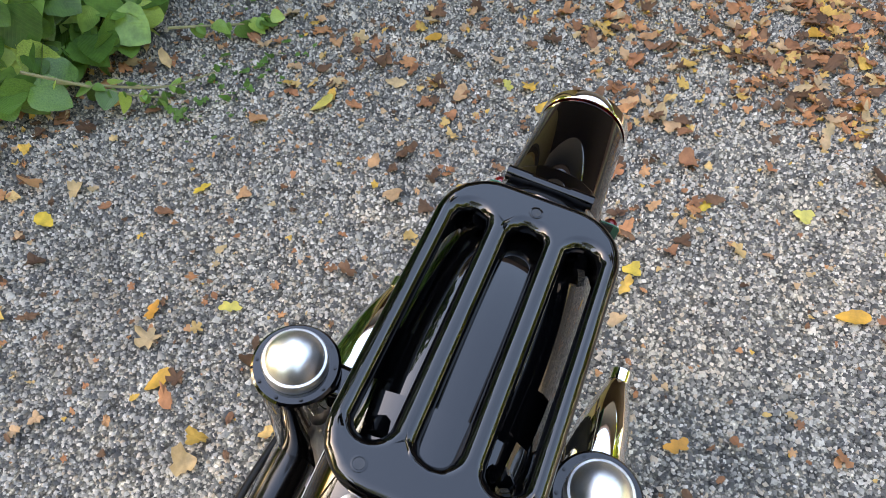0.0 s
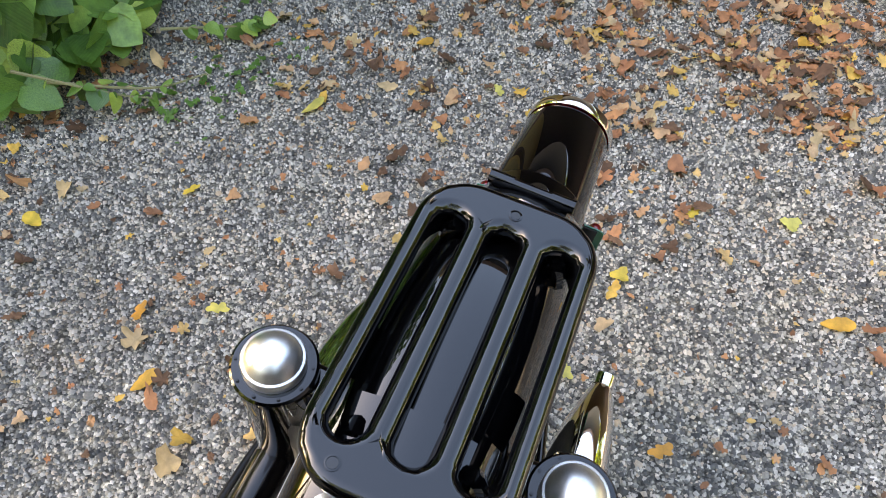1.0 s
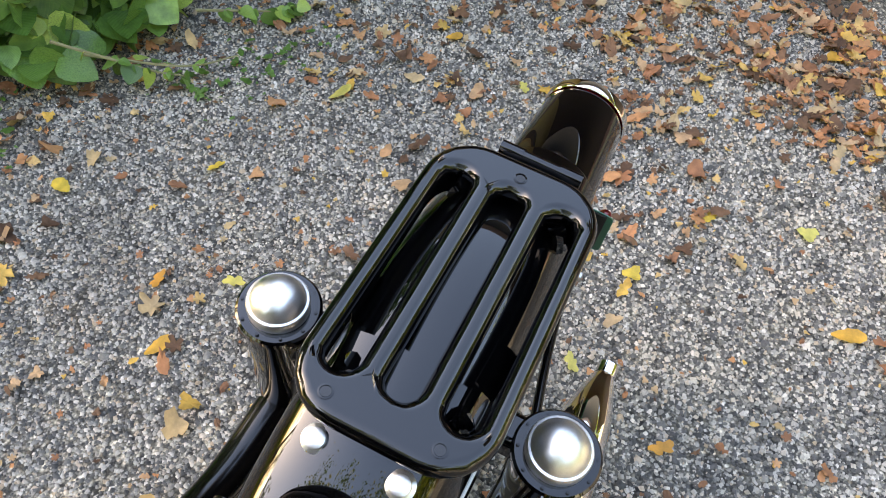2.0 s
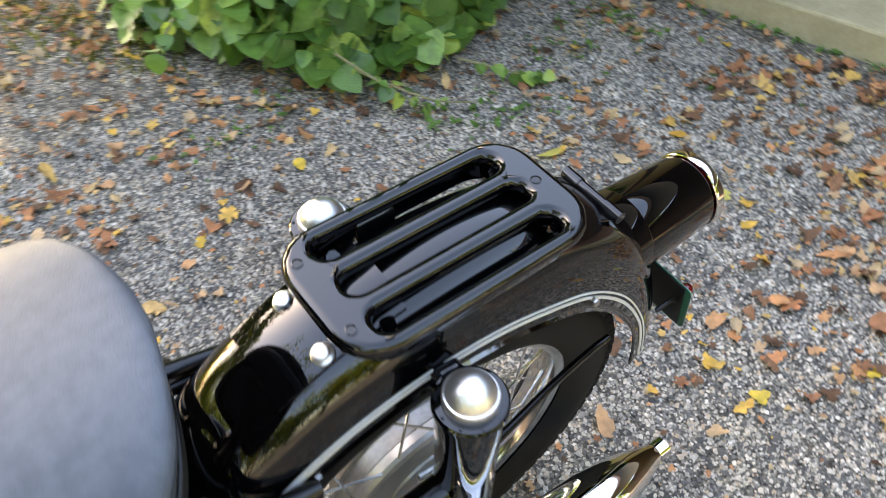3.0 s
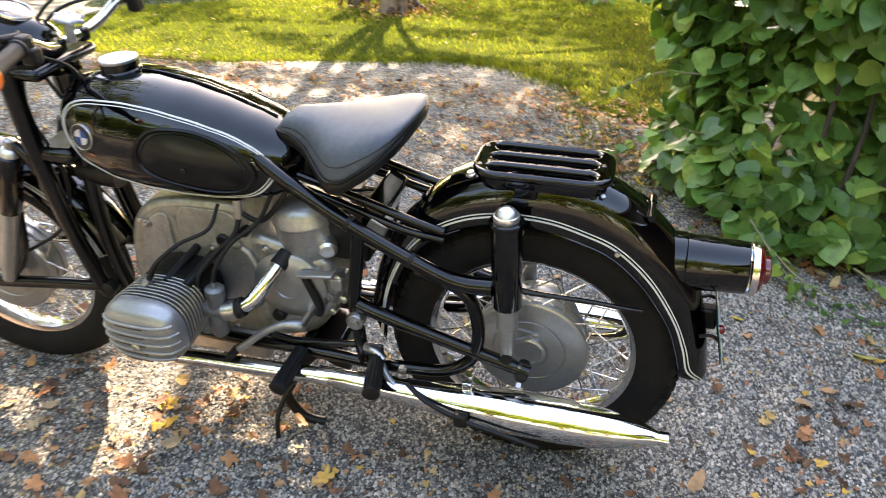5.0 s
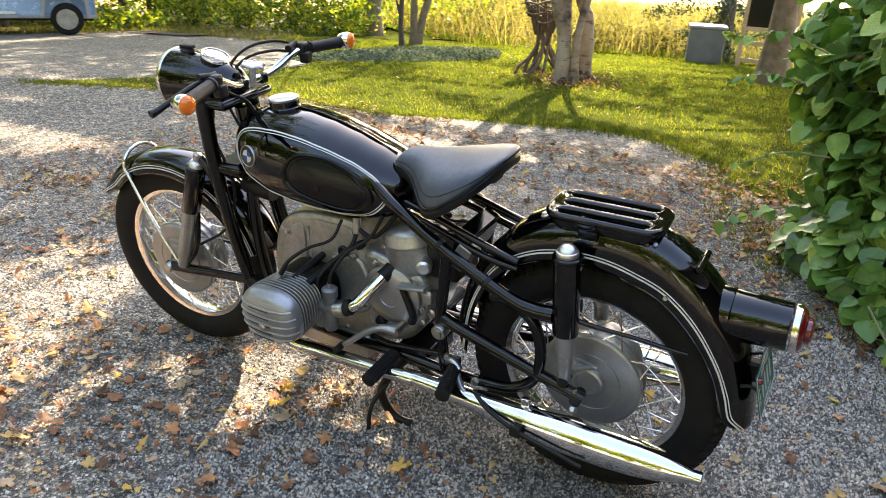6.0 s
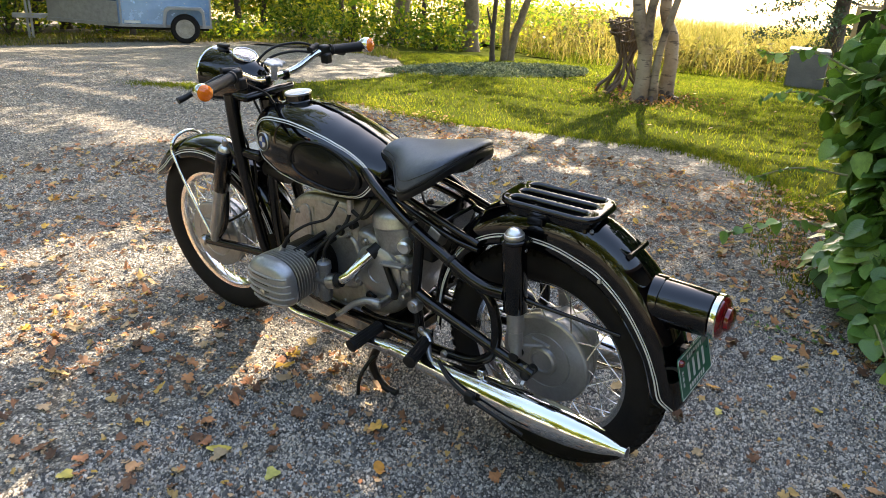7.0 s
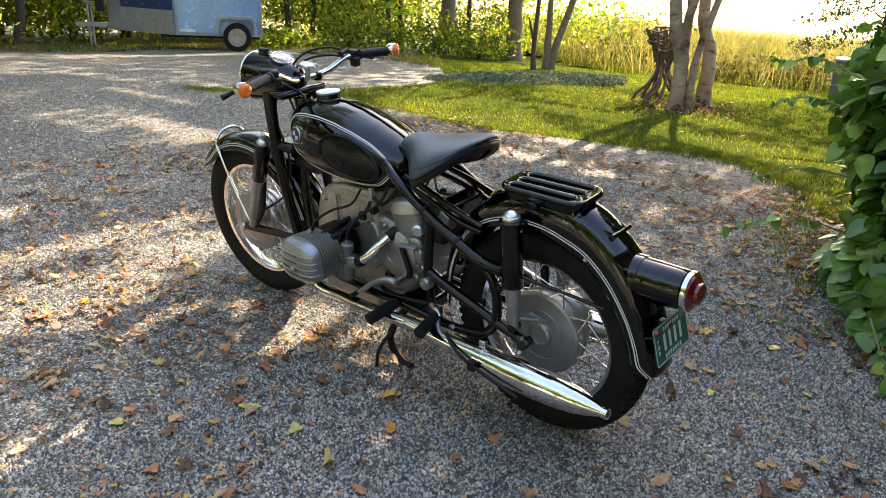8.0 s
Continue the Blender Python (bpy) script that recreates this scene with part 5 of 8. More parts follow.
box(bm, (1.74, 0.03, 0.06), (-0.19, 0.768, 0.31))
part("sill_trim", bm, M["trim"], trl, smooth=False, bevel=0.004)
bm = BM()
wall_run(bm, nose(0.0), nose(1.0), 0.03, 0.28, 0.345)
part("sill_trim", bm, M["trim"], trl, smooth=False)
for x in (-1.035, 0.655):
    bm = BM()
    box(bm, (0.035, 0.03, 1.66), (x, 0.766, 1.17))
    part("corner_trim", bm, M["trim"], trl, smooth=False, bevel=0.004)
for x in (-0.95, -0.55, -0.12, 0.16, 0.42, 0.60):
    for k in range(9):
        bm = BM()
        lathe(bm, [(0.011, 0), (0.008, 0.005), (0.0, 0.007)], (x, 0.7505, 0.42 + 0.165 * k), (0, 1, 0), 8)
        part("rivet", bm, M["trim"], trl)
for t in (0.2, 0.45, 0.68):
    for k in range(6):
        x, y = nose(t)
        bm = BM()
        lathe(bm, [(0.011, 0), (0.008, 0.005), (0.0, 0.007)], (x + 0.005, y + 0.009, 0.85 + 0.2 * k), (0.51, 0.86, 0), 8)
        part("rivet", bm, M["trim"], trl)
bm = BM()
arch = [(-0.94, 0.30), (-0.92, 0.62), (-0.86, 0.70), (-0.24, 0.70), (-0.16, 0.64), (-0.11, 0.30)]
inner = [(-0.17, 0.30), (-0.21, 0.59), (-0.28, 0.645), (-0.82, 0.645), (-0.87, 0.58), (-0.88, 0.30)]
rings_to_faces(bm, [[Vector((x, y, z)) for x, z in arch + inner] for y in (0.98, 0.745)])
part("mudguard", bm, M["trim"], trl, "pale metal mudguard", smooth=False, bevel=0.006)
for y in (0.88, -1.06):
    bm = BM()
    lathe(bm, [(0.175, -0.09), (0.255, -0.09), (0.282, -0.06), (0.282, 0.06), (0.255, 0.09), (0.175, 0.09)], (-0.54, y, 0.282), (0, 1, 0), 40)
    w = part("wheel", bm, M["tyre"], trl, "worn trailer tyre")
    bm = BM()
    lathe(bm, [(0.182, 0.095), (0.172, 0.07), (0.13, 0.06), (0.06, 0.075), (0.045, 0.095), (0.0, 0.096)], (-0.54, y, 0.282), (0, 1, 0), 36)
    rim = part("rim", bm, M["alu_sooty"], w, "dull steel rim")
    for k in range(8):
        a = 2 * math.pi * k / 8
        bm = BM()
        lathe(bm, [(0.020, 0), (0.016, 0.004)], (-0.54 + 0.11 * math.cos(a), y + 0.067, 0.282 + 0.11 * math.sin(a)), (0, 1, 0), 10)
        part("rim_hole", bm, M["dark"], rim)
bm = BM()
box(bm, (1.1, 0.08, 0.09), (2.2, -0.12, 0.36))
part("tongue", bm, M["trim"], trl, smooth=False, bevel=0.006)
bm = BM()
box(bm, (0.16, 0.30, 0.62), (2.24, -0.12, 0.95))
part("tongue_box", bm, M["satin"], trl, "dark box on the tongue", smooth=False, bevel=0.02)
JF = gz(15.05, -5.86) - TZ
for x in (2.42, 2.49):
    bm = BM()
    tube(bm, [(x, -0.12, JF), (x, -0.12, 0.80)], 0.026, 12)
    part("jack_post", bm, M["trim"], trl)
bm = BM()
tube(bm, [(2.30, -0.12, 0.80), (2.56, -0.12, 0.82)], 0.016, 8)
part("jack_handle", bm, M["trim"], trl)
bm = BM()
box(bm, (0.05, 1.7, 0.06), (-0.54, -0.08, 0.285))
part("axle", bm, M["satin"], trl, smooth=False)
bm = BM()
box(bm, (2.0, 0.06, 0.10), (0, 0.55, 0.27))
part("chassis_rail", bm, M["satin"], trl, smooth=False)
bm = BM()
box(bm, (0.30, 0.02, 0.05), (0.45, 0.775, 0.38))
part("marker_plate", bm, M["platewhite"], trl, smooth=False)


# ---- everything beyond the yard stands a little further round, crowns over the yard stay where they shade it ----
FAR_TURN = Matrix.Translation((-0.748, 1.621, 0)) @ Matrix.Rotation(radians(1.25), 4, 'Z') @ Matrix.Translation((0.748, -1.621, 0))
FAR_NAMES = ("birch_clump", "maple_tree", "ash_tree", "oak_tree", "spruce_tree", "woodland_tree", "woodland_brush", "bush", "fallen_log", "planting_bed", "plant_stand", "storage_box", "wooden_frame", "cargo_trailer")
for ob in list(scene.objects):
    if ob.parent is None and ob.name.split(".")[0] in FAR_NAMES:
        was = ob.matrix_basis.copy()
        ob.matrix_basis = FAR_TURN @ was
        for c in ob.children:
            if c.name.startswith("crown") and ob.name in ("birch_clump", "maple_tree", "ash_tree", "oak_tree"):
                c.matrix_basis = was.inverted() @ FAR_TURN.inverted() @ was @ c.matrix_basis


# ---- the motorcycle, in its own upright axes: x ahead, y to its left, z up ----
LEAN = 7.2
bike = thing("motorcycle", "black vintage motorcycle with ivory pinstripes, leaning on its side stand", "motorcycle", pose(0.009, -0.024, 0.004, -LEAN, 0.35, -0.35))
REAR, FRONT = Vector((0.060, 0, 0.333)), Vector((1.462, 0, 0.332))
FT = Matrix.Translation((1.149, 0, 0)) @ pose(0, 0, 0, 0, 0, 4.2) @ Matrix.Translation((-1.15, 0, 0))


def front(ob):
    ob.matrix_basis = FT
    return ob


def steer(ob):
    """Lamp and handlebar: turned with the fork, carried a little higher on it."""
    ob.matrix_basis = Matrix.Translation((0, 0, 0.013)) @ FT
    return ob


def both(fn):
    for side in (1, -1):
        fn(side)


def wheel(name, c, label, tyre_w, r_out, hub_r, cover_side, lug=0.0, sunk=0.0):
    Y = (0, 1, 0)
    bm = BM()
    rim = [(0.226, -0.023), (0.238, -0.031), (0.243, -0.032), (0.243, -0.028), (0.237, -0.024), (0.223, -0.013), (0.221, 0.0)]
    prof = rim + [(r, -h) for r, h in rim[::-1][1:]]
    inner = [(0.222, 0.023), (0.218, 0.013), (0.216, 0.0), (0.218, -0.013), (0.222, -0.023)]
    lathe(bm, prof + inner + [prof[0]], c, Y, 72, cap=False)
    w = part(name, bm, M["rimchrome"], bike, label)
    bm = BM()
    hw = tyre_w / 2
    side = [(0.234, -0.030), (0.250, -hw * 0.90), (0.268, -hw * 1.0), (r_out - 0.034, -hw * 0.98), (r_out - 0.018, -hw * 0.82), (r_out - 0.008, -hw * 0.5), (r_out - 0.005, 0)]
    lathe(bm, side + [(r, -h) for r, h in side[::-1][1:]], c, Y, 96, cap=False)
    tyre = part("tyre", bm, M["tyre"], w, "worn black rubber tyre")
    bm = BM()
    n = 66
    for i in range(n):
        for k, (y0, y1, ph) in enumerate(((-0.92, -0.52, 0), (-0.44, -0.06, 0.5), (0.06, 0.44, 0.0), (0.52, 0.92, 0.5))):
            rows = []
            for da in (-0.36, 0.30):
                a = 2 * math.pi * (i + ph + da) / n
                for y in (y0, y1):
                    drop = (0.034 if lug else 0.020) * abs(y) ** 3.0
                    sk = (0.10 if k % 2 else -0.10) * (y - y0) / (y1 - y0)
                    a2 = a + sk * 2 * math.pi / n * 3
                    for dr in (-0.010, 0.0):
                        r = r_out - drop + dr - lug
                        rows.append(bm.verts.new(c + Vector((r * math.cos(a2), y * hw, r * math.sin(a2)))))
            v = rows
            for f in ((1, 3, 7, 5), (0, 1, 5, 4), (2, 6, 7, 3), (0, 2, 3, 1), (4, 5, 7, 6)):
                bm.faces.new([v[q] for q in f])
    tagged(part("tread", bm, M["tyre"], w, "block tread pattern", smooth=False), kind="stuff")
    bm = BM()
    s = cover_side
    lathe(bm, [(0.020, -0.078 * s), (0.052, -0.074 * s), (0.060, -0.060 * s), (0.060, -0.045 * s), (hub_r - 0.012, -0.036 * s), (hub_r, -0.030 * s),
               (hub_r, (0.040 - sunk) * s), (hub_r - 0.006, (0.044 - sunk) * s), (0.02, (0.044 - sunk) * s)], c, Y, 56)
    hub = part("hub", bm, M["alu"], w, "aluminium drum hub")
    for yy in (-0.012, 0.014):
        bm = BM()
        lathe(bm, [(hub_r - 0.002, (yy - 0.003) * s), (hub_r + 0.006, (yy - 0.002) * s), (hub_r + 0.006, (yy + 0.002) * s), (hub_r - 0.002, (yy + 0.003) * s)], c, Y, 56, cap=False)
        part("cooling_fin", bm, M["alu"], w)
    bm = BM()
    lathe(bm, [(hub_r + 0.008, (0.040 - sunk) * s), (hub_r + 0.010, (0.052 - sunk) * s), (hub_r + 0.007, (0.0575 - sunk) * s), (hub_r + 0.001, (0.0600 - sunk) * s), (0.084, (0.0615 - sunk) * s), (0.0825, (0.0600 - sunk) * s), (0.0795, (0.0600 - sunk) * s),
               (0.078, (0.0630 - sunk) * s), (0.044, (0.0640 - sunk) * s), (0.040, (0.0720 - sunk) * s), (0.034, (0.0750 - sunk) * s), (0.030, (0.0750 - sunk) * s), (0.028, (0.070 - sunk) * s), (0.012, (0.070 - sunk) * s)], c, Y, 64)
    part("brake_cover", bm, M["alu_smooth"], w, "round grey brake cover plate", sharp=18)
    bm = BM()
    tube(bm, [c + Vector((-0.02, (0.0655 - sunk) * s, 0.050)), c + Vector((0.035, (0.0655 - sunk) * s, 0.058))], 0.0050, 8)
    part("cover_rib", bm, M["alu_smooth"], w)
    # laced spokes
    for i in range(40):
        a = 2 * math.pi * (i + 0.5) / 40
        lean = (0.42 if (i // 2) % 2 else -0.42)
        yh = 0.034 if i % 2 else -0.034
        h = c + Vector((math.cos(a + lean) * (hub_r + 0.001), yh, math.sin(a + lean) * (hub_r + 0.001)))
        q = c + Vector((math.cos(a) * 0.218, yh * 0.12, math.sin(a) * 0.218))
        bm = BM()
        tube(bm, [h, h.lerp(q, 0.86), q], [0.0020, 0.0020, 0.0034], 6)
        part("spoke", bm, M["spoke"], w)
    return w


rear_wheel = wheel("rear_wheel", REAR, "spoked rear wheel with chromed rim", 0.094, 0.332, 0.123, 1, sunk=0.022)
front_wheel = front(wheel("front_wheel", FRONT, "spoked front wheel with chromed rim", 0.088, 0.332, 0.118, 1, 0.0036))


# -- mudguards --
def mudguard(name, tops, edges, w, label, crown=2.6, n=6):
    """A deep arched guard: tops on the middle line, edges at its lower rim, w the half width."""
    T, E = spline([(x, 0, z) for x, z in tops], n), spline([(x, 0, z) for x, z in edges], n)
    rings, m = [], 22
    ws = resample_r(w, len(T)) if isinstance(w, (list, tuple)) else [w] * len(T)
    for t, e, hw in zip(T, E, ws):
        ring = []
        for k in range(m + 1):
            a = math.pi * k / m
            cy, sz = math.cos(a), math.sin(a)
            y = hw * math.copysign(abs(cy) ** (2 / crown), cy)
            f = abs(sz) ** (2 / crown)
            q = e.lerp(t, f)
            ring.append(Vector((q.x, y, q.z)))
        # rolled lip under each rim
        d = (e - t).normalized() * 0.010
        ring = [ring[0] + d + Vector((0, 0.003, 0))] + ring + [ring[-1] + d - Vector((0, 0.003, 0))]
        rings.append(ring)
    bm = BM()
    rings_to_faces(bm, rings, False)
    ob = part(name, bm, M["gloss"], bike, label, sharp=75)
    s = ob.modifiers.new("thickness", 'SOLIDIFY')
    s.thickness, s.offset = 0.0025, -1
    # twin pinstripes along both rims
    for side in (1, -1):
        for lift, r in ((0.010, 0.0019), (0.0175, 0.0011)):
            pts = []
            for t, e, hw in zip(T, E, ws):
                d = (t - e)
                ln = d.length
                f = lift / ln
                cy = (1 - min(1, f ** (crown / 2) ** 1) ** 2) ** 0.5 if f < 1 else 0
                sz = f ** (crown / 2)
                cy = max(0.0, 1 - sz * sz) ** 0.5
                y = hw * cy ** (2 / crown) + 0.0006
                q = e + d * f
                pts.append(Vector((q.x, y * side, q.z)))
            b2 = BM()
            ribbon(b2, pts, r, Vector((0, side, 0)))
            part("pinstripe", b2, M["white"], ob, "ivory pinstripe")
    return ob


def ribbon(bm, pts, half, out, height=0.0006, closed=False):
    """A flat painted line along points on a surface that faces out."""
    rings, n = [], len(pts)
    for i, p in enumerate(pts):
        d = (pts[(i + 1) % n] - pts[i - 1]) if closed else (pts[min(i + 1, n - 1)] - pts[max(i - 1, 0)])
        if d.length < 1e-7:
            d = Vector((1, 0, 0))
        d.normalize()
        o = out if isinstance(out, Vector) else out[i]
        s = d.cross(o).normalized()
        rings.append([p + s * half - o * 0.002, p + s * half + o * height, p - s * half + o * height, p - s * half - o * 0.002])
    rings_to_faces(bm, rings, True, True, closed)


rear_guard = mudguard("rear_mudguard",
    [(0.430, 0.420), (0.405, 0.520), (0.368, 0.600), (0.327, 0.655), (0.270, 0.712), (0.205, 0.748), (0.120, 0.772), (0.030, 0.779), (-0.055, 0.768), (-0.126, 0.733), (-0.204, 0.664), (-0.259, 0.582), (-0.296, 0.480), (-0.314, 0.400), (-0.322, 0.350)],
    [(0.392, 0.330), (0.376, 0.440), (0.350, 0.518), (0.312, 0.585), (0.262, 0.632), (0.195, 0.667), (0.120, 0.684), (0.040, 0.684), (-0.030, 0.668), (-0.100, 0.640), (-0.168, 0.579), (-0.226, 0.494), (-0.252, 0.427), (-0.266, 0.375), (-0.292, 0.352)],
    [0.074] * 14 + [0.066], "deep gloss black rear mudguard with twin ivory pinstripes")


def front_arc(r, a0, a1, n):
    return [(FRONT.x + r * math.cos(radians(a0 + (a1 - a0) * i / (n - 1))), FRONT.z + r * math.sin(radians(a0 + (a1 - a0) * i / (n - 1)))) for i in range(n)]


_ft, _fe = front_arc(0.366, 31, 165, 12), front_arc(0.312, 33, 165, 12)
_ft[0], _fe[0] = (1.800, 0.512), (1.772, 0.508)
front_guard = front(mudguard("front_mudguard", _ft, _fe, [0.040] + [0.066] * 11, "gloss black front mudguard with twin ivory pinstripes"))

# hinge across the rear guard and its support plate
bm = BM()
tube(bm, [(-0.158, -0.042, 0.713), (-0.158, 0.042, 0.713)], 0.0058, 14)
hinge = part("mudguard_hinge", bm, M["gloss"], bike, "black hinge tube across the mudguard")
for y in (-0.031, 0.031):
    bm = BM()
    box(bm, (0.026, 0.016, 0.003), (-0.140, y, 0.7165), Matrix.Rotation(radians(-28), 3, 'Y'))
    part("hinge_leaf", bm, M["gloss"], hinge, bevel=0.001)
    bm = BM()
    tube(bm, [(-0.158, y - 0.012, 0.713), (-0.158, y + 0.012, 0.713)], 0.0072, 14)
    part("knuckle", bm, M["gloss"], hinge)
bm = BM()
pts = spline([(0.245, 0, 0.736), (0.215, 0, 0.752), (0.175, 0, 0.768), (0.12, 0, 0.780)], 4)
rings_to_faces(bm, [[Vector((p.x, y, p.z - 0.010 * (y / 0.045) ** 2)) + Vector((0, 0, 0.004 - dz)) for dz in (0, 0.004) for y in ((-0.045, -0.02, 0.02, 0.045) if dz == 0 else (0.045, 0.02, -0.02, -0.045))] for p in pts])
tongue = part("rack_tongue", bm, M["gloss"], bike, "black mounting plate of the rack")
for y in (-0.032, 0.032):
    bm = BM()
    lathe(bm, [(0.0105, 0), (0.0105, 0.003), (0.0078, 0.0045), (0.0074, 0.0085), (0.0055, 0.0095)], (0.196, y + 0.004, 0.757), (0.30, 0, 0.95), 20)
    part("bolt", bm, M["alu_polish"], bike, "bright bolt head")
both(lambda s: bolt("bolt", (-0.104, 0.073 * s, 0.645), (0, s, 0.2), bike, 0.0055, 0.010))
both(lambda s: bolt("bolt", (-0.062, 0.052 * s, 0.752), (-0.3, 0.5 * s, 0.8), bike, 0.0055, 0.006))


# -- luggage rack: one flat casting with three long slots --
def capsule(x0, x1, y, r, n=9):
    a = [(x1 + r * math.sin(math.pi * k / n), y + r * math.cos(math.pi * k / n)) for k in range(n + 1)]
    b = [(x0 - r * math.sin(math.pi * k / n), y - r * math.cos(math.pi * k / n)) for k in range(n + 1)]
    return a + b


def rounded_rect(x0, x1, y0, y1, r, n=8):
    out = []
    for cx, cy, a0 in ((x1 - r, y1 - r, 0), (x0 + r, y1 - r, 90), (x0 + r, y0 + r, 180), (x1 - r, y0 + r, 270)):
        for k in range(n + 1):
            a = radians(a0 + 90 * k / n)
            out.append((cx + r * math.cos(a), cy + r * math.sin(a)))
    return out


def plate_with_holes(outer, holes, z):
    bm = BM()
    for loop in [outer] + holes:
        vs = [bm.verts.new((x, y, z(x, y))) for x, y in loop]
        for i in range(len(vs)):
            bm.edges.new((vs[i - 1], vs[i]))
    bmesh.ops.triangle_fill(bm, use_beauty=True, edges=list(bm.edges))
    return bm


rack_z = lambda x, y: 0.800
bm = plate_with_holes(rounded_rect(-0.072, 0.200, -0.0745, 0.0745, 0.044), [capsule(-0.024, 0.152, y, 0.0130, 12) for y in (-0.0455, 0, 0.0455)], lambda x, y: 0.8000)
for f in bm.faces:
    if f.normal.z < 0:
        f.normal_flip()
rack = part("luggage_rack", bm, M["gloss"], bike, "slotted gloss black luggage rack over the rear mudguard", sharp=60)
_s = rack.modifiers.new("thickness", 'SOLIDIFY')
_s.thickness, _s.offset = 0.0185, -1
_b = rack.modifiers.new("round", 'BEVEL')
_b.width, _b.segments, _b.limit_method, _b.angle_limit, _b.harden_normals = 0.0090, 6, 'ANGLE', radians(40), True
# skirt round the front and sides
bm = BM()
rr = rounded_rect(-0.060, 0.192, -0.069, 0.069, 0.040, 8)
rings_to_faces(bm, [[Vector((x * k + 0.069 * (1 - k), y * k, z)) for x, y in rr] for k, z in ((0.99, 0.786), (0.985, 0.772), (0.95, 0.764), (0.91, 0.766), (0.93, 0.776), (0.95, 0.784))], True, False)
part("skirt", bm, M["gloss"], rack)
for x, y in ((0.184, -0.041), (0.184, 0.041), (-0.050, 0.0)):
    bm = BM()
    z = rack_z(x, y)
    lathe(bm, [(0.0036, -0.004), (0.0044, 0.0008), (0.0054, 0.0006), (0.0060, -0.002)], (x, y, z), (0, 0, 1), 18, cap=False)
    part("eyelet", bm, M["gloss"], rack)
    bm = BM()
    lathe(bm, [(0.0038, 0.0004), (0.0036, -0.0002)], (x, y, z), (0, 0, 1), 18)
    part("hole", bm, M["dark"], rack)
for x in (0.150, -0.035):
    for s in (1, -1):
        bm = BM()
        bent(bm, [(x, 0.040 * s, 0.785), (x, 0.046 * s, 0.775), (x - 0.002, 0.050 * s, 0.755)], 0.007, 8, 4)
        part("foot", bm, M["gloss"], rack)
bm = BM()
box(bm, (0.044, 0.005, 0.036), (0.090, 0.0640, 0.763))
part("stay_plate", bm, M["frame"], rack, bevel=0.006)
bm = BM()
box(bm, (0.044, 0.005, 0.036), (0.090, -0.0640, 0.763))
part("stay_plate", bm, M["frame"], rack, bevel=0.006)


rack.matrix_basis = pose(-0.007, 0.005, -0.007, 0, 0, 1.2)


# -- tail lamp, plate --
AX = Vector((-1, 0, 0.03)).normalized()
bm = BM()
lathe(bm, [(0.0600, -0.070), (0.0595, 0.001), (0.0582, 0.004), (0.0570, 0.005), (0.0525, 0.118), (0.0515, 0.120)], (-0.231, 0, 0.602), AX, 48)
tail = part("tail_lamp", bm, M["gloss"], bike, "round black tail lamp housing")
bm = BM()
lathe(bm, [(0.0522, 0.124), (0.0536, 0.125), (0.0541, 0.130), (0.0536, 0.137), (0.0500, 0.139), (0.0480, 0.137)], (-0.231, 0, 0.602), AX, 48, cap=False)
part("rim_ring", bm, M["chrome"], tail, "chrome ring")
bm = BM()
lathe(bm, [(0.0495, 0.137), (0.0480, 0.142), (0.0400, 0.148), (0.0300, 0.150), (0.0290, 0.1505), (0.0280, 0.159), (0.021, 0.163), (0.0, 0.164)], (-0.231, 0, 0.602), AX, 48)
part("lens", bm, M["red"], tail, "dark red lens")
PL = Matrix.Translation((-0.326, 0, 0.462)) @ pose(0, 0, 0, 90, 0, -90) @ pose(0, 0, 0, -14, 0, 0)


def on_plate(bm):
    bmesh.ops.transform(bm, matrix=PL, verts=bm.verts)
    return bm


bm = BM()
rings_to_faces(bm, [[Vector((x, y, z)) for x, y in rounded_rect(-0.089, 0.089, -0.054, 0.054, 0.010, 4)] for z in (-0.0008, 0.0008)])
plate = part("number_plate", on_plate(bm), M["plategreen"], bike, "green plate with pale characters")
bm = BM()
for k, (x0, x1, y0, y1) in enumerate(((-0.086, 0.086, 0.0495, 0.0515), (-0.086, 0.086, -0.0515, -0.0495), (-0.0865, -0.0845, -0.050, 0.050), (0.0845, 0.0865, -0.050, 0.050))):
    box(bm, (x1 - x0, y1 - y0, 0.0006), ((x0 + x1) / 2, (y0 + y1) / 2, 0.0012))
part("border", on_plate(bm), M["platewhite"], plate, smooth=False)
for x, y, w, h in [(-0.038 + 0.028 * k, 0.0, 0.011, 0.046) for k in range(4)] + [(-0.036 + 0.0125 * k, 0.037, 0.0075, 0.011) for k in range(7)] + [(-0.039 + 0.0130 * k, -0.038, 0.0075, 0.012) for k in range(7)] + [(-0.070, 0.012 - 0.015 * k, 0.007, 0.010) for k in range(3)]:
    bm = BM()
    box(bm, (w, h, 0.0006), (x, y, 0.0012))
    part("character_bar", on_plate(bm), M["platewhite"], plate, smooth=False)
bm = BM()
box(bm, (0.024, 0.016, 0.0006), (0.060, 0.037, 0.0013))
part("sticker", on_plate(bm), M["dial"], plate, smooth=False)
bm = BM()
box(bm, (0.160, 0.100, 0.0014), (0, 0.004, -0.0030))
part("backing", on_plate(bm), M["satin"], plate, bevel=0.0005)
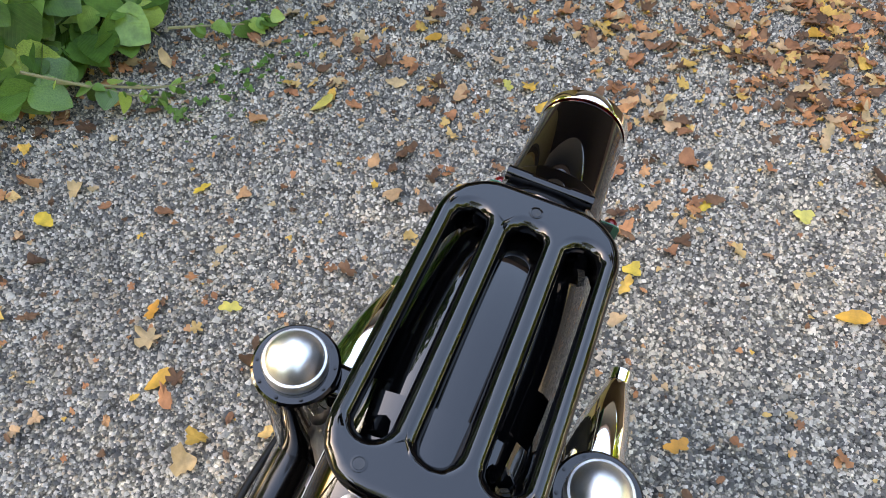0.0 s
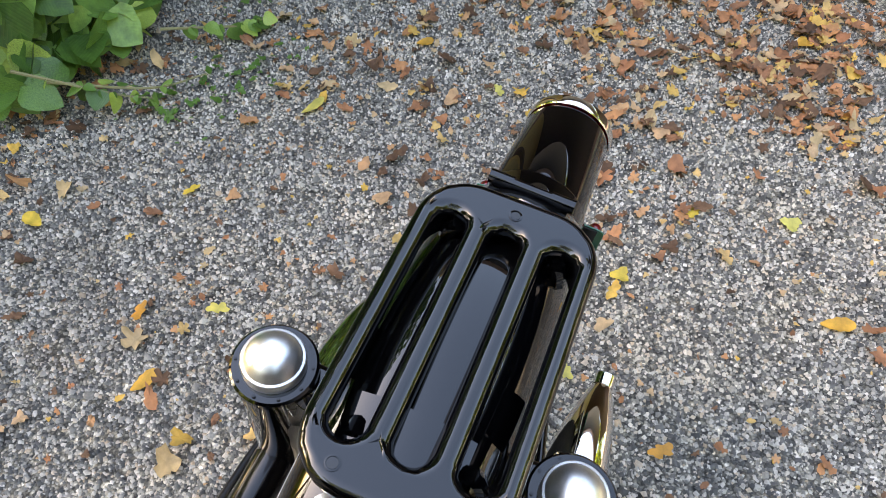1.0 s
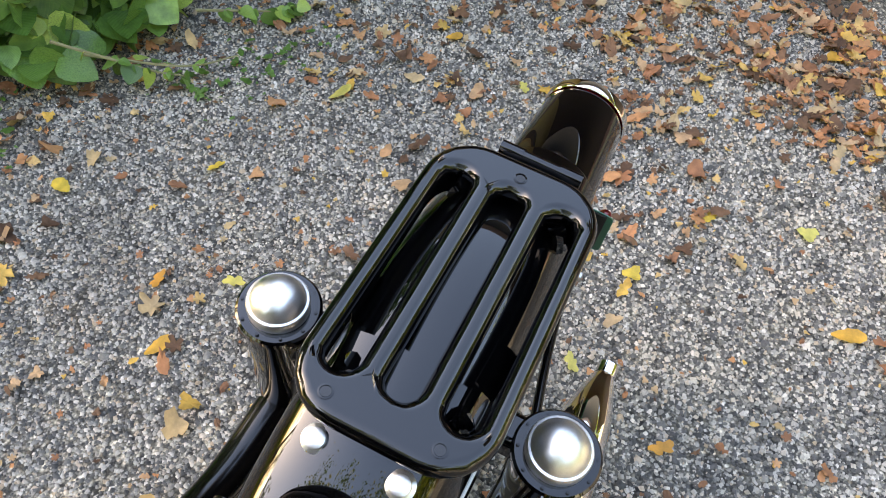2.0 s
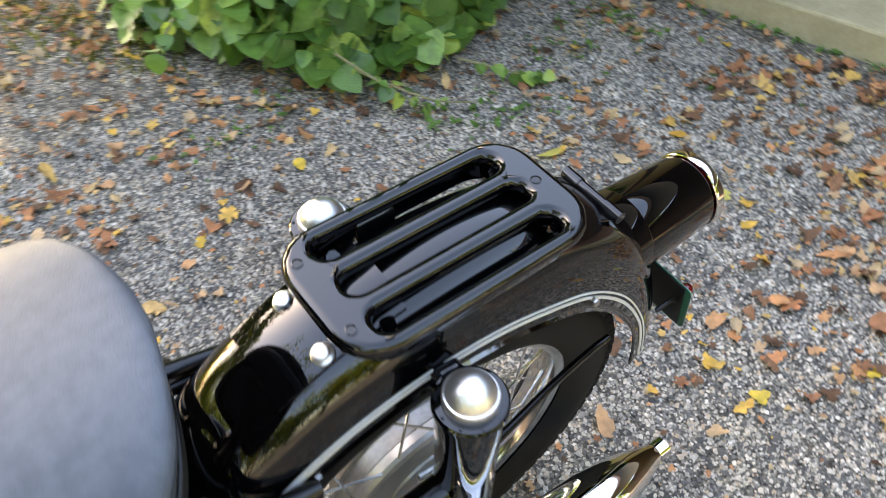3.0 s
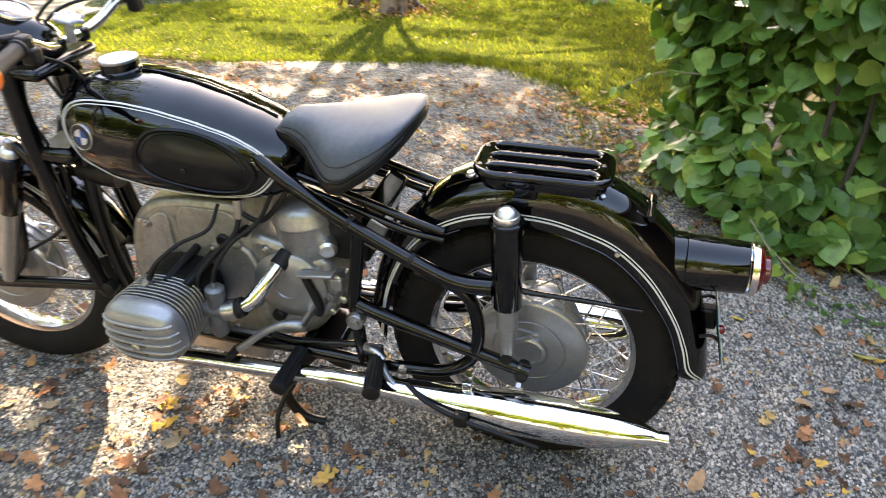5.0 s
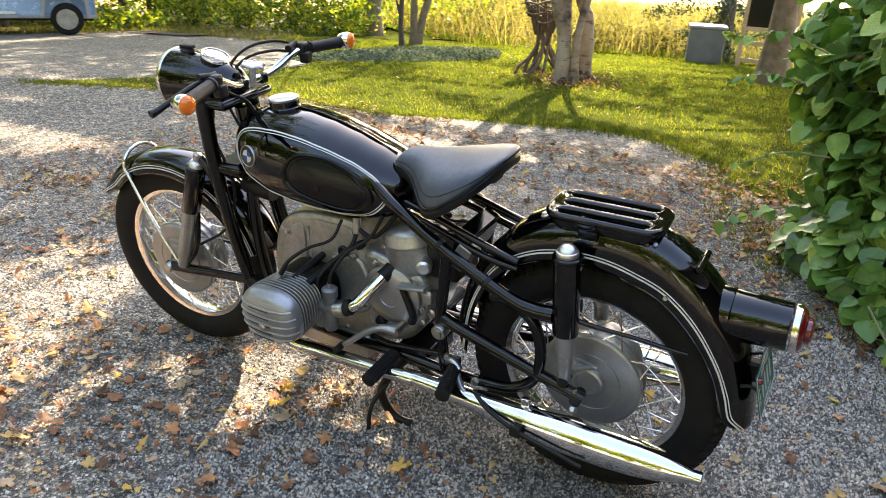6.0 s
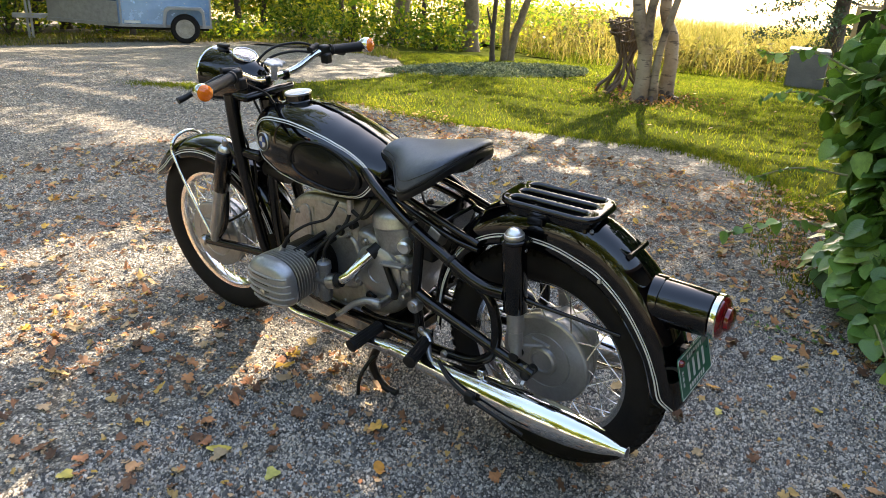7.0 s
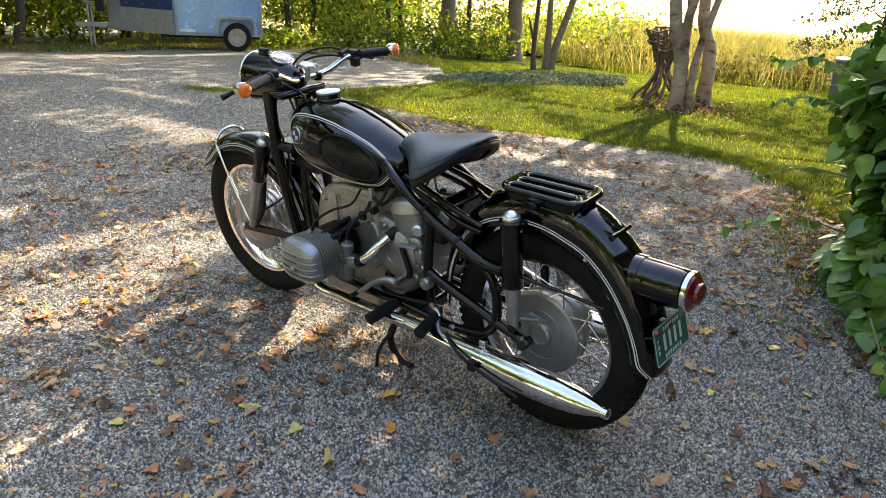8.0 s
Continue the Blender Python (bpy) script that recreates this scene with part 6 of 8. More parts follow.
for s in (1, -1):
    bm = BM()
    lathe(bm, [(0.009, 0), (0.009, 0.006), (0.006, 0.010), (0.0, 0.011)], PL @ Vector((-0.076 * s, 0.042, 0.001)), (-1, 0, 0.2), 20)
    part("reflector", bm, M["red"], plate, "small red reflector")
    bm = BM()
    bent(bm, [(-0.285, 0.066 * s, 0.470), (-0.305, 0.068 * s, 0.478), (-0.325, 0.070 * s, 0.470)], 0.004, 8, 4)
    part("plate_bracket", bm, M["satin"], plate)
bm = BM()
box(bm, (0.040, 0.03, 0.05), (-0.300, 0, 0.475))
part("plate_block", bm, M["satin"], plate, bevel=0.006)


# -- rear suspension --
def rear_shock(s):
    top, low = Vector((0.106, 0.122 * s, 0.718)), Vector((0.098, 0.124 * s, 0.520))
    d = (low - top).normalized()
    bm = BM()
    lathe(bm, [(0.0235, -0.0005), (0.0325, 0.0), (0.0345, 0.002), (0.0345, 0.008), (0.0312, 0.011), (0.0312, 0.198), (0.0295, 0.201)], top, d, 40)
    sh = part("shock_absorber", bm, M["gloss"], bike, "black shock tower with bright domed cap")
    bm = BM()
    lathe(bm, [(0.0245, -0.001), (0.0254, 0.001), (0.0254, 0.0095), (0.0244, 0.0112), (0.0226, 0.0118), (0.0214, 0.0145), (0.0180, 0.0202), (0.0120, 0.0250), (0.0062, 0.0274), (0.0, 0.0280)], top, -d, 40)
    part("cap", bm, M["alu_polish"], sh, "polished domed cap")
    bm = BM()
    lathe(bm, [(0.0225, 0.198), (0.0225, 0.258), (0.0190, 0.262), (0.0190, 0.306), (0.0150, 0.318), (0.0150, 0.336)], top, d, 32)
    part("slider", bm, M["alu_smooth"], sh, "bare aluminium lower leg")
    for k in range(10):
        a = 2 * math.pi * k / 10
        bm = BM()
        p = top + Vector((math.cos(a) * 0.0300, math.sin(a) * 0.0300, 0.0))
        lathe(bm, [(0.0016, -0.001), (0.0013, 0.0012)], p, -d, 6)
        part("notch", bm, M["frame"], sh, smooth=False)
    foot = top + d * 0.334
    bm = BM()
    tube(bm, [foot + Vector((0, -0.018, 0)), foot + Vector((0, 0.016, 0))], 0.013, 16)
    part("eye", bm, M["satin"], sh)
    # axle clamp and bolts
    bm = BM()
    lathe(bm, [(0.014, -0.02), (0.014, 0.025), (0.010, 0.028)], (0.060, 0.110 * s, 0.335), (0, s, 0), 20)
    axle = part("axle_nut", bm, M["satin"], bike)
    bm = BM()
    tube(bm, [(0.066, 0.122 * s, 0.360), (0.060, 0.128 * s, 0.310)], 0.0065, 10)
    part("clamp_bolt", bm, M["steel"], axle)
    bolt("nut", (0.062, 0.128 * s, 0.312), (0, s, -0.9), bike, 0.010, 0.012)
    # swinging arm
    bm = BM()
    bent(bm, [(0.432, 0.112 * s, 0.446), (0.380, 0.118 * s, 0.432), (0.230, 0.119 * s, 0.390), (0.120, 0.119 * s, 0.360), (0.045, 0.117 * s, 0.338)], [0.017, 0.0165, 0.0160, 0.0155, 0.015], 16, 5)
    part("swinging_arm", bm, M["frame"], bike)
    # upper frame tube into the tower, and the loop under it
    bm = BM()
    bent(bm, [(0.640, 0.085 * s, 0.775), (0.553, 0.118 * s, 0.734), (0.478, 0.126 * s, 0.690), (0.378, 0.128 * s, 0.635), (0.250, 0.126 * s, 0.572), (0.190, 0.124 * s, 0.554), (0.128, 0.124 * s, 0.556)], [0.015, 0.0155, 0.0155, 0.015, 0.0165, 0.019, 0.020], 16, 6)
    up = part("upper_frame_tube", bm, M["frame"], bike)
    for q in ((0.300, 0.127 * s, 0.597), (0.430, 0.127 * s, 0.664)):
        bm = BM()
        dd = Vector((0.90, 0, 0.46)).normalized()
        tube(bm, [Vector(q) - dd * 0.005, Vector(q) + dd * 0.005], 0.0185, 16)
        part("clip", bm, M["satin"], up)
    bm = BM()
    bent(bm, [(0.290, 0.124 * s, 0.568), (0.235, 0.123 * s, 0.556), (0.187, 0.122 * s, 0.528), (0.164, 0.121 * s, 0.480), (0.158, 0.120 * s, 0.410), (0.176, 0.120 * s, 0.346), (0.232, 0.119 * s, 0.302), (0.319, 0.118 * s, 0.287), (0.430, 0.115 * s, 0.280), (0.563, 0.115 * s, 0.285), (0.748, 0.115 * s, 0.285), (0.900, 0.105 * s, 0.285), (1.010, 0.085 * s, 0.330)],
         [0.013] + [0.0145] * 12, 14, 5)
    part("lower_frame_rail", bm, M["frame"], bike)
    # upright behind the gearbox with the pivot bolt
    bm = BM()
    bent(bm, [(0.415, 0.116 * s, 0.640), (0.425, 0.116 * s, 0.560), (0.440, 0.114 * s, 0.450), (0.435, 0.114 * s, 0.350), (0.430, 0.114 * s, 0.285)], 0.0150, 14, 5)
    part("frame_upright", bm, M["frame"], bike)
    bm = BM()
    lathe(bm, [(0.0205, -0.012), (0.0205, 0.010), (0.0185, 0.013), (0.0125, 0.014), (0.0115, 0.019), (0.008, 0.020)], (0.433, 0.130 * s, 0.414), (0, s, 0), 24)
    part("pivot_cap", bm, M["steel"], bike, "bright pivot bolt")
    # thin stay from the tower back to the guard
    bm = BM()
    bent(bm, [(0.085, 0.118 * s, 0.555), (0.030, 0.108 * s, 0.545), (-0.060, 0.090 * s, 0.532), (-0.135, 0.078 * s, 0.520), (-0.168, 0.0755 * s, 0.518)], [0.007, 0.0055, 0.005, 0.0048, 0.0045], 10, 5)
    part("mudguard_stay", bm, M["frame"], bike)
    # lug between tower and guard
    bm = BM()
    box(bm, (0.030, 0.045, 0.030), (0.098, 0.092 * s, 0.690))
    part("tower_lug", bm, M["gloss"], bike, bevel=0.006)
    bolt("bolt", (0.080, 0.114 * s, 0.690), (0, s, 0.1), bike, 0.008, 0.010)


both(rear_shock)
bm = BM()
tube(bm, [(0.052, 0.060, 0.392), (0.092, 0.100, 0.400)], 0.005, 10)
part("brake_lever", bm, M["alu_smooth"], bike)
# final drive on the far side
bm = BM()
lathe(bm, [(0.03, 0.045), (0.10, 0.05), (0.105, 0.07), (0.095, 0.10), (0.05, 0.125), (0.02, 0.128)], REAR, (0, -1, 0), 40)
part("final_drive", bm, M["alu"], bike, "aluminium final drive housing")
bm = BM()
tube(bm, [(0.40, -0.118, 0.44), (0.16, -0.118, 0.375), (0.08, -0.115, 0.345)], [0.032, 0.030, 0.034], 20)
part("shaft_tube", bm, M["frame"], bike)


# -- exhausts --
def exhaust(s):
    ctr = [(0.905, 0.215, 0.395), (0.935, 0.220, 0.330), (0.890, 0.205, 0.275), (0.800, 0.188, 0.262), (0.640, 0.178, 0.260), (0.480, 0.172, 0.266)]
    bm = BM()
    bent(bm, [(x, y * s, z) for x, y, z in ctr], 0.0195, 18, 6)
    ex = part("exhaust", bm, M["chrome"], bike, "chrome exhaust pipe and tapered silencer")
    bm = BM()
    prof = [(0.500, 0.0205), (0.470, 0.0225), (0.420, 0.0245), (0.330, 0.0285), (0.250, 0.0345), (0.160, 0.0430), (0.060, 0.0480), (-0.040, 0.0480), (-0.110, 0.0440), (-0.160, 0.0370), (-0.197, 0.0280), (-0.225, 0.0190), (-0.238, 0.0145), (-0.254, 0.0140)]
    tube(bm, [(x, (0.172 + 0.006 * (0.5 - x)) * s, 0.268 + 0.010 * max(0, 0.1 - x) / 0.35) for x, r in prof], [r for x, r in prof], 36)
    sil = part("silencer", bm, M["chrome"], ex, "polished chrome silencer")
    bm = BM()
    tube(bm, [(-0.238, 0.1765 * s, 0.2778), (-0.2565, 0.1765 * s, 0.2785)], 0.0156, 20)
    part("tip", bm, M["chrome"], ex)
    bm = BM()
    tube(bm, [(-0.2555, 0.1765 * s, 0.2785), (-0.2570, 0.1765 * s, 0.2785)], 0.0120, 20)
    part("outlet", bm, M["dark"], ex)
    bm = BM()
    tube(bm, [(0.182, 0.174 * s, 0.268), (0.158, 0.174 * s, 0.268)], [0.0425, 0.0450], 30)
    part("clamp_band", bm, M["chrome"], ex, "chrome strap round the silencer")
    bm = BM()
    box(bm, (0.022, 0.016, 0.030), (0.168, 0.174 * s, 0.318))
    part("clamp_ear", bm, M["chrome"], ex, bevel=0.003)
    bolt("clamp_bolt", (0.168, 0.178 * s, 0.326), (0, s, 0), ex, 0.007, 0.01)
    bm = BM()
    tube(bm, [(0.520, 0.174 * s, 0.265), (0.490, 0.173 * s, 0.266)], 0.0235, 24)
    part("joint_collar", bm, M["chrome"], ex)
    # black steel rod beside the silencer
    bm = BM()
    bent(bm, [(0.300, 0.190 * s, 0.310), (0.250, 0.214 * s, 0.292), (0.170, 0.228 * s, 0.272), (0.080, 0.232 * s, 0.256), (0.000, 0.232 * s, 0.238)], [0.0058, 0.0058, 0.0058, 0.0055, 0.005], 10, 5)
    rod = part("stay_rod", bm, M["satin"], ex)
    bm = BM()
    box(bm, (0.030, 0.018, 0.034), (0.170, 0.226 * s, 0.270))
    part("rubber_block", bm, M["rubber"], rod, bevel=0.005)


both(exhaust)


# -- front fork, swinging link type --
def fork(s):
    bm = BM()
    bent(bm, [(1.205, 0.098 * s, 0.905), (1.202, 0.100 * s, 0.820), (1.196, 0.102 * s, 0.720), (1.178, 0.103 * s, 0.560), (1.140, 0.103 * s, 0.380), (1.122, 0.102 * s, 0.345)], [0.022, 0.022, 0.021, 0.020, 0.019, 0.018], 18, 5)
    leg = front(part("fork_leg", bm, M["frame"], bike, "black tubular fork leg"))
    bm = BM()
    bent(bm, [(1.255, 0.104 * s, 0.745), (1.215, 0.103 * s, 0.700), (1.195, 0.102 * s, 0.640)], [0.012, 0.016, 0.016], 12, 5)
    part("shock_bracket", bm, M["frame"], leg)
    bm = BM()
    bent(bm, [(1.128, 0.106 * s, 0.360), (1.250, 0.106 * s, 0.352), (1.400, 0.106 * s, 0.338), (1.475, 0.104 * s, 0.332)], 0.0155, 14, 5)
    part("fork_link", bm, M["frame"], leg, "black leading link")
    top, low = Vector((1.262, 0.110 * s, 0.712)), Vector((1.398, 0.110 * s, 0.355))
    d = (low - top).normalized()
    bm = BM()
    lathe(bm, [(0.020, -0.004), (0.0275, 0.0), (0.0285, 0.004), (0.0285, 0.158), (0.027, 0.160)], top, d, 32)
    sh = front(part("front_shock", bm, M["gloss"], bike, "black front shock tower with bright cap"))
    bm = BM()
    lathe(bm, [(0.0225, 0.0), (0.0225, 0.008), (0.018, 0.016), (0.010, 0.022), (0.0, 0.024)], top, -d, 28)
    part("cap", bm, M["alu_polish"], sh)
    bm = BM()
    lathe(bm, [(0.012, 0.006), (0.012, 0.042), (0.006, 0.046)], top, -d, 16)
    part("top_eye", bm, M["steel"], sh)
    bm = BM()
    lathe(bm, [(0.0235, 0.156), (0.0235, 0.340), (0.020, 0.352), (0.018, 0.385)], top, d, 28)
    part("slider", bm, M["alu_smooth"], sh, "bare aluminium lower leg")
    bm = BM()
    bent(bm, [(1.300, 0.085 * s, 0.640), (1.305, 0.098 * s, 0.560), (1.330, 0.106 * s, 0.430), (1.395, 0.108 * s, 0.350)], 0.009, 10, 5)
    front(part("guard_stay", bm, M["frame"], bike))
    bm = BM()
    lathe(bm, [(0.017, -0.03), (0.017, 0.008), (0.012, 0.014)], (1.462, 0.110 * s, 0.332), (0, s, 0), 18)
    front(part("axle_nut", bm, M["steel"], bike))
    bm = BM()
    lathe(bm, [(0.020, -0.02), (0.022, 0.012), (0.015, 0.016)], (1.122, 0.104 * s, 0.352), (0, s, 0), 18)
    front(part("link_pivot", bm, M["satin"], bike))


both(fork)
bm = BM()
arc = [(1.612, 0.072 * math.cos(a), 0.636 + 0.056 * math.sin(a)) for a in (math.pi * k / 8 for k in range(9))]
bent(bm, [(1.440, 0.092, 0.345), (1.530, 0.086, 0.490), (1.592, 0.076, 0.600)] + arc + [(1.592, -0.076, 0.600), (1.530, -0.086, 0.490), (1.440, -0.092, 0.345)], 0.0062, 10, 4)
front(part("guard_hoop", bm, M["chrome"], bike, "chrome hoop stay over the front mudguard"))
bm = BM()
box(bm, (0.075, 0.215, 0.026), (1.160, 0, 0.900))
front(part("top_yoke", bm, M["frame"], bike, bevel=0.012))
bm = BM()
box(bm, (0.10, 0.225, 0.040), (1.150, 0, 0.715))
front(part("lower_yoke", bm, M["frame"], bike, bevel=0.014))
bm = BM()
tube(bm, [(1.125, 0, 0.885), (1.105, 0, 0.690)], 0.034, 24)
part("steering_head", bm, M["frame"], bike)
for s in (1, -1):
    bm = BM()
    bent(bm, [(1.100, 0.030 * s, 0.760), (1.108, 0.045 * s, 0.640), (1.095, 0.060 * s, 0.480), (1.060, 0.075 * s, 0.350), (1.005, 0.085 * s, 0.300)], 0.0175, 14, 5)
    part("down_tube", bm, M["frame"], bike)
bm = BM()
bent(bm, [(1.10, 0, 0.72), (0.90, 0, 0.70), (0.66, 0, 0.735), (0.56, 0, 0.735)], 0.022, 14, 5)
part("backbone_tube", bm, M["frame"], bike)
bm = BM()
lathe(bm, [(0.030, -0.05), (0.034, -0.03), (0.034, 0.05), (0.03, 0.052)], (1.080, 0.030, 0.655), (1, 0, 0.1), 24)
part("horn", bm, M["satin"], bike)

# -- fuel tank --
_tx = [0.556, 0.562, 0.580, 0.61, 0.65, 0.72, 0.80, 0.88, 0.96, 1.03, 1.075, 1.100, 1.114, 1.120]
_tt = [0.765, 0.783, 0.800, 0.819, 0.839, 0.867, 0.889, 0.902, 0.905, 0.899, 0.885, 0.867, 0.846, 0.832]
_tb = [0.730, 0.706, 0.684, 0.670, 0.662, 0.658, 0.658, 0.664, 0.678, 0.704, 0.736, 0.764, 0.792, 0.806]
_tw = [0.030, 0.058, 0.085, 0.104, 0.117, 0.130, 0.138, 0.142, 0.142, 0.132, 0.110, 0.081, 0.046, 0.020]
NT, NB = 2.25, 3.2


def tank_at(x):
    return [float(np.interp(x, _tx, v)) for v in (_tt, _tb, _tw)]


def tank_y(x, z):
    """Half width of the tank at a height."""
    t, b, w = tank_at(x)
    zc = b + (t - b) * 0.40
    f = (z - zc) / (t - zc) if z > zc else (zc - z) / (zc - b)
    n = NT if z > zc else NB
    return w * max(0.0, 1 - min(1, f) ** n) ** (1 / n)


bm = BM()
rings = []
for p in spline([(x, i, 0) for i, x in enumerate(_tx)], 4):
    t, b, w = tank_at(p.x)
    zc = b + (t - b) * 0.40
    ring = []
    for k in range(56):
        a = 2 * math.pi * k / 56
        cy, sz = math.cos(a), math.sin(a)
        n = NT if sz > 0 else NB
        h = (t - zc) if sz > 0 else (zc - b)
        ring.append(Vector((p.x, w * math.copysign(abs(cy) ** (2 / n), cy), zc + h * math.copysign(abs(sz) ** (2 / n), sz))))
    rings.append(ring)
rings_to_faces(bm, rings)
tank = part("fuel_tank", bm, M["gloss"], bike, "gloss black fuel tank with twin ivory pinstripes", sharp=70)
_stripe = [(1.040, 0.858), (0.960, 0.870), (0.848, 0.862), (0.718, 0.832), (0.632, 0.792), (0.597, 0.750), (0.612, 0.712), (0.664, 0.685), (0.799, 0.681), (0.957, 0.703), (1.045, 0.752), (1.068, 0.815)]


def on_tank(loop, s, lift=0.0005):
    pts, outs = [], []
    for p in loop:
        x, z = p.x, p.z
        e = 0.003
        y = tank_y(x, z)
        gx = (tank_y(x + e, z) - tank_y(x - e, z)) / (2 * e)
        gz = (tank_y(x, z + e) - tank_y(x, z - e)) / (2 * e)
        nrm = Vector((-gx, 1, -gz)).normalized()
        q = Vector((x, y, z)) + nrm * lift
        pts.append(Vector((q.x, q.y * s, q.z)))
        outs.append(Vector((nrm.x, nrm.y * s, nrm.z)))
    return pts, outs


for s in (1, -1):
    for k, half in ((1.0, 0.0020), (0.955, 0.0011)):
        c0 = Vector((0.83, 0, 0.775))
        loop = [Vector((c0.x + (q.x - c0.x) * (1 - (1 - k) * 0.5), 0, c0.z + (q.z - c0.z) * (1 - (1 - k) * 1.3))) for q in spline([(x, 0, z) for x, z in _stripe], 9, True)]
        pts, outs = on_tank(loop, s)
        bm = BM()
        ribbon(bm, pts, half, outs, 0.0006, True)
        part("pinstripe", bm, M["white"], tank, "ivory pinstripe")
    # rubber knee pad
    _pad = [(0.884, 0.768), (0.868, 0.812), (0.825, 0.832), (0.742, 0.826), (0.668, 0.795), (0.628, 0.752), (0.636, 0.716), (0.676, 0.702), (0.760, 0.710), (0.850, 0.733)]
    loop = spline([(x, 0, z) for x, z in _pad], 6, True)
    c0 = Vector((0.756, 0, 0.768))
    rings = []
    for k, lift in ((1.0, -0.001), (1.0, 0.0065), (0.985, 0.0095), (0.925, 0.0100), (0.905, 0.0085), (0.89, 0.0045), (0.84, 0.0042), (0.81, 0.0075), (0.5, 0.0085), (0.02, 0.0088)):
        pts, _ = on_tank([c0 + (q - c0) * k for q in loop], s, lift)
        rings.append(pts)
    bm = BM()
    rings_to_faces(bm, rings)
    pad = part("knee_pad", bm, M["kneerubber"], tank, "black rubber knee pad")
    pts, outs = on_tank([Vector((0.771, 0, 0.752))], s, 0.0085)
    bm = BM()
    lathe(bm, [(0.0075, 0), (0.0072, 0.002), (0.004, 0.0028)], pts[0], outs[0], 18)
    part("screw", bm, M["frame"], pad)
    # round badge: dark ring, four plain quarters
    pts, outs = on_tank([Vector((1.008, 0, 0.798))], s, 0.0012)
    bp, bn = pts[0], outs[0]
    bm = BM()
    lathe(bm, [(0.0280, -0.008), (0.0280, 0.001), (0.0265, 0.0022), (0.0255, 0.0015), (0.0175, 0.0015)], bp, bn, 40)
    badge = part("round_badge", bm, M["dark"], tank, "round enamel badge")
    bm = BM()
    lathe(bm, [(0.0286, -0.008), (0.0289, 0.0014), (0.0277, 0.0026), (0.0268, 0.0018)], bp, bn, 40, cap=False)
    part("bezel", bm, M["alu_polish"], badge)
    u = Vector((0, 0, 1)) - bn * bn.z
    u.normalize()
    v = bn.cross(u)
    for q in range(4):
        bm = BM()
        vs = [bp + bn * 0.0022] + [bp + bn * 0.0022 + (u * math.cos(a) + v * math.sin(a)) * 0.0172 for a in (math.pi / 2 * (q + k / 6) for k in range(7))]
        f = bm.faces.new([bm.verts.new(x) for x in vs])
        ex = bmesh.ops.extrude_face_region(bm, geom=[f])
        bmesh.ops.translate(bm, vec=bn * 0.0006, verts=[g for g in ex["geom"] if isinstance(g, bmesh.types.BMVert)])
        part("quarter", bm, M["blue"] if q % 2 else M["badgewhite"], badge, smooth=False)
# filler cap
bm = BM()
lathe(bm, [(0.046, -0.012), (0.044, 0.0), (0.0405, 0.004), (0.0405, 0.0205), (0.038, 0.0215)], (0.978, 0, 0.900), (0.06, 0, 1), 40)
neck = part("filler_neck", bm, M["gloss"], tank)
bm = BM()
lathe(bm, [(0.0405, 0.020), (0.0415, 0.0225), (0.0418, 0.026), (0.0400, 0.0285), (0.0380, 0.0286), (0.0365, 0.0276), (0.0, 0.0280)], (0.978, 0, 0.900), (0.06, 0, 1), 48)
part("filler_cap", bm, M["alu_polish"], tank, "round chrome filler cap")
bm = BM()
bent(bm, [(0.925, 0.0, 0.906), (0.86, 0.0, 0.9015), (0.78, 0.0, 0.886), (0.70, 0.0, 0.861), (0.62, 0.0, 0.826)], 0.0032, 8, 5)
part("tank_seam", bm, M["gloss"], tank)

# -- saddle --
_sx = [0.608, 0.601, 0.588, 0.562, 0.527, 0.490, 0.454, 0.418, 0.383, 0.350, 0.325, 0.311, 0.304]
_sc = [0.818, 0.832, 0.842, 0.848, 0.850, 0.852, 0.855, 0.860, 0.867, 0.873, 0.876, 0.876, 0.872]
_sw = [0.018, 0.034, 0.046, 0.054, 0.072, 0.108, 0.142, 0.155, 0.153, 0.138, 0.110, 0.075, 0.035]
_se = [0.810, 0.812, 0.810, 0.808, 0.796, 0.777, 0.764, 0.772, 0.794, 0.817, 0.838, 0.851, 0.858]
bm = BM()
rings, skirt, pipe_l, pipe_r = [], [], [], []
S = spline([(x, c, 0) for x, c in zip(_sx, _sc)], 4)
W = spline([(x, c, 0) for x, c in zip(_sx, _sw)], 4)
E_ = spline([(x, c, 0) for x, c in zip(_sx, _se)], 4)
for p, w, e in zip(S, W, E_):
    c, hw, ez = p.y, w.y, e.y
    ring = []
    for k in range(33):
        u = -1 + 2 * k / 32
        u = math.copysign(abs(u) ** 0.85, u)
        ring.append(Vector((p.x + 0.010 * abs(u) ** 3, hw * math.sin(u * math.pi / 2), c + (ez - c) * abs(u) ** 2.3)))
    rings.append(ring)
    lo = 0.030
    skirt.append([ring[0] + Vector((0, 0.001, 0)), ring[0] + Vector((0, -0.004, -lo * 0.5)), ring[0] + Vector((0, 0.004, -lo)), ring[0] + Vector((0, 0.022, -lo * 0.9))])
    pipe_l.append(ring[0])
    pipe_r.append(ring[-1])
rings_to_faces(bm, rings, False)
seat = part("saddle", bm, M["leather"], bike, "black grained leather solo saddle", sharp=80)
_s = seat.modifiers.new("thickness", 'SOLIDIFY')
_s.thickness, _s.offset = 0.012, -1
bm = BM()
edge = [q for q in pipe_l] + [q for q in pipe_r[::-1]]
cen = Vector((0.45, 0, 0.80))
rs = []
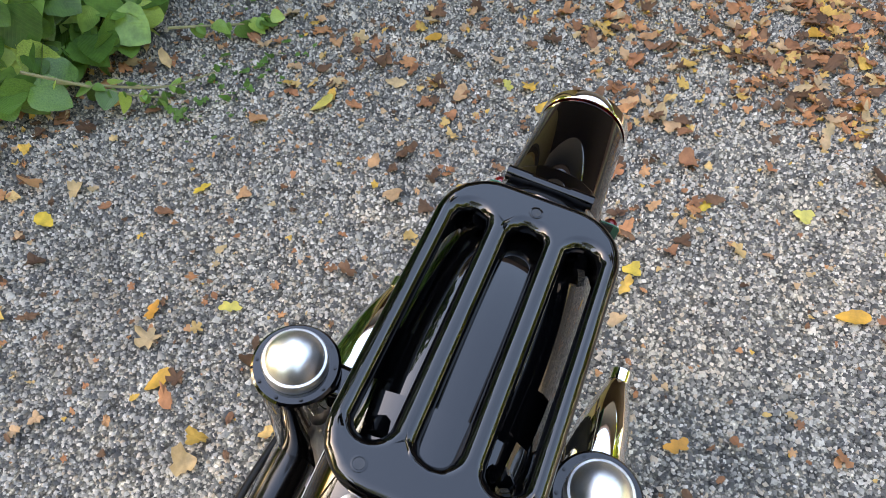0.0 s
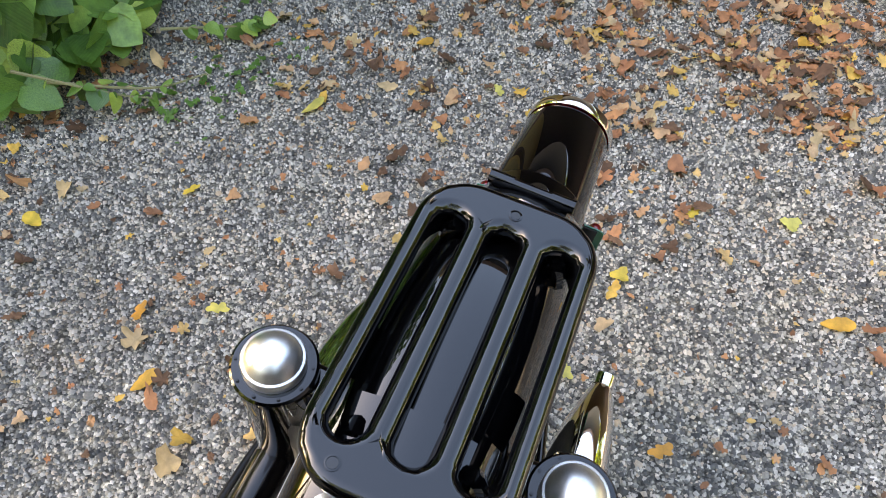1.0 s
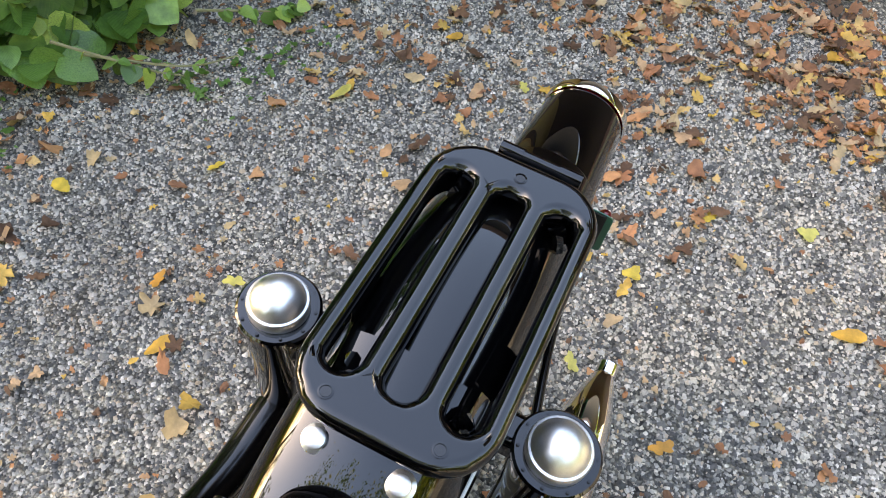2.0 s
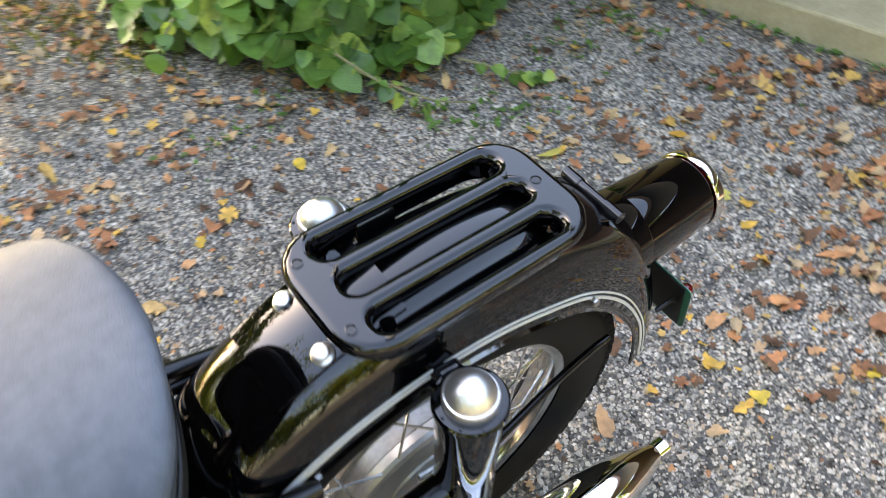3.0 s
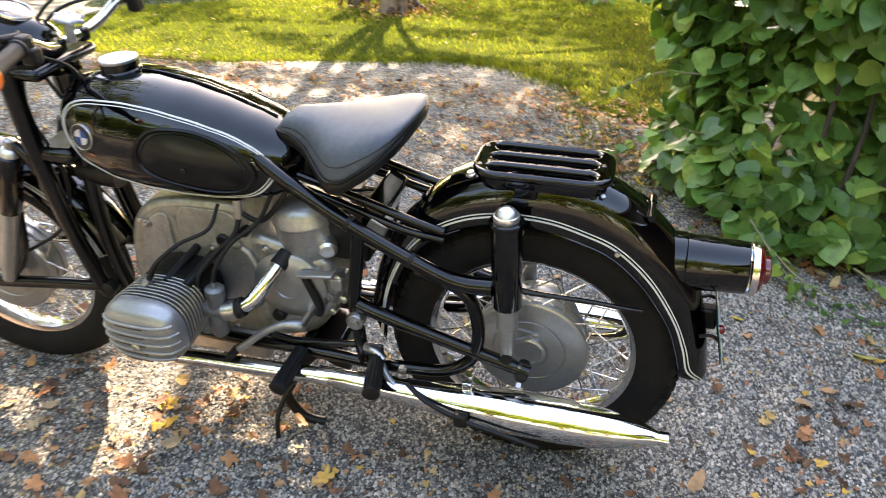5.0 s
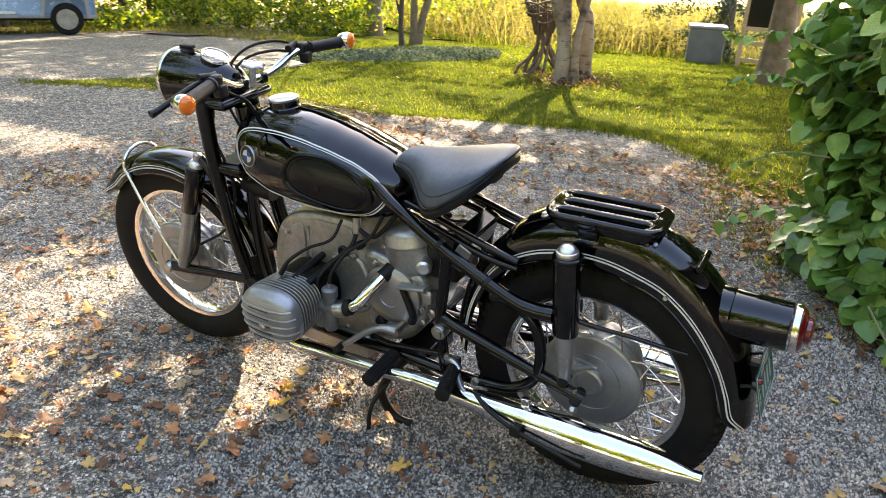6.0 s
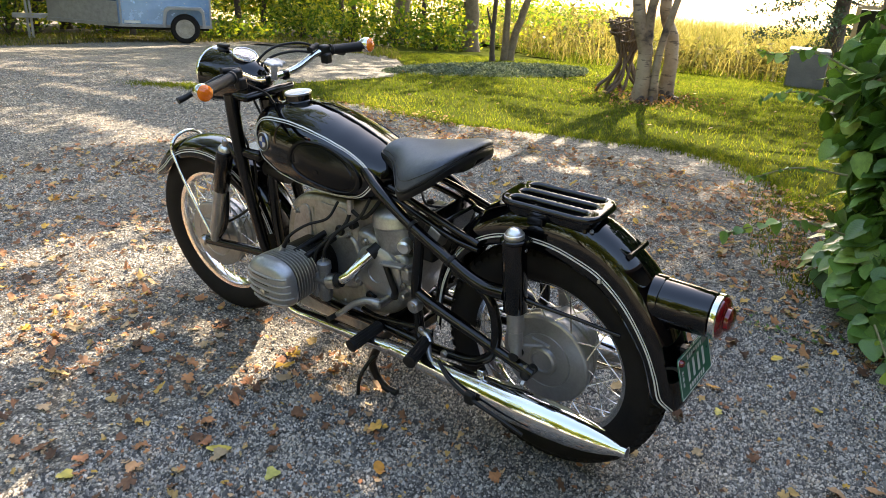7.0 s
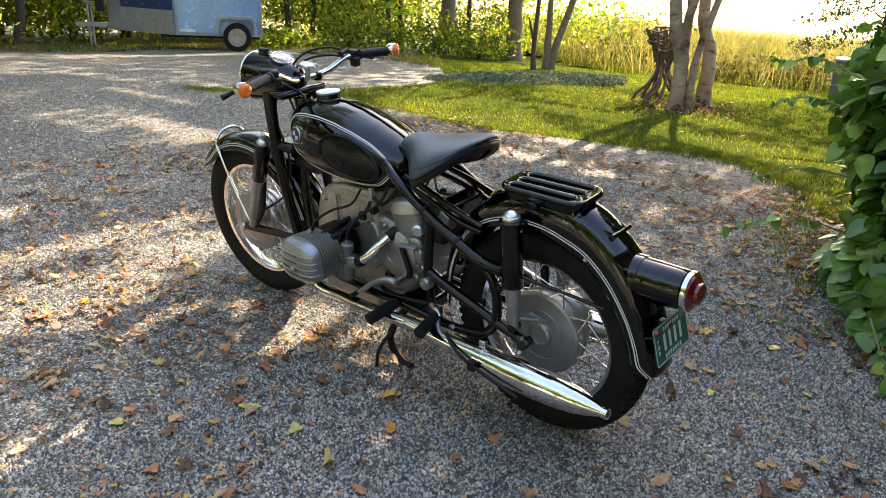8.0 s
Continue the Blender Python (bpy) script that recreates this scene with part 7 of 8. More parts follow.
for q in edge:
    o = Vector((q.x - cen.x, q.y, 0)).normalized()
    dz = Vector((0, 0, -1))
    rs.append([q - o * 0.001 + dz * 0.001, q + o * 0.0035 + dz * 0.006, q + o * 0.0040 + dz * 0.014, q + o * 0.001 + dz * 0.025, q - o * 0.020 + dz * 0.024, q - o * 0.020 + dz * 0.004])
rings_to_faces(bm, rs, True, False, True)
part("side_panel", bm, M["satin"], seat, "black saddle side band")
bm = BM()
tube(bm, [q + Vector((q.x - cen.x, q.y, 0)).normalized() * 0.002 for q in edge], 0.0024, 8, True)
part("piping", bm, M["satin"], seat)
# seam near the rim
bm = BM()
pts = []
for r in rings[6:-4]:
    pts.append(r[3] + Vector((0, 0, 0.0008)))
pts += [r[-4] + Vector((0, 0, 0.0008)) for r in rings[6:-4][::-1]]
tube(bm, pts, 0.0010, 6)
part("stitching", bm, M["satin"], seat)
bm = BM()
rs = []
for x, hw in ((0.60, 0.035), (0.52, 0.06), (0.45, 0.085), (0.38, 0.095), (0.35, 0.075), (0.335, 0.04)):
    c = float(np.interp(x, _sx[::-1], _sc[::-1]))
    rs.append([Vector((x, y * hw, c - 0.050 - (0.020 if abs(y) < 0.9 else 0) + (0.030 if z else 0))) for y, z in ((-1, 1), (-1, 0), (-0.5, 0), (0.5, 0), (1, 0), (1, 1))])
rings_to_faces(bm, rs)
part("saddle_pan", bm, M["satin"], seat)
bm = BM()
bent(bm, [(0.575, 0, 0.735), (0.540, 0, 0.765), (0.48, 0, 0.790), (0.42, 0, 0.800)], 0.016, 12, 4)
part("saddle_pivot", bm, M["frame"], seat)
bm = BM()
bent(bm, [(0.590, 0.0, 0.790), (0.575, 0.0, 0.745), (0.560, 0.0, 0.700)], [0.030, 0.036, 0.040], 16, 4)
part("saddle_nose_bracket", bm, M["satin"], seat)
# rear subframe under the saddle: two ribbed bars, battery and strap
for s in (1, -1):
    for dz in (0, 0.030):
        bm = BM()
        bent(bm, [(0.555, 0.075 * s, 0.700 + dz), (0.450, 0.082 * s, 0.676 + dz), (0.330, 0.086 * s, 0.640 + dz), (0.240, 0.086 * s, 0.628 + dz * 0.6)], 0.0095, 10, 4)
        part("subframe_bar", bm, M["frame"], bike)
bm = BM()
box(bm, (0.110, 0.120, 0.130), (0.475, 0.0, 0.585))
battery = part("battery", bm, M["satin"], bike, "black battery under the saddle", bevel=0.008)
bm = BM()
box(bm, (0.026, 0.126, 0.006), (0.475, 0.0, 0.655))
part("strap", bm, M["alu_sooty"], battery, bevel=0.002)
for y in (-0.035, 0.035):
    bm = BM()
    lathe(bm, [(0.012, 0), (0.012, 0.012), (0.008, 0.016)], (0.500, y, 0.650), (0, 0, 1), 16)
    part("terminal", bm, M["rubber"], battery)
bm = BM()
box(bm, (0.050, 0.17, 0.085), (0.405, 0, 0.640), Matrix.Rotation(radians(-24), 3, 'Y'))
part("bridge_plate", bm, M["frame"], bike, bevel=0.008)
bm = BM()
box(bm, (0.040, 0.060, 0.070), (0.392, 0.066, 0.622), Matrix.Rotation(radians(-28), 3, 'Y'))
part("regulator_cover", bm, M["alu_sooty"], bike, bevel=0.004)
for pts in ([(0.55, 0.05, 0.69), (0.50, 0.07, 0.665), (0.45, 0.05, 0.66), (0.41, 0.06, 0.69)], [(0.53, -0.03, 0.70), (0.47, 0.02, 0.68), (0.43, -0.02, 0.66), (0.38, 0.03, 0.66)]):
    bm = BM()
    bent(bm, pts, 0.0035, 8, 6)
    part("cable", bm, M["rubber"], bike)


# -- engine and gearbox --
def slab(profile, y0, y1, name, material, label="", bevel=0.012, parent=None):
    """A casting: a side profile of (x, z) taken across the bike from y0 to y1."""
    bm = BM()
    rings_to_faces(bm, [[Vector((x, y, z)) for x, z in profile] for y in (y0, y1)])
    ob = part(name, bm, material, parent or bike, label, sharp=50)
    b = ob.modifiers.new("edge", 'BEVEL')
    b.width, b.segments, b.limit_method, b.angle_limit = bevel, 3, 'ANGLE', radians(50)
    return ob


def smooth_profile(pts, n=4):
    return [(p.x, p.z) for p in spline([(x, 0, z) for x, z in pts], n, True)]


engine = slab(smooth_profile([(1.010, 0.345), (1.014, 0.460), (0.990, 0.555), (0.952, 0.607), (0.900, 0.634), (0.820, 0.647), (0.715, 0.648), (0.690, 0.620), (0.680, 0.520), (0.665, 0.400), (0.670, 0.300), (0.740, 0.275), (0.940, 0.275)]), -0.088, 0.088, "engine_block", M["alu_sooty"], "stained cast aluminium engine case", 0.020)
slab(smooth_profile([(0.975, 0.400), (0.970, 0.500), (0.935, 0.580), (0.885, 0.600), (0.880, 0.500), (0.880, 0.400)]), 0.086, 0.093, "front_cover", M["alu"], "", 0.006, engine)
slab(smooth_profile([(0.860, 0.470), (0.850, 0.615), (0.790, 0.628), (0.715, 0.622), (0.705, 0.540), (0.710, 0.470)]), 0.086, 0.092, "side_cover", M["alu_sooty"], "", 0.006, engine)
slab([(0.985, 0.205), (0.985, 0.290), (0.680, 0.290), (0.690, 0.205)], -0.10, 0.10, "sump", M["alu"], "finned oil sump", 0.015, engine)
gearbox = slab(smooth_profile([(0.690, 0.560), (0.620, 0.560), (0.550, 0.540), (0.505, 0.510), (0.492, 0.440), (0.520, 0.365), (0.575, 0.305), (0.680, 0.290), (0.700, 0.400)]), -0.085, 0.085, "gearbox", M["alu"], "cast aluminium gearbox", 0.020)
bm = BM()
lathe(bm, [(0.088, 0.080), (0.086, 0.094), (0.078, 0.101), (0.050, 0.106), (0.030, 0.1065), (0.028, 0.103), (0.0, 0.103)], (0.602, 0, 0.452), (0, 1, 0), 48)
part("round_cover", bm, M["alu_smooth"], gearbox, "smooth round gearbox cover")
slab(smooth_profile([(0.780, 0.520), (0.700, 0.545), (0.665, 0.470), (0.680, 0.380), (0.760, 0.360), (0.800, 0.430)]), 0.080, 0.097, "joint_flange", M["alu"], "", 0.008, engine)
for x, z, y in ((0.775, 0.530, 0.094), (0.712, 0.548, 0.094), (0.690, 0.400, 0.098), (0.770, 0.375, 0.098), (0.965, 0.420, 0.092), (0.940, 0.570, 0.092), (0.535, 0.500, 0.084), (0.548, 0.378, 0.084), (0.655, 0.330, 0.084), (0.650, 0.540, 0.086), (0.515, 0.430, 0.086)):
    bm = BM()
    lathe(bm, [(0.0115, -0.004), (0.0115, 0.004), (0.0070, 0.0045), (0.0066, 0.010), (0.004, 0.011)], (x, y, z), (0, 1, 0), 14)
    part("case_bolt", bm, M["steel"], engine)
for x, z, r in ((0.745, 0.555, 0.017), (0.690, 0.585, 0.012), (0.640, 0.360, 0.016)):
    bm = BM()
    lathe(bm, [(r, 0.080), (r, 0.098), (r * 0.8, 0.102), (r * 0.5, 0.100)], (x, 0, z), (0, 1, 0), 20)
    part("plug", bm, M["satin"], engine)
# upright ribs cast into the case
for x in (0.905, 0.868):
    bm = BM()
    bent(bm, [(x, 0.0885, 0.600), (x - 0.006, 0.0895, 0.520), (x - 0.004, 0.0885, 0.430)], 0.0045, 8, 4)
    part("rib", bm, M["alu_sooty"], engine)
# rubber plugs and case bolts on the near side
for x, z, r in ((0.734, 0.482, 0.011), (0.864, 0.494, 0.012), (0.817, 0.488, 0.013)):
    bm = BM()
    lathe(bm, [(r, -0.002), (r, 0.003), (r * 0.8, 0.006), (0.0, 0.0065)], (x, 0.0875, z), (0, 1, 0), 20)
    part("plug", bm, M["rubber"], engine, "black rubber plug")
for x, z in ((0.700, 0.518), (0.705, 0.369), (0.702, 0.579), (0.760, 0.300), (0.930, 0.300), (0.985, 0.400), (0.960, 0.575)):
    bolt("case_bolt", (x, 0.0875, z), (0, 1, 0), engine, 0.0065, 0.006)
for x, z in ((0.627, 0.409), (0.563, 0.386), (0.585, 0.500), (0.640, 0.330), (0.525, 0.470), (0.650, 0.545)):
    bolt("case_bolt", (x, 0.0850, z), (0, 1, 0), gearbox, 0.0065, 0.008)
# air cleaner
bm = BM()
lathe(bm, [(0.036, -0.095), (0.058, -0.088), (0.070, -0.066), (0.0735, -0.030), (0.0735, 0.010), (0.0752, 0.012), (0.0755, 0.018), (0.0735, 0.021), (0.0715, 0.040), (0.064, 0.054), (0.048, 0.062), (0.0, 0.066)], (0.572, 0.024, 0.592), (0.10, 0.06, 1), 48)
air = part("air_cleaner", bm, M["alu"], bike, "round aluminium air cleaner canister")
bm = BM()
lathe(bm, [(0.021, -0.02), (0.021, 0.012), (0.015, 0.018), (0.008, 0.018)], (0.508, 0.076, 0.560), (-0.35, 0.9, -0.1), 20)
part("inlet_boss", bm, M["alu_polish"], air)


def cylinder(s):
    cx, cz = 0.842, 0.436
    bm = BM()
    lathe(bm, [(0.066, 0.080), (0.066, 0.195)], (cx, 0, cz), (0, s, 0), 36)
    cyl = part("cylinder", bm, M["satin"], bike, "finned boxer cylinder with rounded cover")
    def oval(hw, hh, n, y, seg=44):
        return [Vector((cx + hw * math.copysign(abs(math.cos(a)) ** (2 / n), math.cos(a)), y * s, cz + hh * math.copysign(abs(math.sin(a)) ** (2 / n), math.sin(a)))) for a in (2 * math.pi * k / seg for k in range(seg))]
    for k in range(8):
        y = 0.106 + k * 0.0112
        bm = BM()
        rings_to_faces(bm, [oval(0.082, 0.074, 2.6, y - 0.0016), oval(0.084, 0.076, 2.6, y), oval(0.082, 0.074, 2.6, y + 0.0016)])
        part("barrel_fin", bm, M["satin"], cyl)
    bm = BM()
    rings_to_faces(bm, [oval(0.066, 0.056, 2.4, 0.185), oval(0.066, 0.056, 2.4, 0.285)])
    part("head_core", bm, M["satin"], cyl)
    for k in range(8):
        y = 0.1930 + k * 0.0112
        g = 1 - 0.010 * (7 - k)
        bm = BM()
        rings_to_faces(bm, [oval(0.093 * g, 0.077 * g, 2.8, y - 0.0014), oval(0.0945 * g, 0.0785 * g, 2.8, y), oval(0.093 * g, 0.077 * g, 2.8, y + 0.0014)])
        part("head_fin", bm, M["alu"], cyl)
    bm = BM()
    prof = [(1.0, 0.2790), (1.0, 0.290), (0.985, 0.300), (0.94, 0.311), (0.85, 0.320), (0.68, 0.3275), (0.42, 0.332), (0.12, 0.3335)]
    rings_to_faces(bm, [oval(0.0935 * g, 0.0775 * g, 2.8 - 0.4 * (1 - g), y) for g, y in prof])
    cov = part("rocker_cover", bm, M["alu_smooth"], cyl, "rounded ribbed rocker cover")
    gs, ys = [p[0] for p in prof][::-1], [p[1] for p in prof][::-1]
    for zo in (-0.050, -0.028, -0.006, 0.016, 0.038):
        pts = []
        for k in range(25):
            x = (-0.97 + 1.94 * k / 24) * 0.0935
            g = (abs(x / 0.0935) ** 2.7 + abs(zo / 0.0775) ** 2.7) ** (1 / 2.7)
            if g < 0.995:
                pts.append(Vector((cx + x, (float(np.interp(g, gs, ys)) + 0.0014) * s, cz + zo)))
        bm = BM()
        tube(bm, pts, 0.0034, 8)
        part("rib", bm, M["alu_smooth"], cov)
        # black bar stands in for the shaded opening below each rib
        bm = BM()
        m = len(pts)
        tube(bm, [p + Vector((0, -0.0030 * s, -0.0065)) for p in pts[m // 2 - 3:m - 5]], 0.0040, 8)
        part("cooling_slot", bm, M["dark"], cov)
    bm = BM()
    lathe(bm, [(0.011, 0), (0.011, 0.006), (0.007, 0.008)], (cx, 0.332 * s, cz - 0.017), (0, s, 0), 6)
    part("cover_nut", bm, M["steel"], cov, smooth=False)
    bm = BM()
    lathe(bm, [(0.030, 0), (0.034, 0.004), (0.034, 0.020), (0.026, 0.024)], (0.905, 0.215 * s, 0.395), (0.6, 0, -0.4), 24)
    part("exhaust_nut", bm, M["rimchrome"], cyl, "heat-tinted exhaust nut")
    # plug cap and lead
    bm = BM()
    bent(bm, [(0.872, 0.235 * s, 0.482), (0.866, 0.232 * s, 0.505), (0.856, 0.228 * s, 0.522)], [0.016, 0.0135, 0.009], 14, 4)
    part("plug_cap", bm, M["alu_smooth"], cyl, "metal plug cap")
    bm = BM()
    bent(bm, [(0.857, 0.228 * s, 0.520), (0.835, 0.215 * s, 0.560), (0.795, 0.180 * s, 0.592), (0.745, 0.140 * s, 0.612), (0.735, 0.100 * s, 0.655)], [0.0075, 0.005, 0.0042, 0.0042, 0.0042], 10, 6)
    part("plug_lead", bm, M["rubber"], cyl, "black plug lead")
    # push rod tubes and struts between case and head
    for dx in (-0.030, 0.020):
        bm = BM()
        tube(bm, [(0.80 + dx, 0.085 * s, 0.525), (0.815 + dx, 0.205 * s, 0.500)], 0.010, 12)
        part("push_rod_tube", bm, M["satin"], cyl)
    # carburettor
    bm = BM()
    lathe(bm, [(0.016, -0.065), (0.021, -0.055), (0.022, -0.010), (0.019, 0.0), (0.019, 0.040), (0.0215, 0.042), (0.0215, 0.064), (0.018, 0.068), (0.008, 0.070), (0.006, 0.082)], (0.733, 0.186 * s, 0.425), (-0.06, 0, 1), 24)
    carb = part("carburettor", bm, M["zinc"], bike, "aluminium carburettor")
    bm = BM()
    lathe(bm, [(0.016, -0.020), (0.018, -0.018), (0.018, 0.040), (0.014, 0.044)], (0.766, 0.186 * s, 0.385), (0, 0, 1), 20)
    part("float_bowl", bm, M["zinc"], carb)
    bm = BM()
    tube(bm, [(0.765, 0.190 * s, 0.430), (0.700, 0.186 * s, 0.432)], 0.019, 20)
    part("throat", bm, M["zinc"], carb)
    bm = BM()
    tube(bm, [(0.712, 0.187 * s, 0.431), (0.684, 0.182 * s, 0.438)], 0.0245, 20)
    part("clamp_ring", bm, M["steel"], carb)
    bm = BM()
    tube(bm, [(0.700, 0.185 * s, 0.433), (0.672, 0.178 * s, 0.444)], 0.0225, 20)
    part("rubber_sleeve", bm, M["rubber"], carb)
    bm = BM()
    bent(bm, [(0.684, 0.182 * s, 0.438), (0.655, 0.172 * s, 0.456), (0.630, 0.140 * s, 0.490), (0.610, 0.098 * s, 0.522)], 0.0158, 20, 6)
    part("intake_pipe", bm, M["chrome"], bike, "chrome intake pipe")
    bm = BM()
    tube(bm, [(0.616, 0.108 * s, 0.514), (0.602, 0.080 * s, 0.532)], 0.0195, 20)
    part("intake_sleeve", bm, M["rubber"], bike)
    bm = BM()
    bent(bm, [(0.728, 0.186 * s, 0.500), (0.720, 0.180 * s, 0.540), (0.690, 0.150 * s, 0.590), (0.640, 0.115 * s, 0.630), (0.610, 0.095 * s, 0.690)], 0.0050, 10, 6)
    part("throttle_cable", bm, M["rubber"], carb)


both(cylinder)
# fuel tap and hose under the tank
bm = BM()
tube(bm, [(0.690, 0.095, 0.670), (0.690, 0.098, 0.625)], 0.010, 14)
tap = part("fuel_tap", bm, M["steel"], bike)
bm = BM()
bent(bm, [(0.690, 0.098, 0.630), (0.700, 0.120, 0.590), (0.745, 0.150, 0.545), (0.772, 0.180, 0.500), (0.768, 0.186, 0.430)], 0.0058, 10, 6)
part("fuel_hose", bm, M["rubber"], tap, "black fuel hose")
bm = BM()
bent(bm, [(0.690, 0.098, 0.640), (0.650, 0.095, 0.620), (0.620, 0.088, 0.640), (0.585, 0.075, 0.690)], 0.0060, 10, 6)
part("fuel_hose", bm, M["rubber"], tap)
# coil cover, wiring loom
bm = BM()
lathe(bm, [(0.030, -0.05), (0.034, -0.045), (0.034, 0.05), (0.028, 0.055)], (0.80, 0.0, 0.66), (1, 0, 0), 20)
part("coil", bm, M["satin"], bike)

# -- levers, pegs, stands --
bm = BM()
bent(bm, [(0.562, 0.090, 0.378), (0.562, 0.150, 0.378)], 0.012, 16, 2)
shaft = part("gear_shaft", bm, M["steel"], bike)
bm = BM()
bent(bm, [(0.562, 0.140, 0.378), (0.600, 0.150, 0.382), (0.640, 0.160, 0.365), (0.690, 0.168, 0.322), (0.715, 0.170, 0.302)], [0.014, 0.0105, 0.0095, 0.0085, 0.008], 14, 5)
gear = part("gear_lever", bm, M["alu_smooth"], bike, "curved aluminium gear lever")
bm = BM()
box(bm, (0.022, 0.044, 0.016), (0.722, 0.178, 0.298), Matrix.Rotation(radians(35), 3, 'Y'))
part("pedal_rubber", bm, M["rubber"], gear, bevel=0.004)
bm = BM()
box(bm, (0.085, 0.024, 0.009), (0.522, 0.118, 0.512), Matrix.Rotation(radians(8), 3, 'Y'))
kick = part("kick_pedal", bm, M["alu_smooth"], bike, "aluminium kick pedal folded in", bevel=0.003)
bm = BM()
bent(bm, [(0.560, 0.112, 0.508), (0.545, 0.112, 0.470), (0.528, 0.110, 0.420), (0.535, 0.106, 0.395)], [0.008, 0.009, 0.010, 0.012], 12, 5)
part("kick_arm", bm, M["satin"], kick)
for x, z, r in ((0.490, 0.470, 0.012), (0.478, 0.500, 0.010), (0.470, 0.445, 0.010), (0.500, 0.405, 0.009)):
    bm = BM()
    lathe(bm, [(r, -0.012), (r, 0.010), (r * 0.6, 0.013)], (x, 0.098, z), (0.1, 1, 0), 14)
    part("linkage_nut", bm, M["steel"], bike)
bm = BM()
box(bm, (0.030, 0.050, 0.034), (0.482, 0.090, 0.487))
part("switch_block", bm, M["alu"], bike, bevel=0.005)


def peg(s):
    for (ax, ay, az), (bx, by, bz), nm in (((0.578, 0.130, 0.292), (0.584, 0.252, 0.280), "foot_peg"), ((0.390, 0.132, 0.316), (0.364, 0.244, 0.312), "passenger_peg")):
        a, b = Vector((ax, ay * s, az)), Vector((bx, by * s, bz))
        bm = BM()
        pr = [(0.0, 0.0150), (0.02, 0.0185), (0.06, 0.0175), (0.92, 0.0180), (0.94, 0.0195), (0.99, 0.0195), (1.0, 0.0165)]
        tube(bm, [a.lerp(b, t) for t, r in pr], [r for t, r in pr], 18)
        pg = part(nm, bm, M["rubber"], bike, "black rubber peg")
        d = (b - a).normalized()
        u = d.orthogonal().normalized()
        v = d.cross(u)
        for k in range(14):
            an = 2 * math.pi * k / 14
            o = (u * math.cos(an) + v * math.sin(an)) * 0.0170
            bm = BM()
            tube(bm, [a.lerp(b, 0.08) + o, a.lerp(b, 0.88) + o * 1.06], 0.0017, 5)
            part("tread_rib", bm, M["rubber"], pg)
    bm = BM()
    tube(bm, [(0.578, -0.135, 0.293), (0.578, 0.135, 0.293)], 0.013, 14)
    if s > 0:
        part("peg_bar", bm, M["frame"], bike)
    else:
        bm.free()
    bm = BM()
    bent(bm, [(0.420, 0.124 * s, 0.335), (0.390, 0.132 * s, 0.330), (0.372, 0.140 * s, 0.318)], 0.010, 12, 4)
    part("peg_hinge", bm, M["steel"], bike)
    bm = BM()
    bent(bm, [(0.372, 0.150 * s, 0.312), (0.350, 0.172 * s, 0.298), (0.318, 0.186 * s, 0.282), (0.304, 0.188 * s, 0.276)], [0.008, 0.007, 0.007, 0.010], 10, 4)
    part("peg_stay", bm, M["alu_smooth"], bike)
    bm = BM()
    box(bm, (0.050, 0.010, 0.060), (0.400, 0.125 * s, 0.318))
    part("peg_plate", bm, M["frame"], bike, bevel=0.006)
    bolt("bolt", (0.330, 0.128 * s, 0.292), (0, s, 0), bike, 0.011, 0.012)
    bolt("bolt", (0.412, 0.130 * s, 0.345), (0, s, 0), bike, 0.008, 0.010)


both(peg)
for pts, r in (([(0.66, 0.112, 0.315), (0.60, 0.118, 0.310), (0.52, 0.118, 0.318), (0.44, 0.116, 0.330)], 0.0085), ([(0.70, 0.09, 0.27), (0.60, 0.10, 0.262), (0.50, 0.10, 0.268), (0.40, 0.105, 0.275)], 0.007)):
    bm = BM()
    bent(bm, pts, r, 10, 5)
    part("linkage_rod", bm, M["frame"], bike)
bm = BM()
box(bm, (0.090, 0.16, 0.050), (0.545, 0.02, 0.262))
part("stand_bracket", bm, M["frame"], bike, bevel=0.012)
bm = BM()
bent(bm, [(0.560, 0.100, 0.262), (0.600, 0.102, 0.215), (0.632, 0.100, 0.160), (0.655, 0.098, 0.105), (0.640, 0.096, 0.055), (0.608, 0.094, 0.022), (0.566, 0.090, 0.016)], [0.013, 0.013, 0.013, 0.013, 0.013, 0.013, 0.012], 14, 6)
stand = part("centre_stand", bm, M["satin"], bike, "black curved stand leg on the gravel")
bm = BM()
bent(bm, [(0.560, -0.100, 0.262), (0.600, -0.102, 0.215), (0.632, -0.100, 0.160), (0.655, -0.098, 0.115), (0.640, -0.096, 0.080), (0.608, -0.094, 0.055), (0.566, -0.090, 0.050)], 0.013, 14, 6)
part("far_leg", bm, M["satin"], stand)
bm = BM()
bent(bm, [(0.628, 0.104, 0.150), (0.645, 0.130, 0.120), (0.655, 0.160, 0.075), (0.652, 0.180, -0.006)], [0.007, 0.0065, 0.006, 0.006], 10, 6)
part("side_stand", bm, M["satin"], bike, "thin black side stand")

# -- head lamp, instruments --
bm = BM()
lathe(bm, [(0.012, 1.142), (0.040, 1.150), (0.056, 1.172), (0.068, 1.215), (0.079, 1.272), (0.0865, 1.325), (0.0890, 1.364)], (0, 0, 0.918), (1, 0, 0), 56)
lamp = steer(part("head_lamp", bm, M["gloss"], bike, "gloss black head lamp shell"))
bm = BM()
lathe(bm, [(0.0888, 1.364), (0.0908, 1.366), (0.0905, 1.373), (0.0850, 1.380), (0.0810, 1.377)], (0, 0, 0.918), (1, 0, 0), 56, cap=False)
part("rim_ring", bm, M["chrome"], lamp, "chrome lamp rim")
bm = BM()
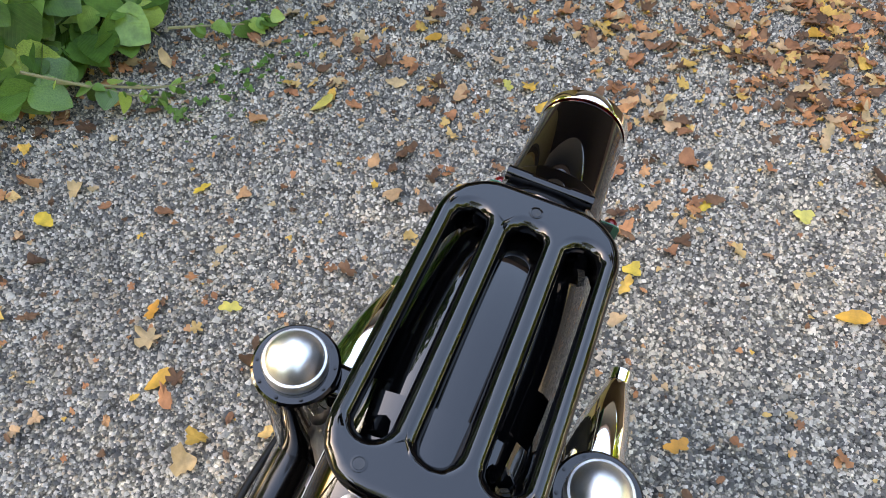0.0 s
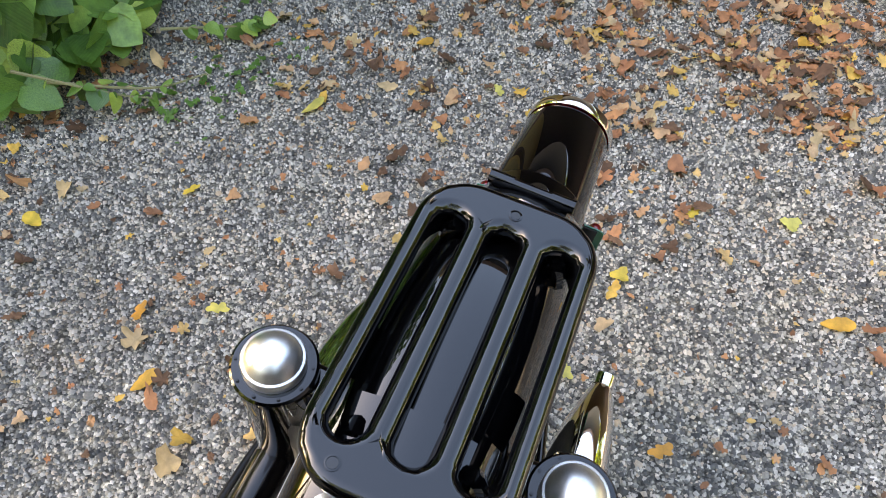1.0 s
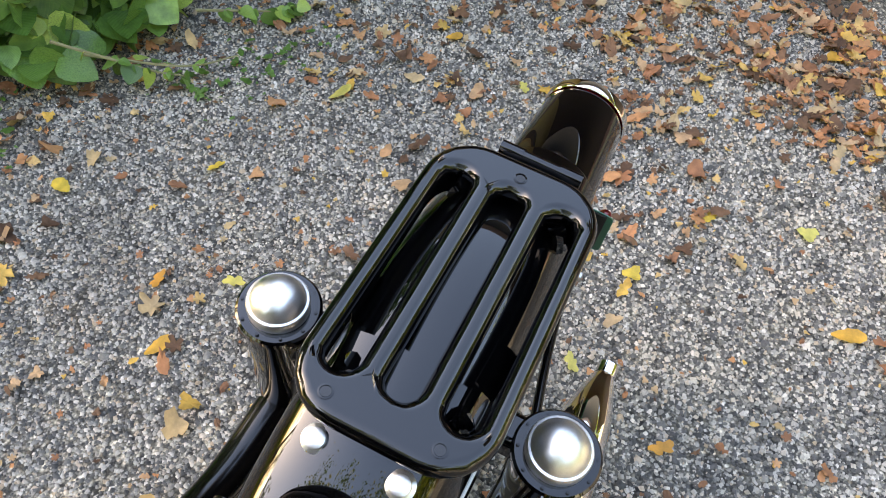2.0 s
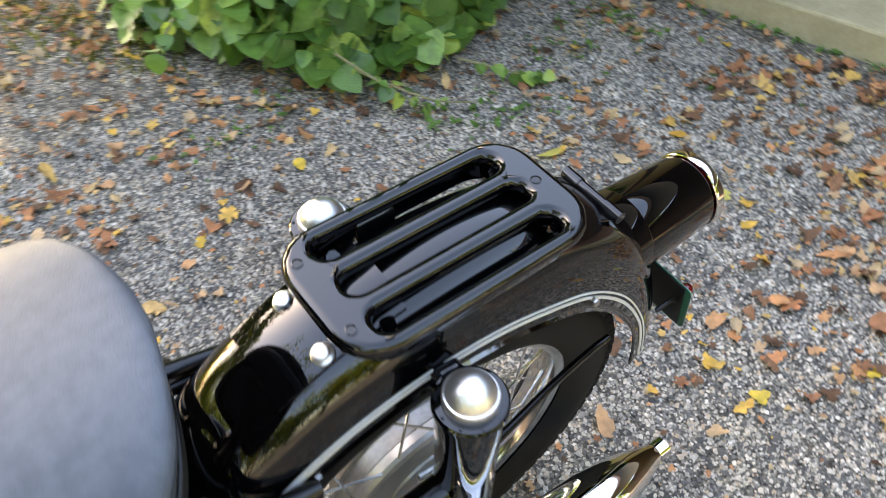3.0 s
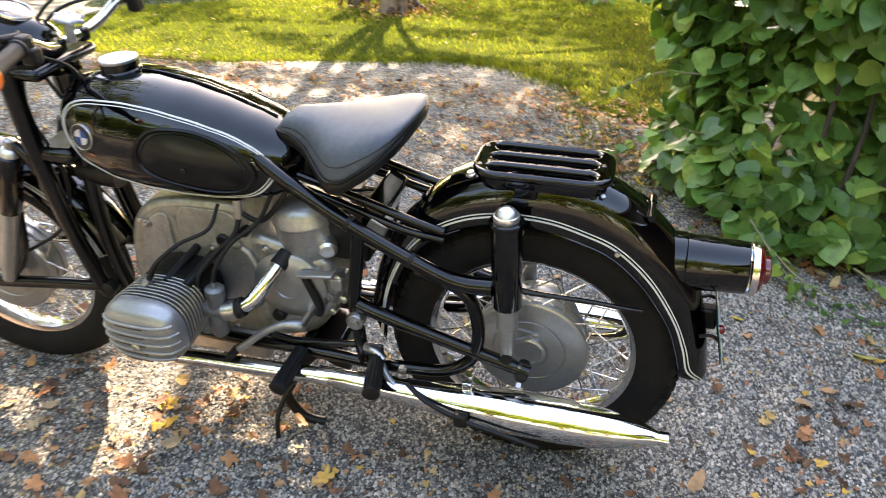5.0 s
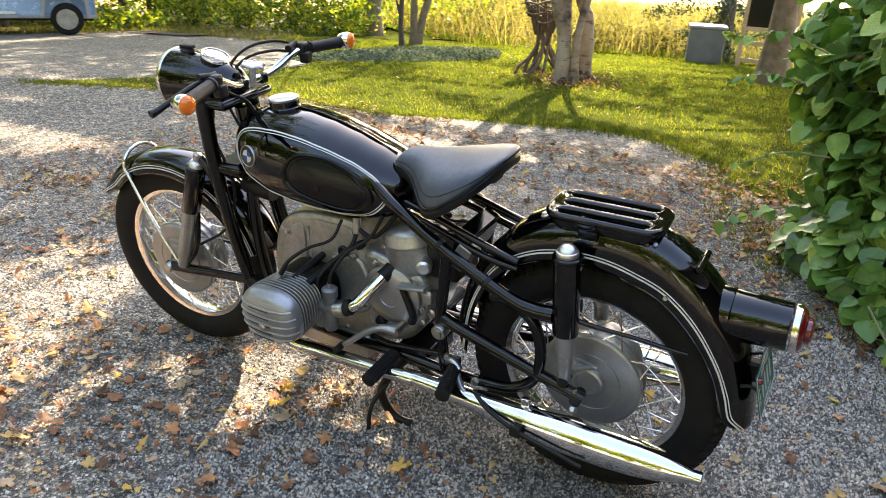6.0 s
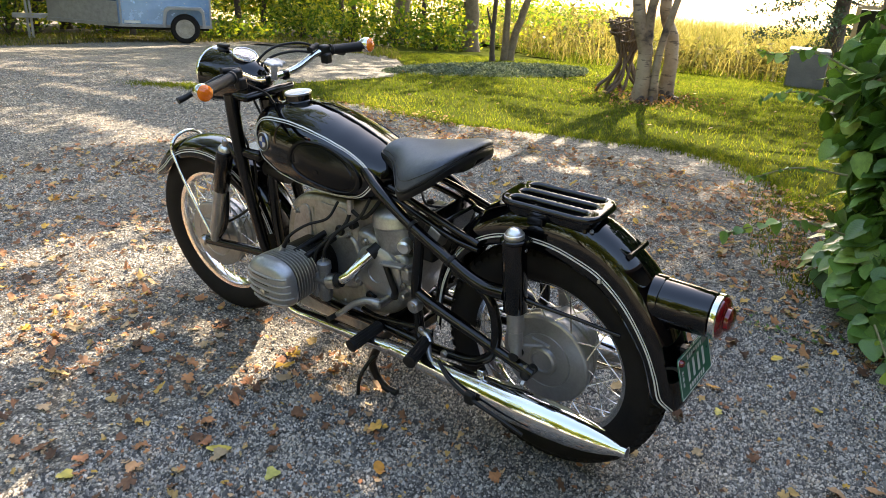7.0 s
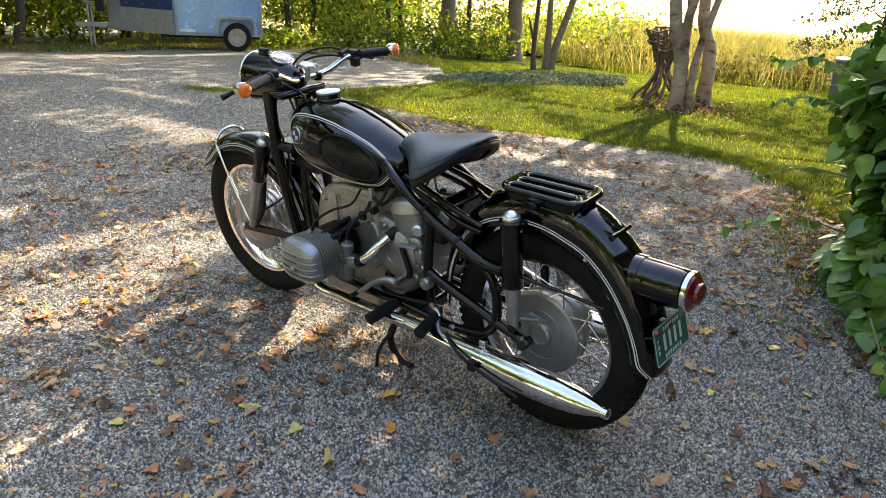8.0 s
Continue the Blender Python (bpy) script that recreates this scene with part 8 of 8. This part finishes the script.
lathe(bm, [(0.0850, 1.370), (0.0820, 1.379), (0.060, 1.389), (0.030, 1.394), (0.0, 1.395)], (0, 0, 0.918), (1, 0, 0), 48)
part("lamp_glass", bm, M["glass"], lamp)
bm = BM()
lathe(bm, [(0.0, 1.300), (0.05, 1.318), (0.083, 1.366)], (0, 0, 0.918), (1, 0, 0), 48)
part("reflector_bowl", bm, M["chrome"], lamp)
SA = Vector((-0.42, 0, 0.90)).normalized()
bm = BM()
lathe(bm, [(0.0385, 0.001), (0.0410, 0.003), (0.0408, 0.0065), (0.0385, 0.0090), (0.0365, 0.0085), (0.0355, 0.005)], (1.224, 0, 0.990), SA, 44, cap=False)
speedo = steer(part("speedometer", bm, M["chrome"], bike, "round speedometer with chrome bezel"))
bm = BM()
lathe(bm, [(0.0372, 0.002), (0.0372, 0.004), (0.0, 0.004)], (1.224, 0, 0.990), SA, 44)
face = part("dial_face", bm, M["dial"], speedo, "pale dial face")
bm = BM()
lathe(bm, [(0.036, -0.035), (0.0395, -0.004), (0.0395, 0.0015)], (1.224, 0, 0.990), SA, 40, cap=False)
part("case", bm, M["gloss"], speedo, "black instrument case")
su = Vector((0.90, 0, 0.42)).normalized()
sv = Vector((0, 1, 0))
o = Vector((1.224, 0, 0.990)) + SA * 0.0046
for r0, r1 in ((0.0360, 0.0325), (0.0200, 0.0120)):
    bm = BM()
    rings_to_faces(bm, [[o + (su * math.cos(a) + sv * math.sin(a)) * r for a in (2 * math.pi * k / 40 for k in range(40))] for r in (r0, r1)], True, False)
    part("dial_ring", bm, M["dark"], face, smooth=False)
for k in range(20):
    a = 2 * math.pi * k / 24 + 0.6
    dv = su * math.cos(a) + sv * math.sin(a)
    bm = BM()
    ribbon(bm, [o + dv * 0.0245, o + dv * 0.0318], 0.0008 if k % 2 else 0.0014, SA, 0.0004)
    part("tick", bm, M["dark"], face, smooth=False)
bm = BM()
ribbon(bm, [o - su * 0.006 + SA * 0.001, o + (su * 0.4 + sv * 0.9).normalized() * 0.030 + SA * 0.001], 0.0010, SA, 0.0004)
part("needle", bm, M["red"], face, smooth=False)
bm = BM()
lathe(bm, [(0.0370, 0.0065), (0.026, 0.0085), (0.0, 0.0092)], (1.224, 0, 0.990), SA, 40)
g = part("dial_glass", bm, M["glass"], speedo)
g.visible_shadow = False
bm = BM()
lathe(bm, [(0.024, -0.012), (0.024, -0.002), (0.022, 0.002), (0.021, 0.008), (0.016, 0.011), (0.0, 0.012)], (1.322, 0, 0.998), (-0.1, 0, 1), 28)
key = part("ignition_switch", bm, M["satin"], lamp)
bm = BM()
box(bm, (0.046, 0.020, 0.010), (1.322, 0, 1.014))
part("key", bm, M["rubber"], lamp, bevel=0.003)
bm = BM()
lathe(bm, [(0.010, -0.050), (0.010, -0.010), (0.020, -0.006), (0.028, -0.002), (0.029, 0.003), (0.026, 0.006), (0.020, 0.0045), (0.012, 0.007), (0.0, 0.008)], (1.098, -0.004, 0.980), (-0.16, 0, 1), 36)
damper = steer(part("steering_damper", bm, M["alu"], bike, "flat round aluminium steering damper knob"))
for k in range(6):
    a = 2 * math.pi * k / 6
    bm = BM()
    lathe(bm, [(0.005, -0.004), (0.006, 0.002), (0.004, 0.005)], (1.095 + 0.028 * math.cos(a), -0.004 + 0.028 * math.sin(a), 0.981 + 0.0055 * math.cos(a)), (-0.16, 0, 1), 12)
    part("lobe", bm, M["alu"], damper)

# -- handlebar --
YS = -0.022
bm = BM()
half = [(1.045, 0.325, 0.972), (1.062, 0.250, 0.978), (1.078, 0.195, 0.980), (1.092, 0.155, 0.972), (1.108, 0.100, 0.945), (1.120, 0.050, 0.932)]
bent(bm, [(x, y + YS, z) for x, y, z in half] + [(1.122, YS, 0.931)] + [(x, -y + YS, z) for x, y, z in half[::-1]], 0.0112, 16, 5)
bar = steer(part("handlebar", bm, M["chrome"], bike, "chrome handlebar"))
for s in (1, -1):
    def P(x, y, z):
        return Vector((x, y * s + YS, z))
    bm = BM()
    gp = [(0.0, 0.0150), (0.03, 0.0185), (0.06, 0.0165), (0.92, 0.0160), (0.95, 0.0195), (1.0, 0.0190)]
    a, b = P(1.043, 0.332, 0.9715), P(1.072, 0.210, 0.980)
    tube(bm, [a.lerp(b, t) for t, r in gp], [r for t, r in gp], 20)
    grip = part("grip", bm, M["rubber"], bar, "black rubber grip")
    bm = BM()
    box(bm, (0.034, 0.036, 0.040), P(1.080, 0.190, 0.980))
    perch = part("lever_perch", bm, M["satin"], bar, bevel=0.008)
    bm = BM()
    box(bm, (0.030, 0.030, 0.034), P(1.068, 0.186, 0.958))
    part("switch", bm, M["satin"], bar, bevel=0.006)
    bm = BM()
    bent(bm, [P(1.095, 0.185, 0.985), P(1.118, 0.215, 0.976), P(1.128, 0.270, 0.962), P(1.140, 0.330, 0.942), P(1.146, 0.355, 0.936)], [0.009, 0.0080, 0.0075, 0.0085, 0.0105], 12, 6)
    part("lever", bm, M["satin"], bar, "black hand lever")
    c = P(1.034, 0.352, 0.974)
    bm = BM()
    lathe(bm, [(0.0, -0.030), (0.012, -0.028), (0.0205, -0.020), (0.0245, -0.008), (0.0255, 0.0), (0.0250, 0.012), (0.0235, 0.016)], c, (-1, 0.16 * s, 0.05), 32)
    ind = steer(part("turn_signal", bm, M["chrome"], bike, "chrome bar-end turn signal with amber lens"))
    bm = BM()
    lathe(bm, [(0.0235, 0.013), (0.0225, 0.019), (0.0160, 0.0245), (0.0150, 0.0235), (0.0110, 0.0262), (0.0100, 0.0254), (0.0, 0.0275)], c, (-1, 0.16 * s, 0.05), 32)
    part("lens", bm, M["amber"], ind, "ribbed amber lens")
    for q in range(8):
        an = 2 * math.pi * q / 8
        ax = Vector((-1, 0.16 * s, 0.05)).normalized()
        u = ax.orthogonal().normalized()
        v = ax.cross(u)
        bm = BM()
        tube(bm, [c + ax * 0.0235 + (u * math.cos(an) + v * math.sin(an)) * 0.0155, c + ax * 0.0268 + (u * math.cos(an) + v * math.sin(an)) * 0.004], 0.0010, 5)
        part("lens_rib", bm, M["amber"], ind)
    bm = BM()
    tube(bm, [P(1.046, 0.325, 0.9725), P(1.040, 0.344, 0.9735)], 0.0125, 14)
    part("stem", bm, M["chrome"], ind)
    bm = BM()
    box(bm, (0.030, 0.026, 0.030), Vector((1.122, 0.042 * s + YS, 0.928)))
    part("clamp", bm, M["frame"], bar, bevel=0.006)
for pts in ([(1.095, -0.205, 0.992), (1.115, -0.130, 1.018), (1.150, -0.050, 1.012), (1.180, 0.000, 0.965), (1.165, 0.030, 0.900)], [(1.085, -0.190, 0.975), (1.110, -0.110, 0.995), (1.150, -0.040, 0.985), (1.170, 0.015, 0.940), (1.150, 0.040, 0.880)],
            [(1.095, 0.170, 0.985), (1.130, 0.110, 0.985), (1.165, 0.070, 0.950), (1.160, 0.050, 0.880), (1.120, 0.040, 0.780)], [(1.080, 0.165, 0.968), (1.090, 0.110, 0.935), (1.080, 0.060, 0.900), (1.070, 0.040, 0.860)]):
    bm = BM()
    bent(bm, pts, 0.0040, 10, 7)
    steer(part("control_cable", bm, M["rubber"], bike, "black control cable"))
for y in (-0.150, 0.155):
    bm = BM()
    tube(bm, [(1.096, y - 0.050 * (1 if y < 0 else -1) + YS * 0, 1.000), (1.088, y - 0.005 * (1 if y < 0 else -1), 0.992)], [0.0085, 0.0105], 12)
    steer(part("cable_boot", bm, M["rubber"], bike))
bm = BM()
bent(bm, [(1.18, 0.085, 0.90), (1.19, 0.090, 0.80), (1.16, 0.080, 0.66), (1.20, 0.090, 0.52), (1.38, 0.085, 0.40)], 0.0045, 10, 6)
front(part("brake_cable", bm, M["rubber"], bike))


# the tank, engine and frame ahead of the saddle sit a touch lower and further forward on the wheelbase
def set_ahead(ob):
    for v in ob.data.vertices:
        t = min(1.0, max(0.0, (v.co.x - 0.50) / 0.25))
        t = t * t * (3 - 2 * t)
        v.co.x += 0.011 * t
        v.co.z -= 0.007 * t


for ob in bike.children_recursive:
    top = ob.parent if ob.parent is not bike else ob
    top = top.parent if top.parent is not bike else top
    if ob.type == 'MESH' and top.matrix_basis == Matrix.Identity(4) and top is not seat and not top.name.startswith(("rear_", "exhaust")):
        set_ahead(ob)

# drifts of leaves blown together beside the motorcycle
_p = np.concatenate([clusters(1.62, 0.42, 0.10, 0.12, 60, 9), clusters(1.5, 0.6, 0.08, 0.08, 25, 5), clusters(2.52, -0.2, 0.12, 0.10, 80, 10), clusters(1.4, 1.0, 0.12, 0.12, 30, 8),
                     clusters(0.9, 0.12, 0.12, 0.06, 45, 6), clusters(1.1, 0.78, 0.15, 0.1, 20, 6), clusters(2.9, 0.3, 0.4, 0.3, 90, 20)])
leaf_litter("leaf_drifts", _p, 0.021, M["dead_leaf"], "small drifts of brown fallen leaves on the gravel", 0.006)
